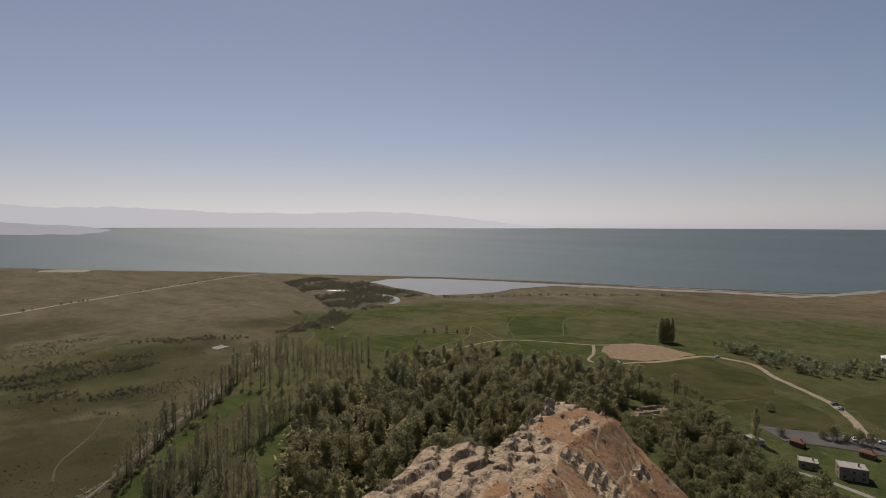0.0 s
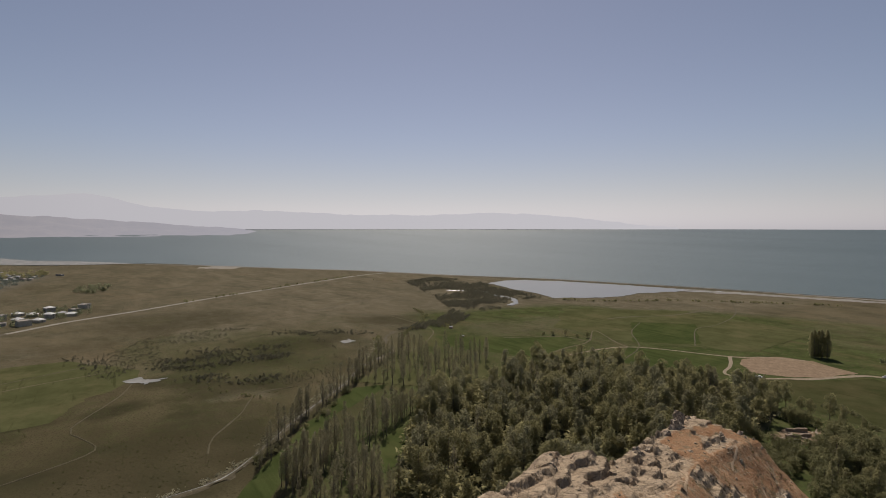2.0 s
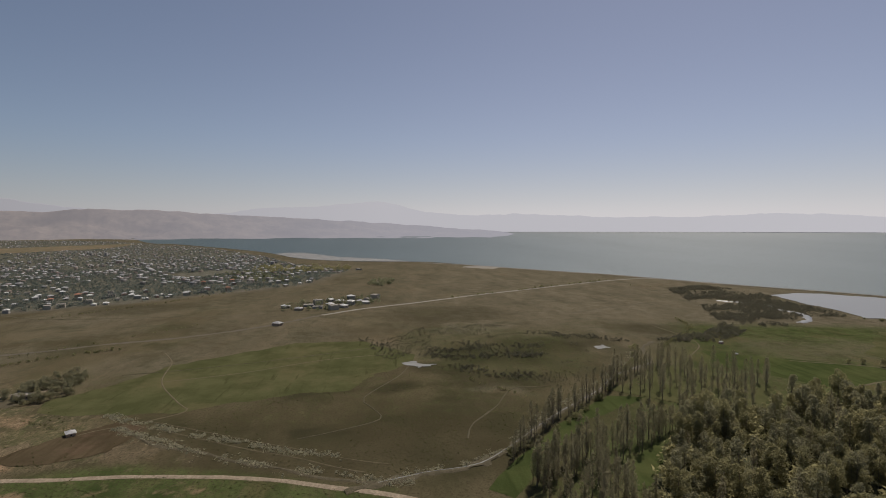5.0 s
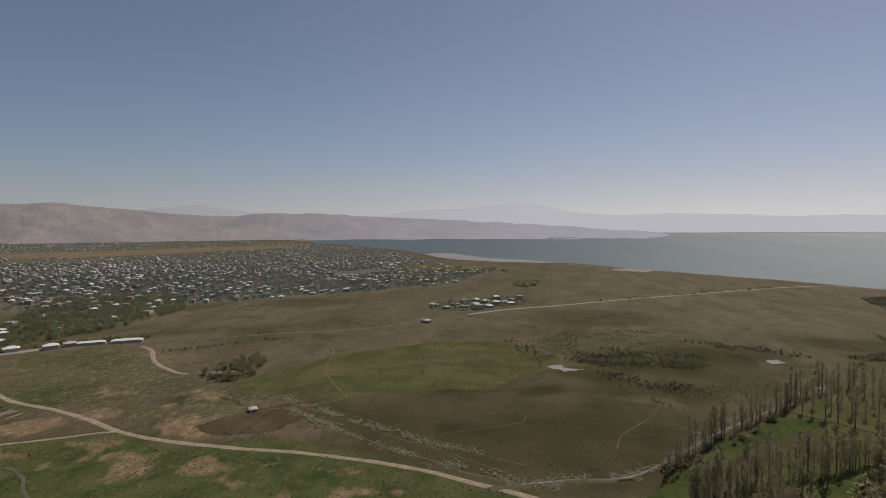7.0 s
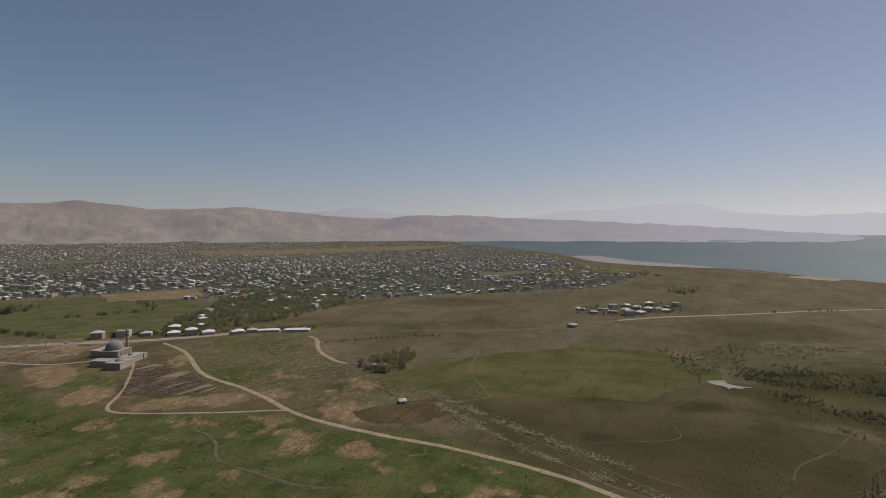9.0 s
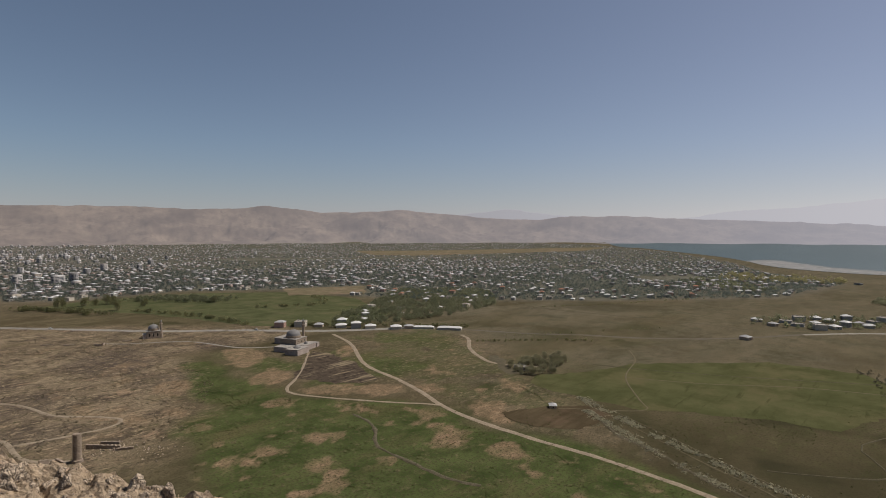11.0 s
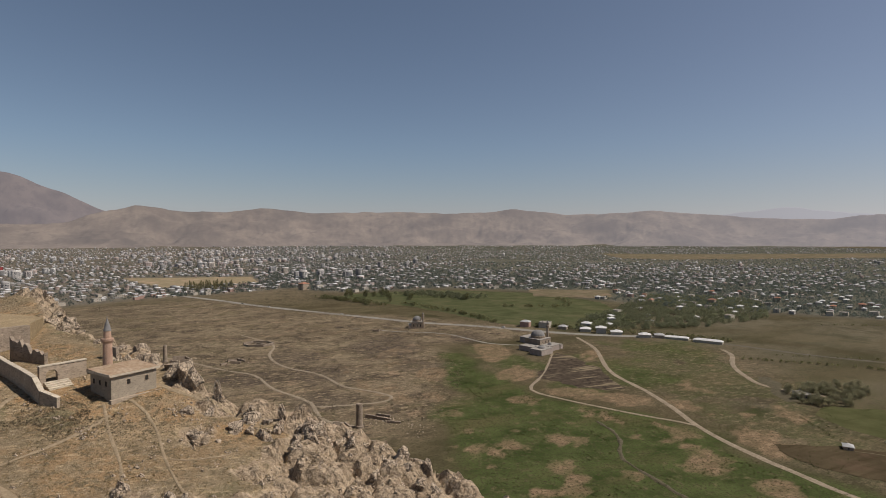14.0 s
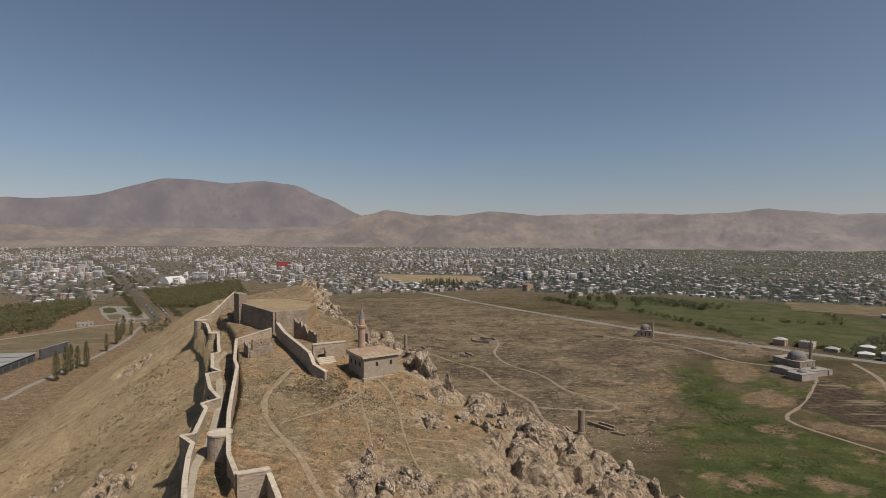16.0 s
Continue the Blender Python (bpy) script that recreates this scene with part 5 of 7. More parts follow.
for x, y in ((-288, 412), (-293, 430), (-297, 442), (-298, 452), (-294, 457), (-315, 519), (-326, 555), (-334, 575), (-351, 610), (-339, 604)):
    stand(CYPRESS, x, y, "poplars along the access road", 1.2, 0.18)
for x, y in ((398, -384), (388, -392), (378, -398), (402, -375), (370, -404)):
    stand(WILLOWS, x, y, "small trees on the field edge", 0.7, 0.15)


def thicket(name, spots, sizes, label, leaf, seed, each=4, category="trees", fine=1.0):
    """Uncounted far trees or scrub in one mesh, each a few clumps on a stem."""
    rng = np.random.default_rng(seed)
    spots, sizes = np.asarray(spots, float), np.asarray(sizes, float)
    n = len(spots)
    c = np.repeat(np.concatenate([spots, (town_z(spots) if name == "town_trees" else ground_z(spots[:, 0], spots[:, 1]))[:, None]], 1), each, 0)
    s = np.repeat(sizes, each)
    up = rng.uniform(0.15, 0.85, n * each)
    c[:, :2] += rng.normal(0, 0.4 if name == "town_trees" else 0.27, (n * each, 2)) * (s * np.sqrt(np.clip(1.15 - up, 0.1, 1)))[:, None]
    c[:, 2] += s * up
    v, f = clumps(c, fine * s * rng.uniform(0.17, 0.3, n * each), rng, 0.8)
    return tagged(new(name, tri_mesh(name, v, f, leaf)), label, category, kind="stuff")


def scatter(outline, count, rng):
    p = np.array(outline, float)
    lo, hi = p.min(0), p.max(0)
    q = rng.uniform(lo, hi, (count * 6, 2))
    return q[inside(q[:, 0], q[:, 1], outline, 0.1) > 0.5][:count]


rs = np.random.default_rng(55)
spots = [scatter(REEDS, 6500, rs), scatter(MARSH, 4200, rs)]
spots[0] = spots[0][clouds(spots[0][:, 0], spots[0][:, 1], 45, 4, 4) + rs.normal(0, 0.05, len(spots[0])) > 0.45]
spots[1] = spots[1][clouds(spots[1][:, 0], spots[1][:, 1], 30, 4, 6) > 0.53]
REED_COUNT = len(spots[0])
spots = np.concatenate(spots)
REED = leaf_green("dry_reeds", (0.075, 0.073, 0.054), (0.125, 0.118, 0.086), (0.10, 0.095, 0.07), (0.16, 0.15, 0.10))
thicket("reed_bed", spots, np.where(np.arange(len(spots)) < REED_COUNT, rs.uniform(1.8, 4.2, len(spots)), rs.uniform(0.6, 1.5, len(spots))), "brown reeds and scrub in the marsh", REED, 56, 8, "reeds")
banks = []
for line, count in (([(484, -40), (482, -66), (493, -86)], 150), ([(465, -38), (455, -59), (464, -101), (457, -117), (464, -136)], 300), ([(421, -62), (412, -72)], 60), ([(398, -78), (390, -97), (404, -104)], 90), ([(546, 22), (495, 6), (490, -10)], 50), ([(512, -70), (496, -108), (491, -144)], 150), ([(560, -150), (530, -200), (505, -240)], 160)):
    q = bent(line, 1)
    banks.append(q[rs.integers(0, len(q), count)] + rs.normal(0, 6.0, (count, 2)))
banks = np.concatenate(banks)
thicket("marsh_scrub", banks, rs.uniform(0.8, 2.1, len(banks)), "grey-brown scrub banks in the damp hollow", REED, 58, 12, "scrub", 1.1)
lines = [([(250, -52), (262, -68), (292, -100), (330, -134), (380, -170), (430, -205), (480, -230)], 90, 3.2), ([(372, 556), (398, 532), (420, 505), (440, 470), (470, 430), (500, 390)], 110, 4.5), ([(700, 420), (800, 350), (900, 300), (990, 250)], 60, 2.2), ([(480, 330), (560, 270), (640, 215)], 30, 1.6), ([(329, 207), (322, 194), (312, 177)], 16, 1.6), ([(1000, -470), (880, -560), (760, -600)], 30, 2.5), ([(300, 830), (335, 700), (340, 600)], 70, 5), ([(192, 980), (230, 900), (262, 820)], 60, 7), ([(830, -70), (1000, -310), (1110, -470)], 50, 4)]
lines += [([(520, 240), (480, 290), (440, 330)], 40, 2.5), ([(620, -350), (560, -330), (480, -260), (430, -230)], 90, 2.6), ([(600, -570), (540, -620), (470, -730), (330, -860)], 110, 3.2),
         ([(-400, 730), (-500, 890), (-700, 1190), (-880, 1460)], 200, 6), ([(-350, 740), (-450, 900), (-560, 1060), (-840, 1480)], 160, 5), ([(118, -352), (140, -372), (160, -362)], 40, 2.4), ([(345, -90), (390, -60), (420, -80)], 24, 2), ([(420, 740), (520, 690), (570, 780)], 40, 5)]
spots, sizes = [], []
for line, count, size in lines:
    q = bent(line, 2)
    q = q[rs.integers(0, len(q), count)] + rs.normal(0, size * 0.5, (count, 2))
    spots.append(q)
    sizes.append(rs.uniform(0.6, 1.3, count) * size)
thicket("hedgerow", np.concatenate(spots), np.concatenate(sizes), "straggling hedges and roadside trees on the plain", SHRUB_LEAF, 57, 22, "hedge", 0.7)
under = scatter(FOREST, 620, rs)
thicket("undergrowth", under, rs.uniform(5.5, 10.5, len(under)), "leafy saplings filling the gaps of the grove", BROAD_LEAF, 59, 34, "trees", 0.62)
near_woods = [
        ([(-560, 1050), (-420, 830), (-340, 860), (-350, 1000), (-480, 1310)], 900, 10, "dense dark plantation at the edge of town"),
        ([(178, -530), (147, -528), (108, -512), (79, -516), (40, -540), (-80, -520), (-60, -470), (47, -492), (94, -462), (128, -484), (158, -508)], 240, 7, "leafy trees growing along the dirt lane"),
        ([(330, 960), (420, 830), (470, 850), (400, 980)], 120, 8, "dark clump of trees in the meadow"),
        ([(454, 487), (554, 465), (684, 478), (780, 545), (850, 615), (826, 690), (748, 755), (569, 634), (454, 574), (396, 510)], 1600, 5.5, "leafy orchards along the edge of town")]
far_woods = [
        ([(-472, 590), (-654, 817), (-625, 841), (-588, 918), (-534, 843), (-501, 741), (-453, 633)], 420, 9, "dense leafy gardens beside the road"), ([(-379, 693), (-353, 718), (-328, 671), (-309, 610), (-325, 604)], 45, 4, "rows of small orchard trees below the rock"),
        ([(1303, 396), (1462, 362), (1324, 283), (1219, 190), (1132, 177), (1137, 258), (1216, 353)], 170, 8, "dark garden trees at the edge of town"), ([(1463, 350), (1597, 355), (1578, 195), (1551, 100), (1439, 92), (1356, 223), (1389, 321)], 130, 11, "tall dark poplars of a shore hamlet"),
        ([(1077, 38), (1162, 25), (1170, -15), (1088, -14), (1036, 10)], 60, 7, "dark trees on the plain near the shore")]
for outline, count, size, label in near_woods + far_woods:
    q = scatter(outline, count, rs)
    thicket("woodland", q, rs.uniform(0.7, 1.25, len(q)) * size, label, BROAD_LEAF if size > 8 else WOOD_LEAF, 60 + count, 26, "wood", 0.6)
for x, y in ((236, 948), (243, 950), (272, 949), (284, 944), (300, 947), (306, 938), (286, 861), (330, 880), (420, 840)):
    stand(WILLOWS, x, y, "round trees in the far meadow", 1.7, 0.2)
for k in range(26):
    stand(CYPRESS, -30 + 3.4 * k + pick.uniform(-2, 2), 1215 + 14 * math.sin(k * 0.7), "poplar rows before the stubble field", 1.1, 0.2)
for p in POPLARS + BROADS + ASHES + WILLOWS + FRUITS + CYPRESS:
    for o in (*p.children, p):
        bpy.data.objects.remove(o)

# ---- the castle on the rock ----
def masonry(name, dark, light, course=0.45, bump=0.6):
    n = Nodes(name, 0.9, 0.2)
    stones = n.noise(course, 3, 0.6, stretch=(1, 0, (0.55, 0.55, 1.3)))
    c1 = n.mix(n.grey(n.noise(4.5, 5, 0.65), 0.3, 0.7), dark, light)
    c1 = n.mix(n.grey(stones, 0.5, 0.75), c1, tuple(0.62 * v for v in dark))
    c1 = n.mix(n.grey(n.noise(1.7, 4, 0.7), 0.58, 0.72), c1, tuple(min(1, 1.2 * v) for v in light))
    n.bump(stones, bump, 0.25)
    return n.done(c1)


WALL_STONE = masonry("castle_stone", (0.27, 0.215, 0.16), (0.40, 0.325, 0.245))
OLD_STONE = masonry("ruined_stone", (0.19, 0.15, 0.115), (0.31, 0.25, 0.19), 0.6, 0.9)
COPING = masonry("pale_coping_stone", (0.40, 0.345, 0.265), (0.50, 0.43, 0.335), 0.5, 0.3)
MUD = masonry("smooth_mud_plaster", (0.255, 0.215, 0.165), (0.335, 0.285, 0.22), 0.25, 0.25)
BRICK = masonry("reddish_brick", (0.34, 0.215, 0.155), (0.46, 0.32, 0.235), 0.22, 0.4)
LEAD = surface("grey_lead_sheet", (0.17, 0.165, 0.16), (0.26, 0.25, 0.24), 2.0, 0.85)
DARK = surface("dark_opening", (0.03, 0.027, 0.024), (0.05, 0.045, 0.04), 0.8, 0.6)


def section(bm, a, b, za, zb, thick, base=None, rough=0.0, seed=0, deep=1.2):
    """A straight length of wall; its foot is sunk into the ground, its top runs from za to zb."""
    ax, ay = a
    bx, by = b
    long = math.hypot(bx - ax, by - ay)
    n = max(1, int(long / (0.9 if rough else 3)))
    sx, sy = -(by - ay) / long * thick / 2, (bx - ax) / long * thick / 2
    ring = []
    for k in range(n + 1):
        t = k / n
        x, y = ax + (bx - ax) * t, ay + (by - ay) * t
        top = za + (zb - za) * t - rough * abs(noise.noise((x * 0.7, y * 0.7, seed))) * 2
        foot = (hill_z(x, y) - deep) if base is None else base
        foot = min(foot, top - 0.4)
        ring.append([bm.verts.new(p) for p in ((x + sx, y + sy, foot), (x + sx, y + sy, top), (x - sx, y - sy, top), (x - sx, y - sy, foot))])
    for p, q in zip(ring, ring[1:]):
        for k in range(3):
            bm.faces.new((p[k], p[k + 1], q[k + 1], q[k]))
    bm.faces.new(ring[0])
    bm.faces.new(ring[-1][::-1])
    bmesh.ops.recalc_face_normals(bm, faces=bm.faces[:])
    return bm


def curtain(name, points, thick, label, category="wall", stone=WALL_STONE, coping=True, rough=0.0, group=""):
    """points: x, y, top. One thing with a part for each length of wall."""
    t = thing(name, pose(points[0][0], points[0][1], hill_z(points[0][0], points[0][1])), label, category, group)
    back = t.matrix_basis.inverted()
    for k, (p, q) in enumerate(zip(points, points[1:])):
        bm = section(bmesh.new(), p[:2], q[:2], p[2], q[2], thick, None, rough, k, 1.2 if rough else 9.0)
        bmesh.ops.transform(bm, matrix=back, verts=bm.verts[:])
        w = part("wall_section", bm, stone, t)
        if coping:
            base = min(p[2], q[2]) - 0.02
            bm = bmesh.new()
            ax, ay, az = p
            bx, by, bz = q
            long = math.hypot(bx - ax, by - ay)
            dx, dy = (bx - ax) / long, (by - ay) / long
            h = thick / 2 + 0.1
            pts = [(ax - dx * 0.1, ay - dy * 0.1, az), (bx + dx * 0.1, by + dy * 0.1, bz)]
            lo = [bm.verts.new((x + s * -dy * h, y + s * dx * h, z + 0.005)) for x, y, z in pts for s in (1, -1)]
            hi = [bm.verts.new((x + s * -dy * h, y + s * dx * h, z + 0.22)) for x, y, z in pts for s in (1, -1)]
            for f in ((lo[0], lo[1], lo[3], lo[2]), (hi[0], hi[1], hi[3], hi[2]), (lo[0], lo[1], hi[1], hi[0]), (lo[2], lo[3], hi[3], hi[2]), (lo[0], lo[2], hi[2], hi[0]), (lo[1], lo[3], hi[3], hi[1])):
                bm.faces.new(f)
            bmesh.ops.recalc_face_normals(bm, faces=bm.faces[:])
            bmesh.ops.transform(bm, matrix=back, verts=bm.verts[:])
            part("coping", bm, COPING, w, "pale coping of flat stones")
    return t


curtain("outer_castle_wall", [(-99.5, 226, 75.3), (-95.6, 221.4, 75.2), (-92.2, 218.2, 74.9), (-85.3, 204.7, 73.9), (-80.9, 201.3, 73.8), (-76.5, 190.5, 72.6), (-72.2, 180.5, 71.6), (-73.6, 178.4, 71.3), (-67.6, 163.8, 70.3), (-64.3, 161.4, 70.0), (-67, 158.3, 69.9), (-60.9, 146, 69.1), (-56, 139.9, 68.2), (-59, 136.5, 67.9),
         (-56.8, 133.7, 67.4), (-53.2, 119.2, 66.5), (-55.6, 118.2, 66.4), (-51.4, 114.3, 66.2), (-49.7, 108.7, 65.9), (-46.2, 99.5, 65.3), (-43.7, 93.8, 64.8), (-39, 83, 64.2), (-33, 72, 63.6)], 0.8, "long stepped stone curtain wall along the brow")
curtain("low_brow_wall", [(-101, 272, 82.4), (-95.6, 246, 81.2), (-96, 232, 77.2), (-99.5, 226, 75.6)], 0.6, "low stone parapet climbing to the summit")
curtain("inner_castle_wall", [(-67.3, 182.5, 75.4), (-60.1, 161.7, 73.3), (-57.1, 155.6, 72.7), (-52.5, 140, 70.8), (-48, 125.4, 69.2), (-44.2, 115.1, 68.4), (-40.3, 105.2, 67.5), (-36.2, 98.0, 66.9)], 0.75, "inner stone wall beside the walkway")
curtain("gate_wall", [(-36.2, 98.0, 66.9), (-31.2, 101.2, 66.5)], 1.4, "thick end wall of coursed stone")
curtain("gate_wall", [(-31.0, 100.4, 65.9), (-27.3, 93.5, 64.9), (-24.5, 87.5, 63.8)], 0.8, "short stone wall descending the slope")
curtain("cross_wall", [(-67.3, 182.5, 75.5), (-61.5, 188.5, 77.0), (-58.3, 191.5, 77.8)], 0.8, "low stone wall below the keep")
curtain("terrace_wall", [(-56.5, 193, 79.4), (-50.5, 181, 78), (-45.5, 173.1, 77.1), (-40.5, 164.5, 76.6), (-36.9, 158, 76.2), (-34.8, 154.5, 73.6), (-31, 152, 72.2)], 0.9, "high retaining wall leading to the gate")
for pts in ([(-61.2, 173.5, 77.4), (-58, 168.5, 76.6)], [(-58, 168.5, 75.4), (-55.5, 171, 75.2), (-53, 175.5, 76.6)], [(-53, 175.5, 77.6), (-53.6, 178, 77.4)], [(-60, 176.5, 77), (-57.6, 178.6, 76.4), (-55.4, 180.5, 76)]):
    curtain("ruined_wall", pts, 0.9, "broken stone wall of a ruined chamber", "ruin", OLD_STONE, False, 1.7, "ruined chamber on the hilltop")
curtain("ruined_wall", [(-50, 191.5, 81.6), (-47, 189, 80.9), (-43.5, 186, 78.8), (-40, 183, 77.6)], 1.0, "jagged stone wall stump on the slope", "ruin", OLD_STONE, False, 2.0, "wall stumps on the slope")
curtain("ruined_wall", [(-25.5, 183, 79), (-22.5, 181, 78.4)], 1.2, "crumbled block of old masonry", "ruin", OLD_STONE, False, 0.8, "wall stumps on the slope")
tower = thing("round_tower", pose(-45.7, 114.4, 61.4), "squat round stone tower beside the walkway", "tower")
part("tower_body", lathe([(2.75, 0), (2.55, 3.2), (2.45, 7.0)], 28), WALL_STONE, tower)
part("tower_top", lathe([(2.6, 7.004), (2.6, 7.3), (2.2, 7.35), (0.6, 7.42)], 28), COPING, tower, "flat pale stone top")
for x, y, r, h in ((-96.6, 222.6, 2.4, 7.2), (-83.4, 203.4, 2.0, 6.6)):
    t2 = thing("round_tower", pose(x, y, hill_z(x, y) - 4.5), "low rounded bastion of the outer wall", "tower")
    part("tower_body", lathe([(r + 0.4, 0), (r + 0.1, h * 0.6), (r, h)], 22), WALL_STONE, t2)
    part("tower_top", lathe([(r + 0.1, h + 0.004), (r + 0.1, h + 0.25), (r * 0.4, h + 0.3)], 22), COPING, t2)

# the keep: a high front wall, flank walls and a corner tower round the summit terrace
keep = thing("castle_keep", pose(-66, 202, hill_z(-66, 202)), "massive stone bastion below the summit terrace", "castle")
kb = keep.matrix_basis.inverted()
for nm, a, b, za, zb, th in (("front_wall", (-75, 210.5), (-58.6, 197.4), 84.6, 82.9, 2.0), ("flank_wall", (-58.8, 197.6), (-50, 208), 82.9, 82.3, 1.6), ("flank_wall", (-75.2, 210.6), (-82, 226), 85.6, 87.0, 1.8)):
    bm = section(bmesh.new(), a, b, za, zb, th, None, 0.12, 3)
    bmesh.ops.transform(bm, matrix=kb, verts=bm.verts[:])
    part(nm, bm, OLD_STONE, keep)
bm = section(bmesh.new(), (-74.6, 209.5), (-78.4, 214.5), 88.0, 88.2, 3.0, None, 0.35)
bmesh.ops.transform(bm, matrix=kb, verts=bm.verts[:])
part("corner_tower", bm, OLD_STONE, keep, "tall dark corner tower with a worn top")
bm = bmesh.new()
fan = [(-75, 212), (-59.2, 199.2), (-50.5, 209), (-50, 226), (-66, 238), (-84, 230)]
bm.faces.new([bm.verts.new((x, y, 82.0 + 0.022 * (y - 198) - 0.03 * (x + 59))) for x, y in fan])
low = bmesh.ops.extrude_face_region(bm, geom=bm.faces[:])["geom"]
bmesh.ops.translate(bm, vec=(0, 0, -8), verts=[v for v in low if isinstance(v, bmesh.types.BMVert)])
bmesh.ops.recalc_face_normals(bm, faces=bm.faces[:])
bmesh.ops.transform(bm, matrix=kb, verts=bm.verts[:])
DRY_TOP = surface("dry_terrace_grass", (0.24, 0.182, 0.108), (0.38, 0.29, 0.18), 6, bump=0.4)
part("terrace", bm, DRY_TOP, keep, "dry grassy terrace fill")

# ruined gate with an arch beside the small mosque
gate = thing("arched_gate", pose(-37.7, 166.6, hill_z(-37, 167), 0, 0, math.degrees(math.atan2(4.8, 7.8))), "ruined stone gate with one round arch", "gate")
bm = boxed(-0.4, 1.0, -0.6, 0.6, -2, 4.6)
part("pier", bm, WALL_STONE, gate)
part("pier", boxed(3.6, 10.4, -0.6, 0.6, -2, 4.4), WALL_STONE, gate)
bm = bmesh.new()
arc = [(2.3 + 1.3 * math.cos(math.pi * k / 10), 2.3 + 1.3 * math.sin(math.pi * k / 10)) for k in range(11)]
for y in (-0.6, 0.6):
    top = [bm.verts.new((x, y, 4.6 - 0.02 * x)) for x, z in arc]
    low = [bm.verts.new((x, y, z)) for x, z in arc]
    for k in range(10):
        bm.faces.new((top[k], top[k + 1], low[k + 1], low[k]))
vs = bm.verts[:]
for off in (0, 11):
    for k in range(10):
        bm.faces.new((vs[off + k], vs[off + k + 1], vs[22 + off + k + 1], vs[22 + off + k]))
bmesh.ops.recalc_face_normals(bm, faces=bm.faces[:])
part("arch", bm, WALL_STONE, gate)
part("coping", boxed(-0.5, 10.5, -0.75, 0.75, 4.61, 4.85), COPING, gate)
for k in range(4):
    s = boxed(0, 5.5, -2.6 - 0.9 * k, -1.7 - 0.9 * k, -2.2 - 0.35 * k, 0.9 - 0.35 * k, 0.03)
    part("step", s, COPING, gate)

# the small mosque and its brick minaret
ax = math.degrees(math.atan2(7, 10))
mosque = thing("hilltop_mosque", pose(-20.4, 152.4, 70.0, 0, 0, ax), "restored plain mosque with a sloping earth roof", "mosque")
MW, MD, MH = 11.4, 9.6, 5.9
part("wall", boxed(0, MW, 0, MD, -3.4, MH, 0.05), MUD, mosque)
bm = bmesh.new()
rim = [(-0.6, -0.6, MH), (MW + 0.6, -0.6, MH), (MW + 0.6, MD + 0.6, MH + 0.5), (-0.6, MD + 0.6, MH + 0.5)]
lo = [bm.verts.new((x, y, z)) for x, y, z in rim]
hi = [bm.verts.new((x, y, z + 0.35)) for x, y, z in rim]
mid_top = bm.verts.new((MW / 2, MD / 2, MH + 0.75))
bm.faces.new(lo[::-1])
for k in range(4):
    bm.faces.new((lo[k], lo[(k + 1) % 4], hi[(k + 1) % 4], hi[k]))
    bm.faces.new((hi[k], hi[(k + 1) % 4], mid_top))
ROOF_EARTH = surface("earth_roof", (0.30, 0.20, 0.125), (0.42, 0.34, 0.25), 5, fine=0.9)
roof = part("roof", bm, ROOF_EARTH, mosque, "sloping roof of rammed earth")
part("roof_edge", boxed(-0.66, MW + 0.66, -0.66, -0.5, MH - 0.06, MH + 0.42), COPING, roof)
part("roof_edge", boxed(-0.66, -0.5, -0.49, MD + 0.6, MH - 0.05, MH + 0.60), COPING, roof)
part("plinth", boxed(-0.5, MW + 2.5, -1.0, -0.04, -3.0, 0.3), WALL_STONE, mosque, "low stone plinth")
for x in (4.2, 8.8):
    w = part("window", boxed(x - 0.62, x + 0.62, -0.07, 0.05, 3.1, 4.7), WALL_STONE, mosque)
    part("pane", boxed(x - 0.42, x + 0.42, -0.09, 0.03, 3.28, 4.5), DARK, w)
for y in (2.2, 5.0, 7.8):
    w = part("window", boxed(-0.07, 0.05, y - 0.6, y + 0.6, 3.1, 4.7), WALL_STONE, mosque)
    part("pane", boxed(-0.09, 0.03, y - 0.4, y + 0.4, 3.28, 4.5), DARK, w)
minaret = thing("minaret", pose(-23.5, 170.4, 71.0), "reddish brick minaret with a grey lead cone", "minaret")
part("shaft", lathe([(1.45, -2), (1.4, 2), (1.22, 2.6), (1.12, 10.4)], 20), BRICK, minaret)
part("balcony", lathe([(1.13, 10.2), (1.5, 10.9), (1.52, 11.5), (1.1, 11.55)], 20), BRICK, minaret)
part("upper_shaft", lathe([(0.94, 11.5), (0.9, 13.6)], 18), BRICK, minaret)
cone = part("spire", lathe([(1.02, 13.55), (0.98, 13.7), (0.12, 16.8), (0.03, 17.1)], 18), LEAD, minaret, "pointed grey lead spire")
part("finial", lathe([(0.05, 17.0), (0.12, 17.2), (0.05, 17.4), (0.02, 17.7)], 8), LEAD, cone)

# round stone ring on the west slope
rx, ry = 64.5, -137.0
ringwall = thing("stone_ring", pose(rx, ry, hill_z(rx, ry) - 0.4), "low round stone enclosure on the red slope", "stone ring")
bm = bmesh.new()
n = 28
cir = [[bm.verts.new((r * math.cos(6.2832 * k / n), r * math.sin(6.2832 * k / n), z)) for k in range(n)] for r, z in ((1.6, -2.5), (1.6, 0.5), (1.3, 0.5), (1.3, -2.5))]
for lo, hi in zip(cir, cir[1:]):
    for k in range(n):
        bm.faces.new((lo[k], lo[(k + 1) % n], hi[(k + 1) % n], hi[k]))
part("ring_wall", bm, COPING, ringwall)

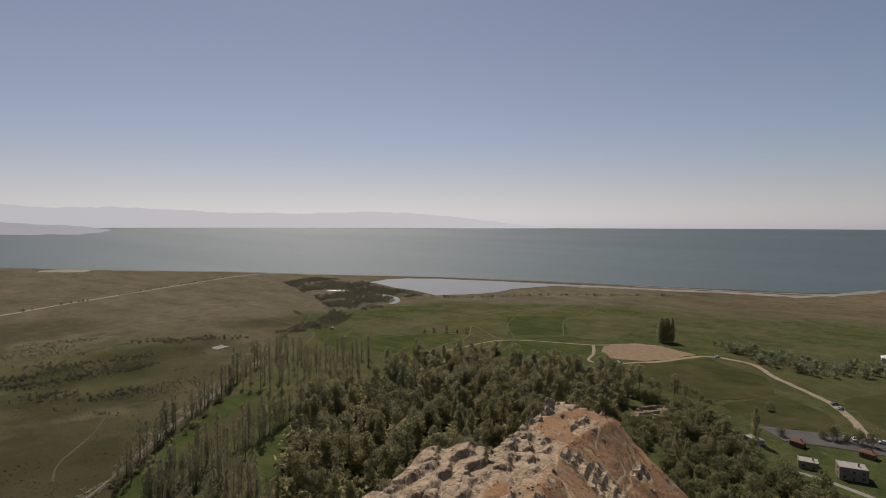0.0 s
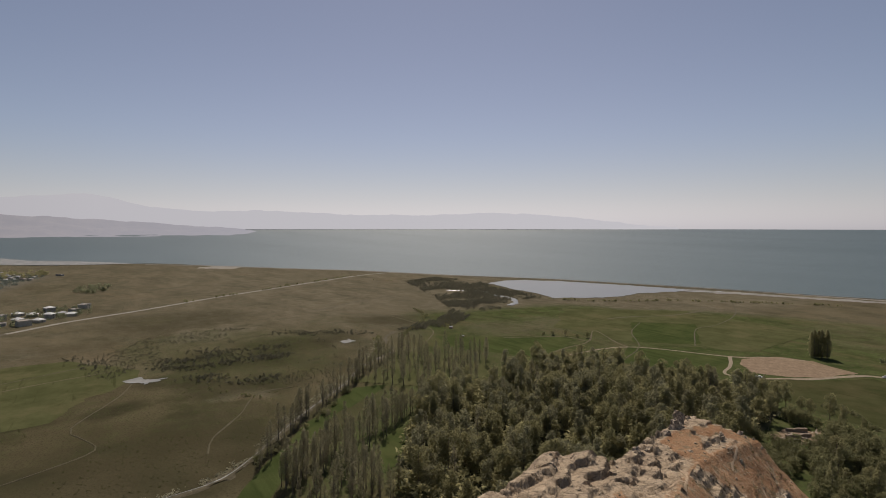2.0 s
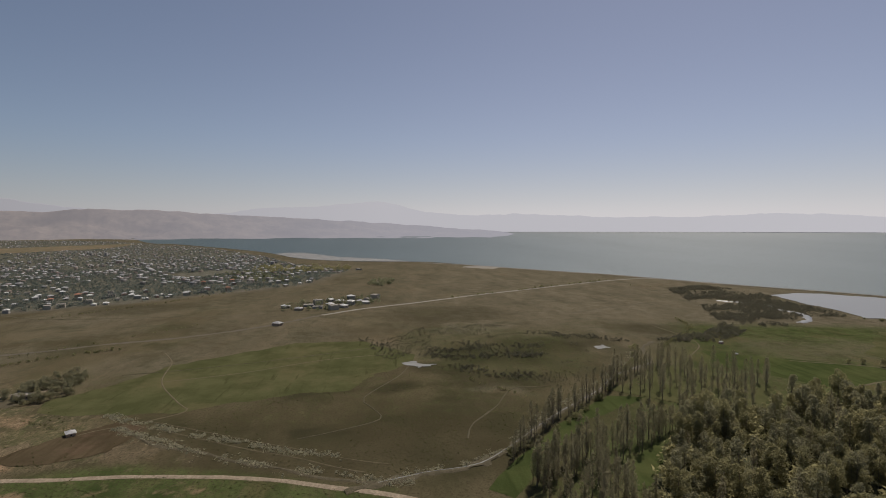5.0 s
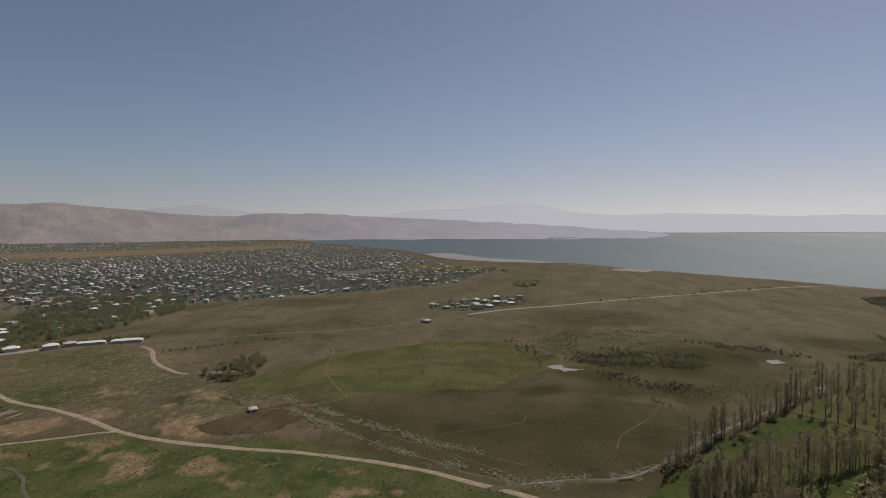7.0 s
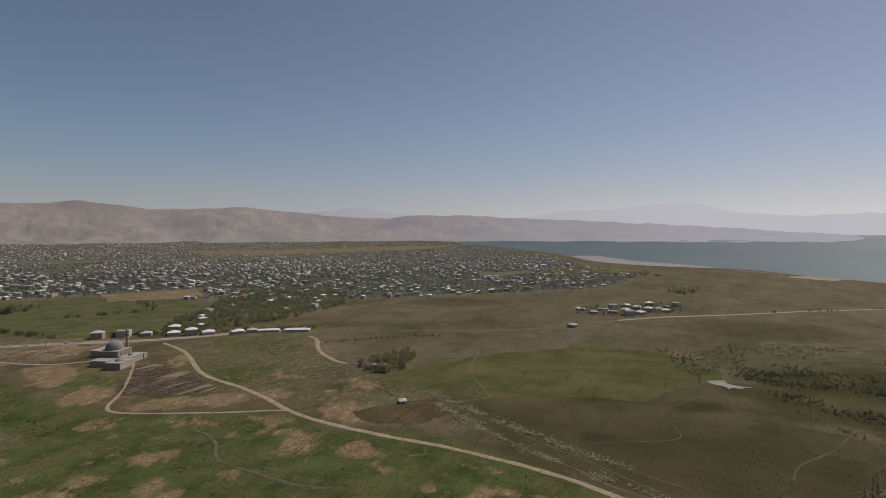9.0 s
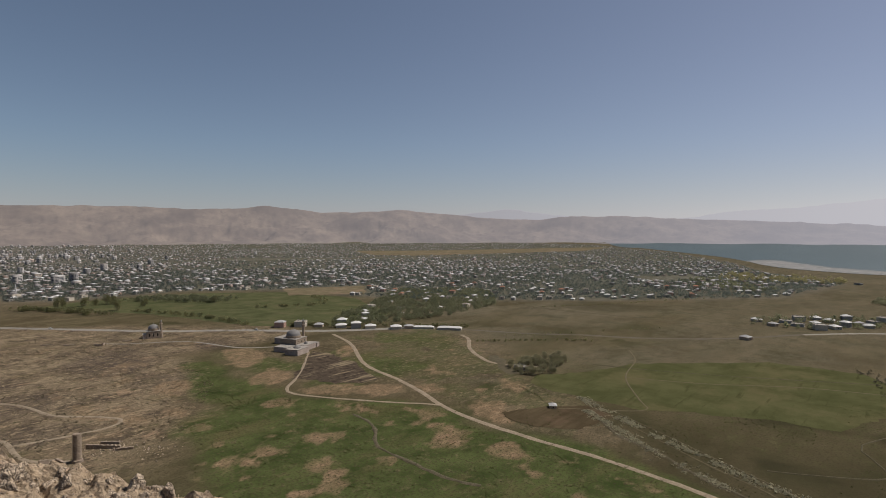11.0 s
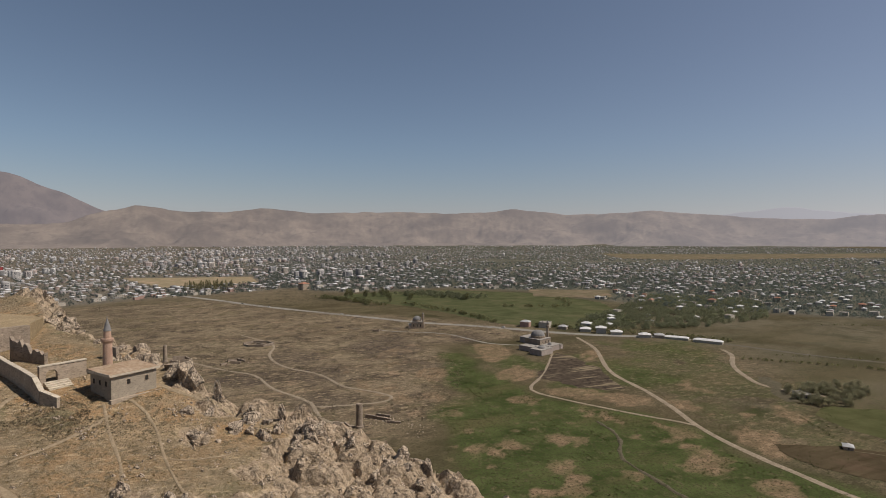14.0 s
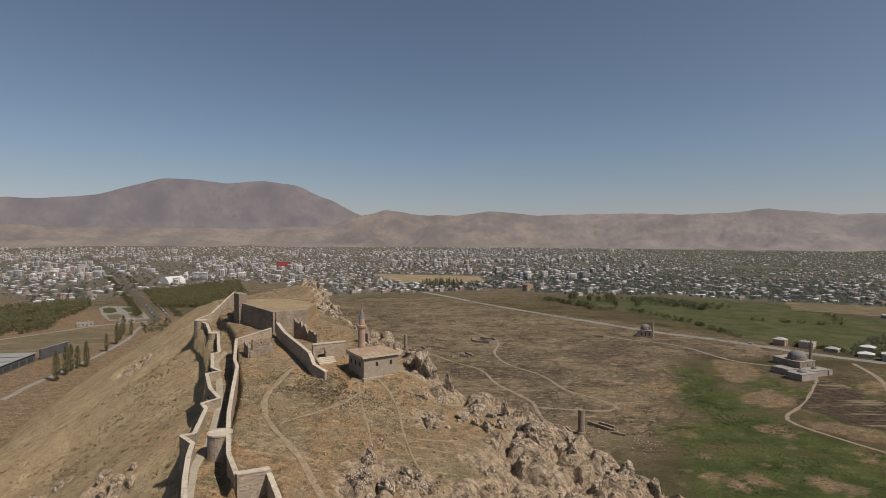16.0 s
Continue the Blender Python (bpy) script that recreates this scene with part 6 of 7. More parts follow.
# ---- crags and boulders ----
def boulder(seed, tall):
    """An angular block: a ball cut by random planes, then worn."""
    cut = random.Random(seed)
    bm = bmesh.new()
    bmesh.ops.create_icosphere(bm, subdivisions=3, radius=1)
    planes = [(Vector((cut.gauss(0, 1), cut.gauss(0, 1), cut.gauss(0, 0.8))).normalized(), cut.uniform(0.45, 0.85)) for _ in range(16)]
    for v in bm.verts:
        p = v.co.copy()
        for way, d in planes:
            over = p.dot(way) - d
            if over > 0:
                p -= way * over
        k = 1 + 0.16 * noise.fractal(p * 2.6 + Vector((seed * 9.1, 3, 1)), 0.6, 2.1, 5) - 0.22 * max(0, 0.25 - abs(noise.noise(p * 2.2 + Vector((4, seed, 7))))) * 2
        v.co = Vector((p.x * k, p.y * k, p.z * k * tall)) * 1.35
    me = bpy.data.meshes.new("crag")
    bm.to_mesh(me)
    bm.free()
    me.materials.append(CRAG)
    return me


n = Nodes("pale_limestone", 0.92, 0.2)
vein = n.noise(1.4, 6, 0.75, stretch=(1, 20, (1, 1, 0.4)))
c = n.mix(n.grey(n.noise(3, 5, 0.7), 0.3, 0.7), (0.255, 0.198, 0.142), (0.53, 0.43, 0.32))
c = n.mix(n.grey(vein, 0.42, 0.3), c, (0.085, 0.07, 0.058))
c = n.mix(n.grey(n.noise(5, 4), 0.55, 0.72), c, (0.34, 0.245, 0.165))
block = n.cracks(0.8, (1, 0.8, 0.6), 25)
c = n.mix(n.calc("MULTIPLY", n.grey(block, 0.08, 0.0), 0.75), c, (0.07, 0.058, 0.048))
n.bump(n.calc("ADD", n.calc("MULTIPLY", vein, 0.6), n.calc("MULTIPLY", n.grey(block, 0.0, 0.15), 0.4)), 1.0, 0.6)
CRAG = n.done(c)
ROCKS = [boulder(k, 0.8 + 0.25 * (k % 3)) for k in range(7)]


def crags(count, spot, lo, hi, group, label):
    for k in range(count):
        x, y = spot()
        z = hill_z(x, y)
        if z < 4:
            continue
        s = lo + (hi - lo) * pick.random() ** 2.2
        ob = new("rock_outcrop", ROCKS[pick.randrange(7)])
        ob.matrix_basis = pose(x, y, z - s * 0.3, pick.uniform(-25, 25), pick.uniform(-25, 25), pick.uniform(0, 360)) @ Matrix.Diagonal((s, s * pick.uniform(0.7, 1.2), s * pick.uniform(0.7, 1.25), 1))
        tagged(ob, label, "rock", group)


def brow(y0, y1, lo, hi):
    def spot():
        s = np.interp(pick.uniform(y0, y1), (ST[:, 1] + ST[:, 4]) / 2, along)
        t = pick.uniform(lo, hi)
        e = [float(glided(k, np.array([s]))[0]) for k in (0, 1, 3, 4)]
        return e[0] + (e[2] - e[0]) * t, e[1] + (e[3] - e[1]) * t
    return spot


def around(spots, r):
    return lambda: tuple(v + pick.gauss(0, r) for v in pick.choice(spots))


crags(60, brow(96, 148, 0.72, 1.0), 0.6, 2.4, "crags of the southern brow", "jagged pale limestone outcrop on the cliff brow")
crags(36, around(BROW_CROPS[:4], 2.0), 0.6, 1.8, "crags of the southern brow", "jagged pale limestone outcrop on the cliff brow")
crags(26, around(SLOPE_CROPS, 3.0), 0.9, 2.6, "outcrops on the north slope", "dark weathered outcrop on the grassy slope")
for px_, py_, tall_ in ((3.4, 150, 3.4), (17.8, 139, 2.6), (11, 143, 1.8)):
    pin = new("rock_pinnacle", ROCKS[2])
    pin.matrix_basis = pose(px_, py_, hill_z(px_, py_) + tall_ * 0.3, 4, -5, 40) @ Matrix.Diagonal((0.9, 1.0, tall_ * 0.75, 1))
    tagged(pin, "upright limestone pinnacle on the cliff edge", "rock", "pinnacles on the cliff edge")
for px_, py_, wide_, tall_, turn_, lift_ in ((-7.0, 163.5, 2.6, 3.0, 20, 0.9), (-4.2, 161.5, 2.4, 3.6, 75, 0.8), (-1.8, 159.0, 2.0, 3.2, 130, 0.3), (25.2, 132.4, 2.5, 3.1, 15, 0.4), (17.2, 136.8, 1.7, 1.7, 80, 0.3), (13.0, 133.4, 2.0, 2.0, 160, 0.2), (7.4, 138.0, 1.8, 1.5, 40, 0.1), (22.0, 135.2, 1.7, 1.6, 210, 0.2), (10.0, 136.0, 1.6, 1.7, 300, 0.2), (20.0, 131.0, 1.7, 1.5, 100, 0.1), (30.5, 131.0, 1.9, 1.6, 250, 0.2)):
    fin = new("rock_outcrop", ROCKS[int(abs(turn_)) % 7])
    fin.matrix_basis = pose(px_, py_, hill_z(px_, py_) + lift_, 8, -10, turn_) @ Matrix.Diagonal((wide_ * 1.15, wide_ * 0.85, tall_, 1))
    tagged(fin, "large pale fissured limestone block on the cliff edge", "rock", "great blocks of the southern brow")
for px_, py_, wide_, top_ in ((45.0, 122.0, 2.6, 55.0), (48.4, 120.6, 2.3, 54.4), (50.6, 118.6, 1.8, 53.0)):
    fin = new("rock_buttress", ROCKS[4])
    fin.matrix_basis = pose(px_, py_, top_ - 7.6, 3, -4, px_ * 40) @ Matrix.Diagonal((wide_, wide_ * 0.9, 7.0, 1))
    tagged(fin, "tall rounded limestone buttress standing out of the cliff", "rock", "buttresses of the southern cliff")
crags(26, brow(150, 235, 0.92, 1.03), 1.0, 2.6, "crags below the mosque", "weathered limestone outcrop at the cliff edge")
crags(14, around([(-13, 103), (-12, 110), (-16, 100)], 2.0), 0.4, 1.1, "loose rocks on the slope", "small rock breaking through dry grass")

crags(16, brow(-150, -64, -0.3, 0.9), 0.35, 1.0, "crags of the western end", "cracked grey limestone outcrop in red earth")
crags(10, brow(-146, -100, 0.8, 0.98), 0.8, 1.7, "crags of the western brow", "weathered limestone crag on the brow")
crags(10, around([(-19, 181), (-14, 176), (-8, 168)], 2.5), 1.2, 2.6, "rocks behind the minaret", "pale bare rock behind the minaret")


def scree(name, spots, sizes, label, seed):
    """Loose angular stones, too many to count, in one mesh."""
    rng = np.random.default_rng(seed)
    n = len(spots)
    base = np.array([(1, 0, 0), (0, 1, 0), (-1, 0, 0), (0, -1, 0), (0, 0, 1), (0, 0, -1)], float)
    v = base[None] * rng.uniform(0.5, 1.1, (n, 6, 1)) + rng.normal(0, 0.22, (n, 6, 3))
    z = np.array([hill_z(float(x), float(y)) for x, y in spots])
    v = v * np.asarray(sizes)[:, None, None] + np.concatenate([spots, z[:, None]], 1)[:, None]
    f = np.array([(0, 1, 4), (1, 2, 4), (2, 3, 4), (3, 0, 4), (1, 0, 5), (2, 1, 5), (3, 2, 5), (0, 3, 5)])
    f = f[None] + 6 * np.arange(n)[:, None, None]
    return tagged(new(name, tri_mesh(name, v.reshape(-1, 3), f.reshape(-1, 3), CRAG)), label, "stones", kind="stuff")


rk = np.random.default_rng(21)
q = scatter([(96, -150), (70, -152), (30, -140), (20, -80), (52, -56), (88, -70), (92, -120)], 2600, rk)
q = q[clouds(q[:, 0], q[:, 1], 7, 3, 4) > 0.5]
scree("loose_stones", q, 0.1 + 0.45 * rk.random(len(q)) ** 3, "loose angular stones on red earth", 22)
q = scatter([(-60, 150), (-20, 180), (8, 152), (56, 116), (58, 80), (-20, 80), (-44, 96)], 9000, rk)
q = q[clouds(q[:, 0], q[:, 1], 6, 3, 14) + 0.004 * (q[:, 0] - 10) > 0.52]
scree("loose_stones", q, 0.1 + 0.55 * rk.random(len(q)) ** 3, "loose pale stones on the dry hilltop", 23)

# ---- dry tufts and scrub ----
TUFT = leaf_green("dry_tufts", (0.28, 0.215, 0.12), (0.40, 0.31, 0.18), (0.24, 0.185, 0.10), (0.34, 0.26, 0.14))
SCRUB = leaf_green("grey_scrub", (0.150, 0.125, 0.088), (0.225, 0.188, 0.132), (0.17, 0.145, 0.10), (0.21, 0.17, 0.11))


def tufts(name, spots, sizes, label, leaf, seed, category="scrub", each=2):
    rng = np.random.default_rng(seed)
    z = np.array([hill_z(float(x), float(y)) for x, y in spots])
    c = np.repeat(np.concatenate([spots, z[:, None]], 1), each, 0)
    s = np.repeat(np.asarray(sizes), each)
    c[:, :2] += rng.normal(0, 0.5, (len(c), 2)) * s[:, None]
    c[:, 2] += s * 0.35
    v, f = clumps(c, s * 0.8, rng, 0.7)
    return tagged(new(name, tri_mesh(name, v, f, leaf)), label, category, kind="stuff")


rt = np.random.default_rng(12)
top = scatter([(-110, 230), (-60, 230), (-4, 150), (52, 112), (58, 60), (-16, 52), (-44, 90)], 15000, rt)
top = top[clouds(top[:, 0], top[:, 1], 9, 3, 5) > 0.42]
tufts("dry_grass", top, rt.uniform(0.08, 0.26, len(top)), "dry yellow grass tufts on the hilltop", TUFT, 13, "grass")
slope = scatter([(-110, 230), (-40, 85), (-20, 50), (-90, 20), (-180, 110), (-210, 190)], 7000, rt)
slope = slope[clouds(slope[:, 0], slope[:, 1], 18, 3, 8) > 0.48]
tufts("dry_grass", slope, rt.uniform(0.15, 0.55, len(slope)), "dry grass and low weeds on the slope", TUFT, 14, "grass")
patch = rt.normal((-27, 146), (11, 7), (5200, 2))
patch = patch[clouds(patch[:, 0], patch[:, 1], 5, 4, 9) > 0.46]
tufts("thorn_scrub", patch, rt.uniform(0.08, 0.24, len(patch)), "dark thorny scrub below the mosque", SCRUB, 15)
dots = scatter(DRY_EAST, 42000, rt)
dots = dots[clouds(dots[:, 0], dots[:, 1], 45, 3, 15) + rt.normal(0, 0.06, len(dots)) > 0.5]
tufts("plain_scrub", dots, rt.uniform(0.2, 0.75, len(dots)), "scattered low grey scrub over the ruined town", SCRUB, 16)
west = scatter([(50, -60), (66, -100), (74, -146), (40, -150), (10, -100), (30, -60)], 1600, rt)
tufts("dry_grass", west, rt.uniform(0.12, 0.4, len(west)), "sparse dry grass on red earth", TUFT, 17, "grass")

PALE_WEED = leaf_green("pale_weeds", (0.30, 0.285, 0.20), (0.46, 0.43, 0.31), (0.26, 0.25, 0.165), (0.36, 0.34, 0.23))
weeds = []
for line in ([(312, 150), (306, 142), (292, 119), (276, 96), (264, 74), (251, 48), (245, 28), (236, 10), (231, -12)], [(470, -218), (440, -209), (384, -160), (344, -126), (310, -95), (264, -58), (247, -34), (239, -8)], [(335, 165), (326, 150), (312, 128), (297, 102), (284, 76), (270, 48), (262, 24)]):
    q = bent(line, 0.5)
    weeds.append(q[rt.integers(0, len(q), 700)] + rt.normal(0, 2.4, (700, 2)))
    weeds.append(q[rt.integers(0, len(q), 450)] + rt.normal(0, 0.9, (450, 2)))
weeds = np.concatenate(weeds)
weeds = weeds[clouds(weeds[:, 0], weeds[:, 1], 9, 3, 35) > 0.45]
tufts("dry_weeds", weeds, rt.uniform(0.25, 0.95, len(weeds)), "pale dry weeds along the ditch and the stream", PALE_WEED, 20, "weeds")
MEADOW_TUFT = leaf_green("meadow_tufts", (0.045, 0.055, 0.02), (0.085, 0.088, 0.036), (0.055, 0.06, 0.024), (0.10, 0.10, 0.04))
wet = np.concatenate([scatter(GREEN_WET, 6000, rt), scatter(GREEN_STRIP, 1500, rt), scatter(NEAR_SOUTH, 3000, rt)])
wet = wet[clouds(wet[:, 0], wet[:, 1], 18, 3, 25) + rt.normal(0, 0.05, len(wet)) > 0.5]
tufts("meadow_grass", wet, rt.uniform(0.15, 0.5, len(wet)), "clumps of rough green meadow grass", MEADOW_TUFT, 18, "grass")
low = np.concatenate([scatter([(235, 20), (300, 130), (400, 60), (480, -20), (460, -180), (350, -130), (250, -40)], 5000, rt), scatter([(480, -200), (620, -300), (900, -180), (800, 20), (560, 80), (470, 0)], 5000, rt)])
low = low[clouds(low[:, 0], low[:, 1], 50, 4, 27) + rt.normal(0, 0.04, len(low)) > 0.54]
tufts("pasture_scrub", low, rt.uniform(0.15, 0.45, len(low)), "sparse dark weeds on the brown pasture", MEADOW_TUFT, 19)

# ---- old town on the plain ----
def dome(r, z0, squash=0.8, n=24, rows=8):
    return lathe([(r * math.cos(math.pi / 2 * k / rows), z0 + r * squash * math.sin(math.pi / 2 * k / rows)) for k in range(rows)] + [(0.05, z0 + r * squash)], n)


def stump(x, y, r, h, label):
    t = thing("ruined_minaret", pose(x, y, 0), label, "minaret")
    bm = lathe([(r * 1.25, -0.5), (r * 1.2, 1.2), (r, 1.6), (r * 0.94, h * 0.55), (r * 0.9, h)], 20)
    for v in bm.verts:
        if v.co.z > h - 0.1:
            v.co.z -= 1.6 * abs(noise.noise(v.co * 0.9))
    part("shaft", bm, OLD_STONE, t)
    return t


stump(82, 302, 2.0, 14.2, "stump of an old brick minaret on the plain")
stump(-30, 531, 1.7, 15, "slim broken minaret among the ruins")


def low_ruin(spots, label, group):
    for x0, y0, x1, y1, h in spots:
        bm = section(bmesh.new(), (x0, y0), (x1, y1), h, h * 0.7, 1.1, -0.4, 0.5, x0)
        me = bpy.data.meshes.new("ruined_wall")
        bm.to_mesh(me)
        bm.free()
        me.materials.append(OLD_STONE)
        tagged(new("ruined_wall", me), label, "ruin", group)


low_ruin([(67, 303, 74, 304, 5.5), (66, 303, 62, 298, 4.2), (74, 304, 76, 299, 4), (62, 298, 70, 296, 3), (90, 317, 102, 305, 2.4), (97, 318, 104, 312, 1.8), (99, 303, 106, 299, 1.6)], "broken wall beside the old minaret", "walls of the fallen mosque")
low_ruin([(38, 580, 48, 590, 3), (48, 590, 62, 584, 2.6), (62, 584, 66, 570, 2.6), (66, 570, 55, 563, 3), (55, 563, 42, 569, 3.2), (42, 569, 38, 580, 2.4), (50, 580, 58, 574, 2)], "low crumbling wall of a ruined bath", "walls of the ruined bath")
low_ruin([(20, 508, 28, 512, 2.6), (28, 512, 34, 503, 2.2), (22, 500, 30, 497, 3.2), (14, 496, 19, 501, 2.0)], "low mound of broken masonry", "broken masonry on the plain")
low_ruin([(-24, 532, -14, 534, 4.5), (-14, 534, -10, 526, 3.6), (-18, 522, -8, 521, 3.6), (-26, 524, -20, 521, 3)], "broken wall beside the slim minaret", "walls by the slim minaret")
low_ruin([(146, 646, 156, 642, 1.4), (160, 628, 170, 624, 1.4), (180, 603, 186, 600, 2.6), (186, 600, 190, 606, 2.6), (206, 606, 214, 604, 1.8)], "pale excavated footing beside the road", "excavated footings")
low_ruin([(138, -291, 131, -299, 2.2), (127, -309, 133, -320, 1.8), (136, -317, 143, -309, 2.4), (137, -297, 132, -312, 2.6), (139, -303, 130, -304, 2.0)], "crumbling brown masonry among the trees", "ruin among the trees")
rubble = np.concatenate([rk.normal(c, (w, w), (n, 2)) for c, w, n in (((52, 577), 7, 160), ((25, 504), 5, 140), ((69, 300), 4, 120), ((98, 310), 5, 120), ((-18, 527), 5, 140), ((110, 290), 6, 60), ((134, -305), 7, 260))])
scree("ruin_rubble", rubble, 0.25 + 0.9 * rk.random(len(rubble)) ** 3, "fallen stones round the ruins", 24)


def window_row(parent, xs, y, z0, z1, wide, facing=-1):
    for x in xs:
        w = part("window", boxed(x - wide / 2 - 0.15, x + wide / 2 + 0.15, y - 0.06, y + 0.06, z0 - 0.15, z1 + 0.15), COPING, parent)
        part("pane", boxed(x - wide / 2, x + wide / 2, y - 0.09, y + 0.09, z0, z1), DARK, w)


FLAT_ROOF = surface("grey_stone_roof", (0.25, 0.23, 0.205), (0.36, 0.33, 0.295), 3, fine=0.6)
ROSE_STONE = masonry("rosy_grey_stone", (0.27, 0.225, 0.195), (0.39, 0.33, 0.29), 0.5, 0.4)


def old_mosque(x, y, turn, side, high, dome_r, minaret_at, minaret_h, label, annex):
    m = thing("old_mosque", pose(x, y, 0, 0, 0, turn), label, "mosque")
    h = side / 2
    part("prayer_hall", boxed(-h, h, -h, h, -0.5, high, 0.1), OLD_STONE, m)
    part("cornice", boxed(-h - 0.25, h + 0.25, -h - 0.25, h + 0.25, high + 0.004, high + 0.5), FLAT_ROOF, m)
    part("drum", lathe([(dome_r * 1.08, high + 0.45), (dome_r * 1.08, high + 2.6), (dome_r, high + 2.7)], 20), OLD_STONE, m)
    d = part("dome", dome(dome_r * 1.02, high + 2.6, 0.82), LEAD, m, "grey lead-covered dome")
    part("finial", lathe([(0.2, high + 2.5 + dome_r * 0.82), (0.1, high + 4.4 + dome_r * 0.82)], 8), LEAD, d)
    window_row(m, (-h * 0.6, 0, h * 0.6), -h, 2.0, 4.6, 1.3)
    window_row(m, (-h * 0.6, 0, h * 0.6), -h, high - 3.6, high - 1.6, 1.0)
    t = part("minaret", lathe([(1.7, -0.5), (1.6, high * 0.75), (1.2, high * 0.85), (1.1, minaret_h * 0.74)], 16), OLD_STONE, m, "round stone minaret", pose(*minaret_at, 0))
    part("balcony", lathe([(1.1, minaret_h * 0.72), (1.6, minaret_h * 0.75), (1.6, minaret_h * 0.79), (0.95, minaret_h * 0.792), (0.9, minaret_h * 0.9)], 16), OLD_STONE, t)
    part("spire", lathe([(1.02, minaret_h * 0.9), (0.05, minaret_h)], 14), LEAD, t)
    for x0, x1, y0, y1, z, dr in annex:
        a = part("annex", boxed(x0, x1, y0, y1, -0.5, z, 0.08), ROSE_STONE, m, "low flat-roofed stone annex")
        part("parapet", boxed(x0 - 0.15, x1 + 0.15, y0 - 0.15, y1 + 0.15, z + 0.004, z + 0.35), FLAT_ROOF, a)
        if dr:
            part("small_dome", lathe([(dr, z + 0.36), (dr * 0.98, z + 1.0), (dr * 0.75, z + 1.9), (dr * 0.3, z + 2.5), (0.1, z + 2.6)], 14), LEAD, a, m=pose((x0 + x1) / 2, (y0 + y1) / 2, 0))
    return m


old_mosque(303, 449, 20, 18, 9.5, 6.6, (9.8, -4.5), 27, "old domed stone mosque with a tall minaret", [(10, 30, 14, 30, 5.5, 0), (-30, -12, -26, -12.5, 5.0, 3.6), (-9.5, 8, -20, -9.6, 4.8, 1.8), (-22, -9.6, -9.0, 6, 4.4, 0), (9.6, 14, -20, -8, 4.0, 0)])
old_mosque(236, 606, -20, 13, 7.5, 5.0, (7.2, -3), 19, "small domed mosque beside the road", [(-10, -6.8, -6, 6, 4.2, 0)])

# ---- houses ----
PLASTERS = [surface("wall_plaster_" + s, a, b, 3.5, 0.9, fine=0.5) for s, a, b in (("cream", (0.42, 0.38, 0.31), (0.52, 0.47, 0.40)), ("grey", (0.30, 0.285, 0.26), (0.40, 0.38, 0.35)), ("tan", (0.33, 0.265, 0.20), (0.43, 0.35, 0.27)), ("rose", (0.36, 0.235, 0.19), (0.45, 0.31, 0.25)))]
ROOFS = [surface("roof_" + s, a, b, 2.5, r, fine=0.4, metal=mt) for s, a, b, r, mt in (("pale_sheet", (0.54, 0.53, 0.51), (0.66, 0.65, 0.63), 0.7, 0.0), ("grey_sheet", (0.34, 0.335, 0.33), (0.44, 0.435, 0.43), 0.75, 0.0), ("concrete", (0.27, 0.245, 0.215), (0.37, 0.34, 0.30), 0.9, 0.0), ("tile_red", (0.27, 0.13, 0.09), (0.36, 0.19, 0.13), 0.85, 0.0))]
GLASS = Nodes("dark_window_glass", 0.12, 0.5).done((0.045, 0.05, 0.058))
DOOR = surface("brown_door", (0.13, 0.08, 0.05), (0.2, 0.13, 0.08), 1.0, 0.6)


def house(name, long, deep, storeys, wall, roof, kind, label, category="house", sides=2):
    t = thing(name, pose(0, 0, -500), label, category)
    x, y, h = long / 2, deep / 2, 3.0 * storeys + 0.3
    part("wall", boxed(-x, x, -y, y, -0.6, h, 0.03), wall, t)
    if kind == "hip":
        bm = bmesh.new()
        o, up = 0.6, 0.28 * deep / 2 + 0.8
        e = [bm.verts.new(p) for p in ((-x - o, -y - o, h), (x + o, -y - o, h), (x + o, y + o, h), (-x - o, y + o, h))]
        k = max(0.2, x - y)
        rdg = [bm.verts.new((-k, 0, h + up)), bm.verts.new((k, 0, h + up))]
        for f in ((e[0], e[1], rdg[1], rdg[0]), (e[1], e[2], rdg[1]), (e[2], e[3], rdg[0], rdg[1]), (e[3], e[0], rdg[0]), (e[3], e[2], e[1], e[0])):
            bm.faces.new(f)
        r = part("roof", bm, roof, t)
    else:
        r = part("roof", boxed(-x - 0.15, x + 0.15, -y - 0.15, y + 0.15, h + 0.004, h + 0.28, 0.03), roof, t)
        part("parapet", boxed(-x - 0.2, x + 0.2, -y - 0.2, -y + 0.05, h + 0.285, h + 0.7), wall, r)
        part("parapet", boxed(-x - 0.2, -x + 0.05, -y + 0.06, y + 0.2, h + 0.285, h + 0.7), wall, r)
    part("chimney", boxed(x * 0.4, x * 0.4 + 0.7, -0.3, 0.4, h + 0.1, h + 2.2), wall, r)
    n = max(2, int(long / 3.4))
    for s in range(storeys):
        for k in range(n):
            cx, z = -x + (k + 0.5) * long / n, 1.0 + 3.0 * s
            if s == 0 and k == n // 2:
                part("door", boxed(cx - 0.55, cx + 0.55, -y - 0.06, -y + 0.04, 0, 2.1), DOOR, t)
                continue
            part("window", boxed(cx - 0.65, cx + 0.65, -y - 0.05, -y + 0.04, z, z + 1.35), GLASS, t)
        if sides > 1:
            part("window", boxed(-x - 0.05, -x + 0.04, -0.65, 0.65, 1.0 + 3.0 * s, 2.35 + 3.0 * s), GLASS, t)
    return t


def put(proto, x, y, turn, group="", scale=1.0):
    t = copy_thing(proto, pose(x, y, float(ground_z(x, y)), 0, 0, turn))
    t.scale = (scale, scale, scale)
    return tagged(t, group=group)


P = PLASTERS
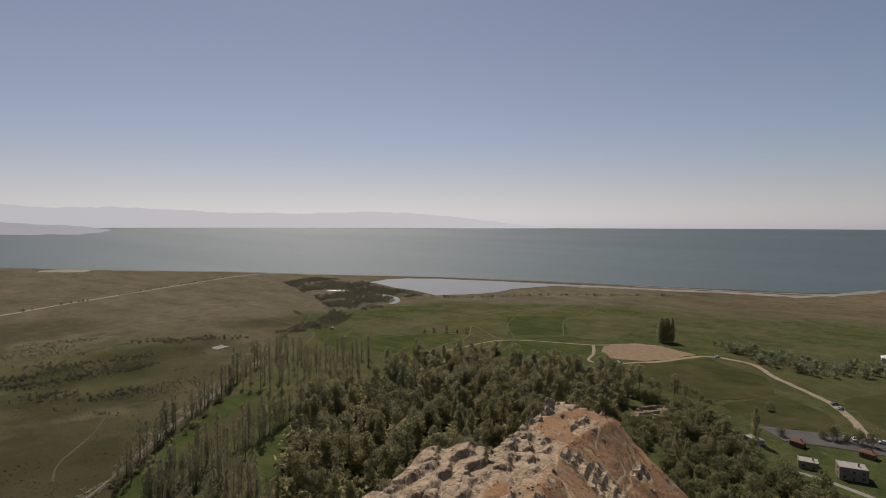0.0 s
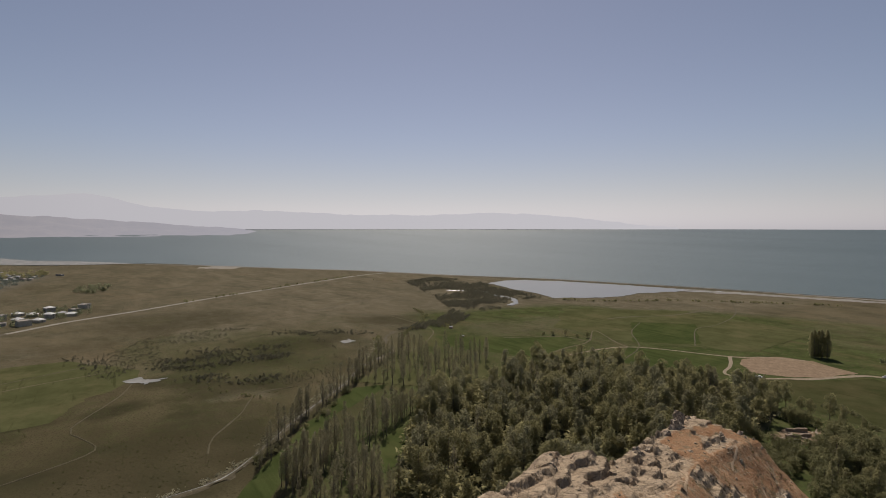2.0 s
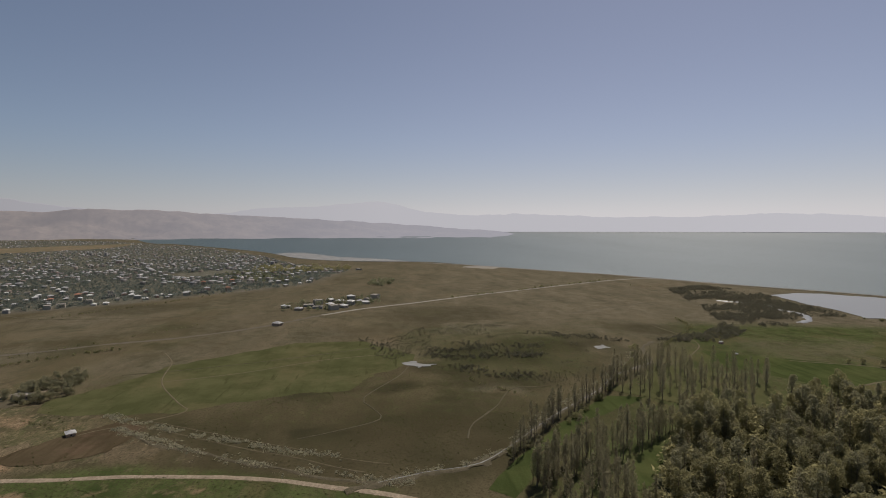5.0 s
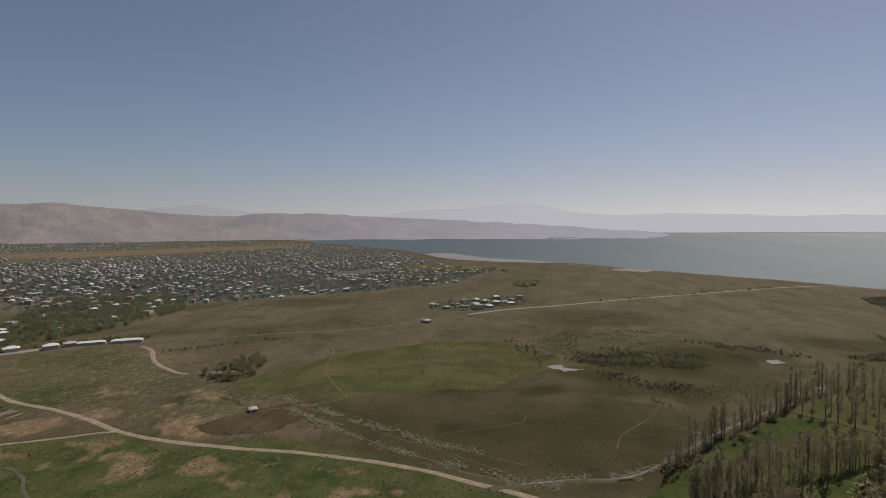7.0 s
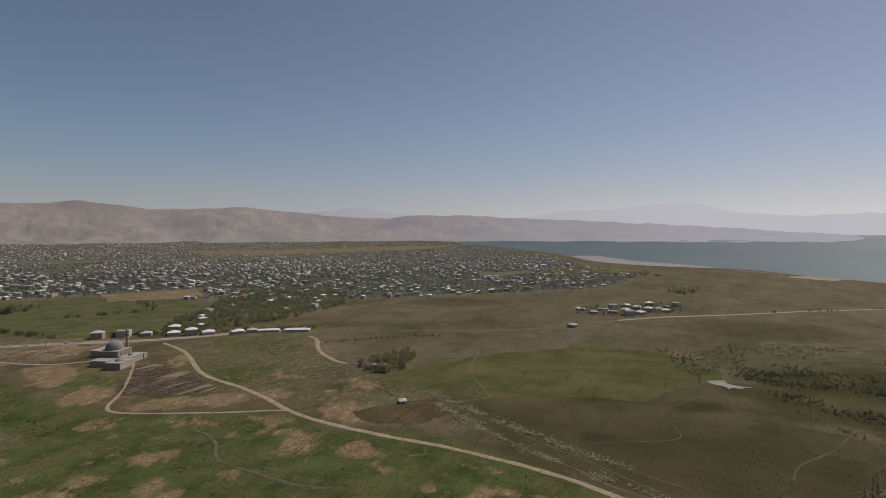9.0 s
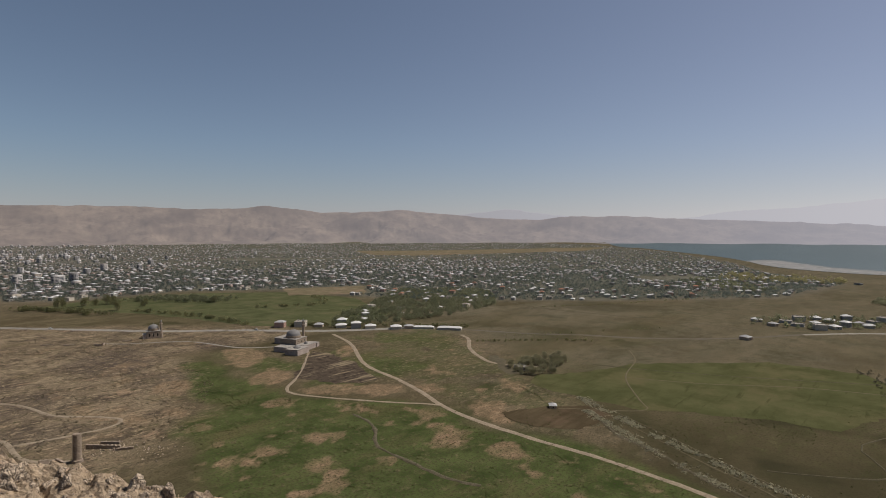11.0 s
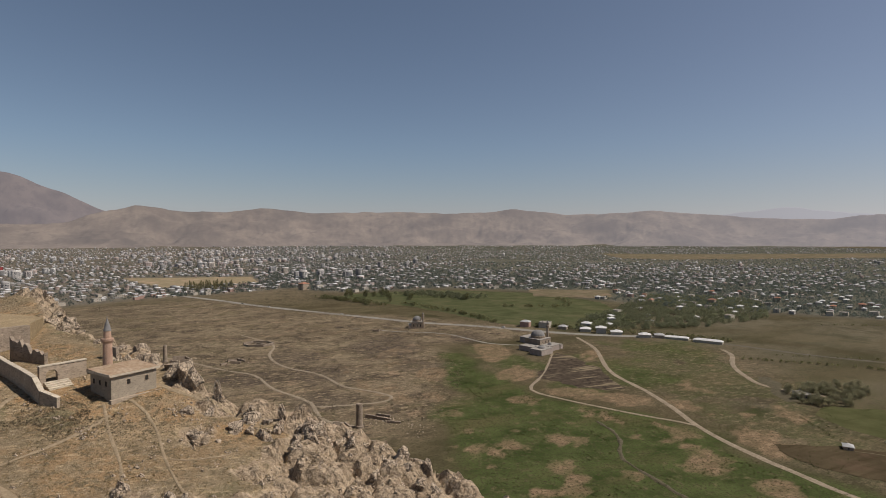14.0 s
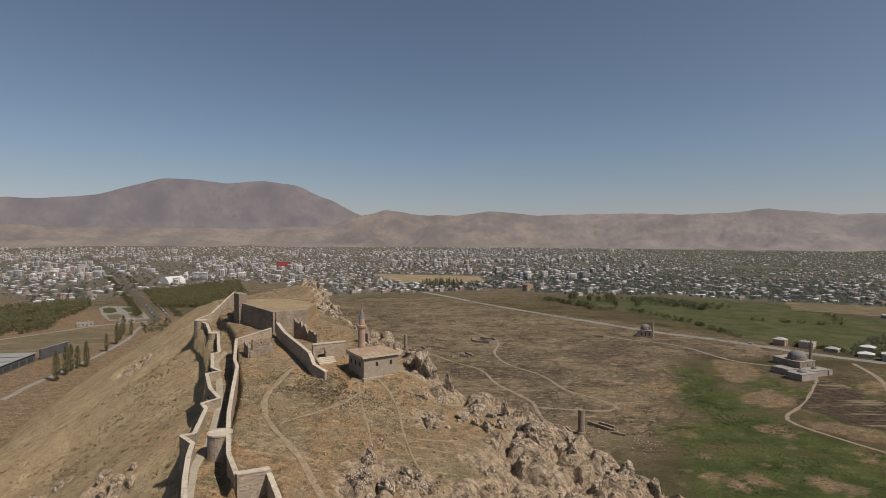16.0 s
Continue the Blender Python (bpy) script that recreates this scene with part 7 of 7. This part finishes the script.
HOUSES = [house("house", 12, 9, 1, P[0], ROOFS[0], "hip", "low cream house under a pale metal roof"), house("house", 11, 9, 2, P[1], ROOFS[0], "hip", "two-storey grey house under a pale metal roof"), house("house", 13, 10, 2, P[0], ROOFS[2], "flat", "flat-roofed two-storey concrete house"),
          house("house", 10, 8, 1, P[2], ROOFS[1], "hip", "small tan house under a grey metal roof"), house("house", 12, 10, 3, P[2], ROOFS[3], "hip", "three-storey tan house under a red roof"), house("house", 14, 8, 1, P[1], ROOFS[2], "flat", "long low concrete house with a flat roof"),
          house("house", 11, 10, 2, P[3], ROOFS[1], "hip", "rose-plastered house under a grey metal roof")]
STONE_HOUSES = [house("stone_house", 13, 10, 2, OLD_STONE, ROOFS[2], "flat", "flat-roofed dark stone house beside the lane", sides=2), house("stone_house", 9, 8, 1, OLD_STONE, ROOFS[2], "flat", "small square stone house with a flat roof")]
SHED = house("long_shed", 34, 9, 1, P[0], ROOFS[0], "hip", "long low white shed under a metal roof", "shed", 1)
KIOSK = house("kiosk", 8, 5, 1, DOOR, surface("rusty_roof", (0.14, 0.07, 0.055), (0.2, 0.11, 0.085), 2), "hip", "small dark red kiosk beside the car park", "kiosk", 1)
put(STONE_HOUSES[0], 38, -291, 200, "stone houses", 0.8)
put(STONE_HOUSES[1], 54, -290, 195, "stone houses", 0.85)
put(HOUSES[5], 80, -304, 150, "stone houses", 0.6)
put(KIOSK, 63, -314, 165, scale=0.75)
put(KIOSK, 36, -322, 170, scale=0.75)
put(SHED, 40, -566, 10)
for k, x, y, turn in ((0, 405, 503, 140), (1, 414, 487, 140), (0, 424, 473, 140), (3, 391, 527, 130), (2, 378, 545, 130), (0, 440, 447, 140), (6, 360, 560, 130), (1, 420, 520, 130), (3, 452, 438, 140)):
    put(HOUSES[k], x, y, turn, "houses along the road")
for k, (x, y) in enumerate(((455, 520), (480, 545), (520, 520), (560, 560), (600, 520), (640, 500), (690, 530), (650, 590), (600, 620), (700, 610), (730, 660), (540, 600), (505, 575), (740, 560))):
    put(HOUSES[(0, 1, 3, 5, 0, 2)[k % 6]], x, y, 130 + 30 * (k % 3), "houses among the orchards", 0.8)
put(SHED, 476, 396, 120, scale=0.8)
put(SHED, 462, 424, 125, scale=0.7)
put(HOUSES[5], 374, 236, 60, "farm buildings", 0.8)
put(HOUSES[3], 304, 168, 35, scale=0.55)
put(HOUSES[3], 441, -304, 35, scale=0.28)
put(HOUSES[6], 484, -318, 35, "huts by the stream", 0.32)
for k, (x, y) in enumerate(((770, 140), (745, 118), (760, 95), (748, 72), (768, 60), (790, 52), (800, 30), (815, 40), (840, 28), (862, 18), (820, 70), (850, 55), (785, 80), (630, 124), (780, 110), (805, 100), (835, 85))):
    put(HOUSES[(0, 3, 5, 2, 0, 1)[k % 6]], x, y, 40 + 25 * (k % 4), "hamlet by the shore road", 0.95)
q = scatter([(735, 150), (735, 80), (800, 10), (880, 10), (860, 90), (790, 150)], 90, rs)
thicket("woodland", q, rs.uniform(4, 8, len(q)), "dark garden trees of the hamlet", WOOD_LEAF, 71, 20, "trees", 0.6)

# ---- cars ----
PAINTS = [surface("car_paint_" + s, c1, tuple(1.1 * v for v in c1), 1.0, 0.35, specular=0.5) for s, c1 in (("white", (0.68, 0.68, 0.67)), ("dark", (0.05, 0.05, 0.055)), ("silver", (0.42, 0.42, 0.43)))]
RUBBER = surface("tyre_rubber", (0.02, 0.02, 0.02), (0.035, 0.035, 0.035), 0.3)


def car(paint, label):
    t = thing("car", pose(0, 0, -500), label, "car")
    bm = boxed(-2.15, 2.15, -0.85, 0.85, 0.35, 0.95, 0.12)
    part("body", bm, paint, t)
    bm = bmesh.new()
    lo = [bm.verts.new((x, y, 0.93)) for x, y in ((-1.6, -0.78), (1.0, -0.78), (1.0, 0.78), (-1.6, 0.78))]
    hi = [bm.verts.new((x, y, 1.45)) for x, y in ((-1.2, -0.66), (0.45, -0.66), (0.45, 0.66), (-1.2, 0.66))]
    for k in range(4):
        bm.faces.new((lo[k], lo[(k + 1) % 4], hi[(k + 1) % 4], hi[k]))
    cab = part("cabin", bm, GLASS, t, "dark glazed cabin")
    part("roof", boxed(-1.22, 0.47, -0.67, 0.67, 1.452, 1.5, 0.02), paint, t)
    for x in (-1.35, 1.35):
        for y in (-0.8, 0.8):
            bm = lathe([(0.32, -0.1), (0.32, 0.1)], 12)
            part("wheel", bm, RUBBER, t, m=pose(x, y, 0.32, 90))
    return t


CARS = [car(p, s) for p, s in zip(PAINTS[:3], ("white car standing on dusty ground", "dark car standing on dusty ground", "silver car standing on dusty ground"))]
for k, (x, y, turn) in enumerate(((44, -342, 110), (48, -341, 110), (24, -334, 105), (14, -337, 105), (44, -343, 110), (39, -344.5, 110), (33, -347, 15), (58, -394, 45), (62, -402, 45), (205, -402, 15), (155, -478, 60), (18, -345, 105))):
    put(CARS[(0, 2, 1, 0, 2, 1)[k % 6]], x, y, turn, "cars by the car park").location.z += 0.32
for k, (x, y, turn) in enumerate(((180, 752, 120), (60, 938, 120), (330, 563, 130), (95, 880, 120))):
    put(CARS[(0, 1, 2)[k % 3]], x, y, turn, "cars on the road").location.z += 0.36

# ---- low modern hall north of the rock ----
hall = thing("exhibition_hall", pose(-352, 478, 0, 0, 0, -80.2), "long low grey hall with a flat metal roof", "hall")
SLATE = surface("slate_cladding", (0.075, 0.075, 0.078), (0.12, 0.12, 0.122), 6, 0.8)
SHEET = surface("grey_roof_sheet", (0.24, 0.238, 0.23), (0.31, 0.305, 0.295), 9, 0.8, fine=1.5)
part("wall", boxed(0, 112, -46, 0, -0.5, 7.0, 0.1), SLATE, hall)
part("roof", boxed(-1, 113, -47, 0.8, 7.004, 7.5, 0.05), SHEET, hall, "flat grey sheet roof")
for k in range(5):
    part("roof_seam", boxed(18 + 18 * k, 18.5 + 18 * k, -46, 0.5, 7.504, 7.8), SLATE, hall)
for k in range(10):
    part("window", boxed(4 + 11 * k, 12 + 11 * k, -0.06, 0.06, 1, 4.4), GLASS, hall)
screen = thing("screen_wall", pose(-351, 482, 0, 0, 0, 90), "dark freestanding wall beside the low hall", "wall")
part("wall", boxed(0, 36, -0.6, 0.6, -0.5, 9.6, 0.05), SLATE, screen)
part("coping", boxed(-0.1, 36.1, -0.75, 0.75, 9.604, 9.8), SHEET, screen)
# oval garden with four lawns
plot("square_1", [(-516, 832), (-518, 853), (-475, 854), (-419, 781), (-380, 722), (-424, 705), (-465, 756)], PALE, "pale paved public garden", "square", 0.15, 1)
for k, lawn in enumerate(([(-506, 826), (-505, 839), (-487, 826), (-464, 790), (-463, 772), (-479, 783)], [(-484, 835), (-470, 840), (-441, 801), (-445, 786)], [(-459, 757), (-453, 770), (-435, 757), (-411, 717), (-428, 714)], [(-438, 773), (-429, 785), (-395, 734), (-408, 725)])):
    plot(f"lawn_{k + 1}", lawn, MEADOW if k < 2 else FALLOW, "grass quarter of the public garden", "lawn", 0.3, 0.5)
for k in range(34):
    x, y = (-383, 740) if k % 2 else (-372, 748)
    d = 9.0 * (k // 2) + 4 * pick.random()
    put(CARS[pick.randrange(3)], x - 0.53 * d + (0 if k % 2 else 3), y + 0.848 * d, 122, "cars along the avenue").location.z += 0.4
for x, y, r, h in ((-431, 668, 7, 5), (-398, 700, 5, 4)):
    put(HOUSES[5], x, y, 30, scale=1.2)
tent = thing("small_tomb", pose(-240, 520, hill_z(-240, 520), 0, 0, 0), "small white cone-roofed tomb on the slope", "tomb")
part("body", lathe([(2.0, -1), (2.0, 2.6)], 10), COPING, tent)
part("roof", lathe([(2.3, 2.604), (0.1, 5.4)], 10), COPING, tent)

# ---- the town ----
OPEN = [[(1948, 2330), (2208, 2070), (2595, 1816), (2899, 1620), (3202, 1380), (2734, 1310), (2249, 1537), (1820, 1730), (1720, 1900)], [(600, 948), (769, 873), (668, 739), (543, 834)], [(-200, 1650), (130, 1570), (130, 1340), (-75, 1295), (-130, 1420)], [(1050, 2050), (1500, 1700), (1900, 1500), (1950, 1580), (1500, 1830), (1100, 2180)], [(1250, 450), (1420, 330), (1500, 420), (1350, 540)]]
rc = np.random.default_rng(99)
q = scatter(CITY, 26000, rc)
q = q[np.hypot(q[:, 0], q[:, 1]) < 3900]
away = np.hypot(q[:, 0], q[:, 1])
turn_to = np.degrees(np.arctan2(-q[:, 0], q[:, 1]))
clear = np.ones(len(q), bool)
for o in OPEN:
    clear &= inside(q[:, 0], q[:, 1], o, 1) < 0.3
avenue = bent([(-366, 700), (-585, 1046), (-867, 1484), (-1642, 2546)], 20)
clear &= np.min(np.hypot(q[:, :1] - avenue[:, 0], q[:, 1:] - avenue[:, 1]), 1) > 18
leafy = np.clip((-turn_to - 2) / 30, 0, 1) * np.clip((3300 - away) / 1600, 0.25, 1)
built = clear & (clouds(q[:, 0], q[:, 1], 130, 3, 12) + 0.5 * clouds(q[:, 0], q[:, 1], 420, 2, 14) + rc.normal(0, 0.08, len(q)) > 0.55 + 0.05 * leafy)
homes = q[built]
homes = homes[np.argsort(np.hypot(homes[:, 0], homes[:, 1]))]
keep_one, cell = [], set()
for x, y in homes:
    g_ = 15 if math.hypot(x, y) < 2200 else 19
    c = (round(x / g_), round(y / g_))
    if c not in cell:
        cell.add(c)
        keep_one.append((x, y))
homes = np.array(keep_one)
near, rest = homes[:250], homes[250:]
lay = random.Random(4)
for x, y in near:
    put(HOUSES[lay.choice((0, 0, 1, 1, 2, 2, 3, 4, 5, 6))], x, y, 25 + lay.choice((0, 90, 180, 270)) + lay.uniform(-8, 8), "houses at the edge of town", lay.uniform(0.62, 0.9))


def block_mesh(name, spots, long, deep, high, turn, up, material, base=-1.0):
    """Many simple bodies with hipped or flat tops in one mesh."""
    n = len(spots)
    c, s = np.cos(turn), np.sin(turn)
    z0 = town_z(spots)

    def place(lx, ly, lz):
        return np.stack([spots[:, 0] + lx * c - ly * s, spots[:, 1] + lx * s + ly * c, z0 + lz], -1)

    x, y = long / 2, deep / 2
    corners = [place(sx * x, sy * y, lz) for lz in (base + 0 * high, high) for sx, sy in ((-1, -1), (1, -1), (1, 1), (-1, 1))]
    k = np.maximum(0.3, x - y)
    v = np.stack(corners + [place(-k, 0 * k, high + up), place(k, 0 * k, high + up)], 1)
    f = np.array([(0, 1, 5), (0, 5, 4), (1, 2, 6), (1, 6, 5), (2, 3, 7), (2, 7, 6), (3, 0, 4), (3, 4, 7), (4, 5, 9), (4, 9, 8), (5, 6, 9), (6, 7, 8), (6, 8, 9), (7, 4, 8)])
    f = f[None] + 10 * np.arange(n)[:, None, None]
    return tri_mesh(name, v.reshape(-1, 3), f.reshape(-1, 3), material)


def many(name, rough, *stops):
    n = Nodes(name, rough, 0.2)
    c1 = n.ramp(n.island(), *stops)
    c1 = n.mix(n.grey(n.noise(3, 3), 0.55, 1.0), c1, (0.22, 0.2, 0.18))
    return n.done(c1)


TOWN_WALL = many("town_walls", 0.9, (0.0, (0.22, 0.21, 0.20)), (0.3, (0.31, 0.295, 0.28)), (0.55, (0.41, 0.39, 0.37)), (0.75, (0.37, 0.29, 0.25)), (0.88, (0.36, 0.31, 0.25)), (1.0, (0.50, 0.49, 0.48)))
# walls of the low houses, darkened to put their shade into the colour
HOUSE_WALL = many("house_walls", 0.9, (0.0, (0.13, 0.125, 0.115)), (0.4, (0.20, 0.19, 0.175)), (0.75, (0.25, 0.195, 0.165)), (1.0, (0.36, 0.35, 0.34)))
TOWN_ROOF = many("town_roofs", 0.6, (0.0, (0.36, 0.35, 0.34)), (0.25, (0.52, 0.51, 0.50)), (0.5, (0.25, 0.235, 0.22)), (0.68, (0.25, 0.18, 0.145)), (0.78, (0.48, 0.475, 0.47)), (0.9, (0.60, 0.59, 0.58)), (1.0, (0.74, 0.735, 0.73)))
n = len(rest)
far = np.hypot(rest[:, 0], rest[:, 1])
to = np.degrees(np.arctan2(-rest[:, 0], rest[:, 1]))
centre = np.clip((to + 22) / 18, 0, 1) * np.clip((far - 1350) / 500, 0, 1)
tall = (rc.random(n) < 0.003 + 0.4 * centre * np.clip((clouds(rest[:, 0], rest[:, 1], 260, 3, 31) - 0.35) / 0.3, 0, 1)) & (far > 1350)
spin = np.radians(25 + 90 * rc.integers(0, 4, n) + rc.normal(0, 9, n))
shrink = np.interp(far, [1200, 2000, 3400], [1.0, 0.8, 0.5])  # the far slopes stand nearer than they are
L, D = shrink * rc.uniform(7, 12, n), shrink * rc.uniform(6, 8.5, n)
H = shrink * rc.choice((2.7, 2.9, 3.2, 5.2, 5.6), n)
low = ~tall
tagged(new("town_houses", block_mesh("town_houses", rest[low], L[low], D[low], H[low], spin[low], 0 * L[low], HOUSE_WALL)), "close-built low houses of the town", "houses", kind="stuff")
tagged(new("town_roofs", block_mesh("town_roofs", rest[low], L[low] + 1.2, D[low] + 1.2, H[low] + 0.35, spin[low], rc.uniform(0.2, 1.3, low.sum()), TOWN_ROOF, (H[low] + 0.05))), "pale metal and tiled roofs of the town", "roofs", kind="stuff")
LT, DT, HT = (shrink * rc.uniform(12, 27, n))[tall], (shrink * rc.uniform(10, 15, n))[tall], (shrink * rc.uniform(9, 24, n))[tall]
tagged(new("apartment_blocks", block_mesh("apartment_blocks", rest[tall], LT, DT, HT, spin[tall], 0 * LT, TOWN_WALL)), "pale apartment blocks of the city", "buildings", kind="stuff")
tagged(new("apartment_roofs", block_mesh("apartment_roofs", rest[tall], LT + 0.8, DT + 0.8, HT + 0.5, spin[tall], 0 * LT + 0.8, TOWN_ROOF, HT + 0.05)), "flat pale roofs of the apartment blocks", "roofs", kind="stuff")
for h in (1.2, 4.2, 7.2, 10.2, 13.2, 16.2):
    sel = HT > h + 2
    tagged(new("window_bands", block_mesh("window_bands", rest[tall][sel], LT[sel] + 0.3, DT[sel] * 0.72, 0 * HT[sel] + h + 1.5, spin[tall][sel], 0 * LT[sel], GLASS, 0 * HT[sel] + h)), "rows of dark windows on the apartment blocks", "windows", kind="stuff")
    tagged(new("window_bands", block_mesh("window_bands", rest[tall][sel], LT[sel] * 0.8, DT[sel] + 0.3, 0 * HT[sel] + h + 1.5, spin[tall][sel], 0 * LT[sel], GLASS, 0 * HT[sel] + h)), "rows of dark windows on the apartment blocks", "windows", kind="stuff")
g1 = scatter(CITY, 74000, rc)
g1 = np.concatenate([g1[np.hypot(g1[:, 0], g1[:, 1]) < 3900], scatter([p for p in CITY if math.hypot(*p) < 1900 and p[0] > -150] + [(1500, 900), (900, 1500), (200, 1800)], 8000, rc)])
away = np.hypot(g1[:, 0], g1[:, 1])
to = np.degrees(np.arctan2(-g1[:, 0], g1[:, 1]))
ok = rc.random(len(g1)) < np.clip((-to + 30) / 40, 0.42, 1.0) * (0.35 + 1.1 * clouds(g1[:, 0], g1[:, 1], 120, 3, 18)) * np.where(away < 2200, 1.4, 0.8)
for o in OPEN:
    ok &= inside(g1[:, 0], g1[:, 1], o, 1) < 0.3
g1 = g1[ok]
away = np.hypot(g1[:, 0], g1[:, 1])
size = rc.uniform(3.2, 7.2, len(g1)) * np.interp(away, [1300, 2000, 3400], [1.0, 0.85, 0.6])
thicket("town_trees", g1[away < 1900], size[away < 1900], "garden trees and orchards between the houses", TOWN_LEAF, 80, 7, fine=1.0)
thicket("town_trees", g1[away >= 1900], size[away >= 1900], "far garden trees between the houses", TOWN_LEAF, 81, 3, fine=1.6)

for k, (x, y) in enumerate(((1395, 287), (1440, 254), (1436, 189), (1461, 146), (1539, 421), (1634, 433), (1685, 425), (1571, 498), (1135, 159), (1458, 74), (1410, 220), (1500, 300))):
    put(HOUSES[(0, 1, 3, 0, 5)[k % 5]], x, y, 25 * k, "houses of the shore hamlet")
# landmarks of the town
arch = thing("arched_hall", pose(-620, 1275, float(ground_z(600, 1230)), 0, 0, 68), "white barrel-roofed sports hall", "hall")
bm = bmesh.new()
rows = [[bm.verts.new((x, 17 * math.cos(math.pi * k / 14), 17 * math.sin(math.pi * k / 14))) for k in range(15)] for x in (-24, 24)]
for k in range(14):
    bm.faces.new((rows[0][k], rows[0][k + 1], rows[1][k + 1], rows[1][k]))
bm.faces.new(rows[0])
bm.faces.new(rows[1][::-1])
part("shell", bm, ROOFS[0], arch)
put(HOUSES[4], 192, 1135, 30, scale=1.4)
town = thing("town_mosque", pose(226, 1162, 0, 0, 0, 30), "small white town mosque with one slim minaret", "mosque")
part("prayer_hall", boxed(-8, 8, -8, 8, -0.5, 7, 0.1), P[0], town)
part("dome", dome(6, 7.0), LEAD, town)
part("minaret", lathe([(1.2, -0.5), (1.0, 14), (1.5, 14.6), (1.5, 15.4), (0.9, 15.5), (0.85, 19), (0.05, 24)], 14), ROOFS[0], town, m=pose(10, 6, 0))
red = house("office_block", 46, 18, 6, surface("red_panels", (0.32, 0.06, 0.06), (0.4, 0.09, 0.08), 8), ROOFS[2], "flat", "large red office block in the city", "building")
put(red, -560, 1990, 20)
for p in HOUSES + STONE_HOUSES + CARS + [SHED, KIOSK, red]:
    for o in (*p.children_recursive, p):
        bpy.data.objects.remove(o)
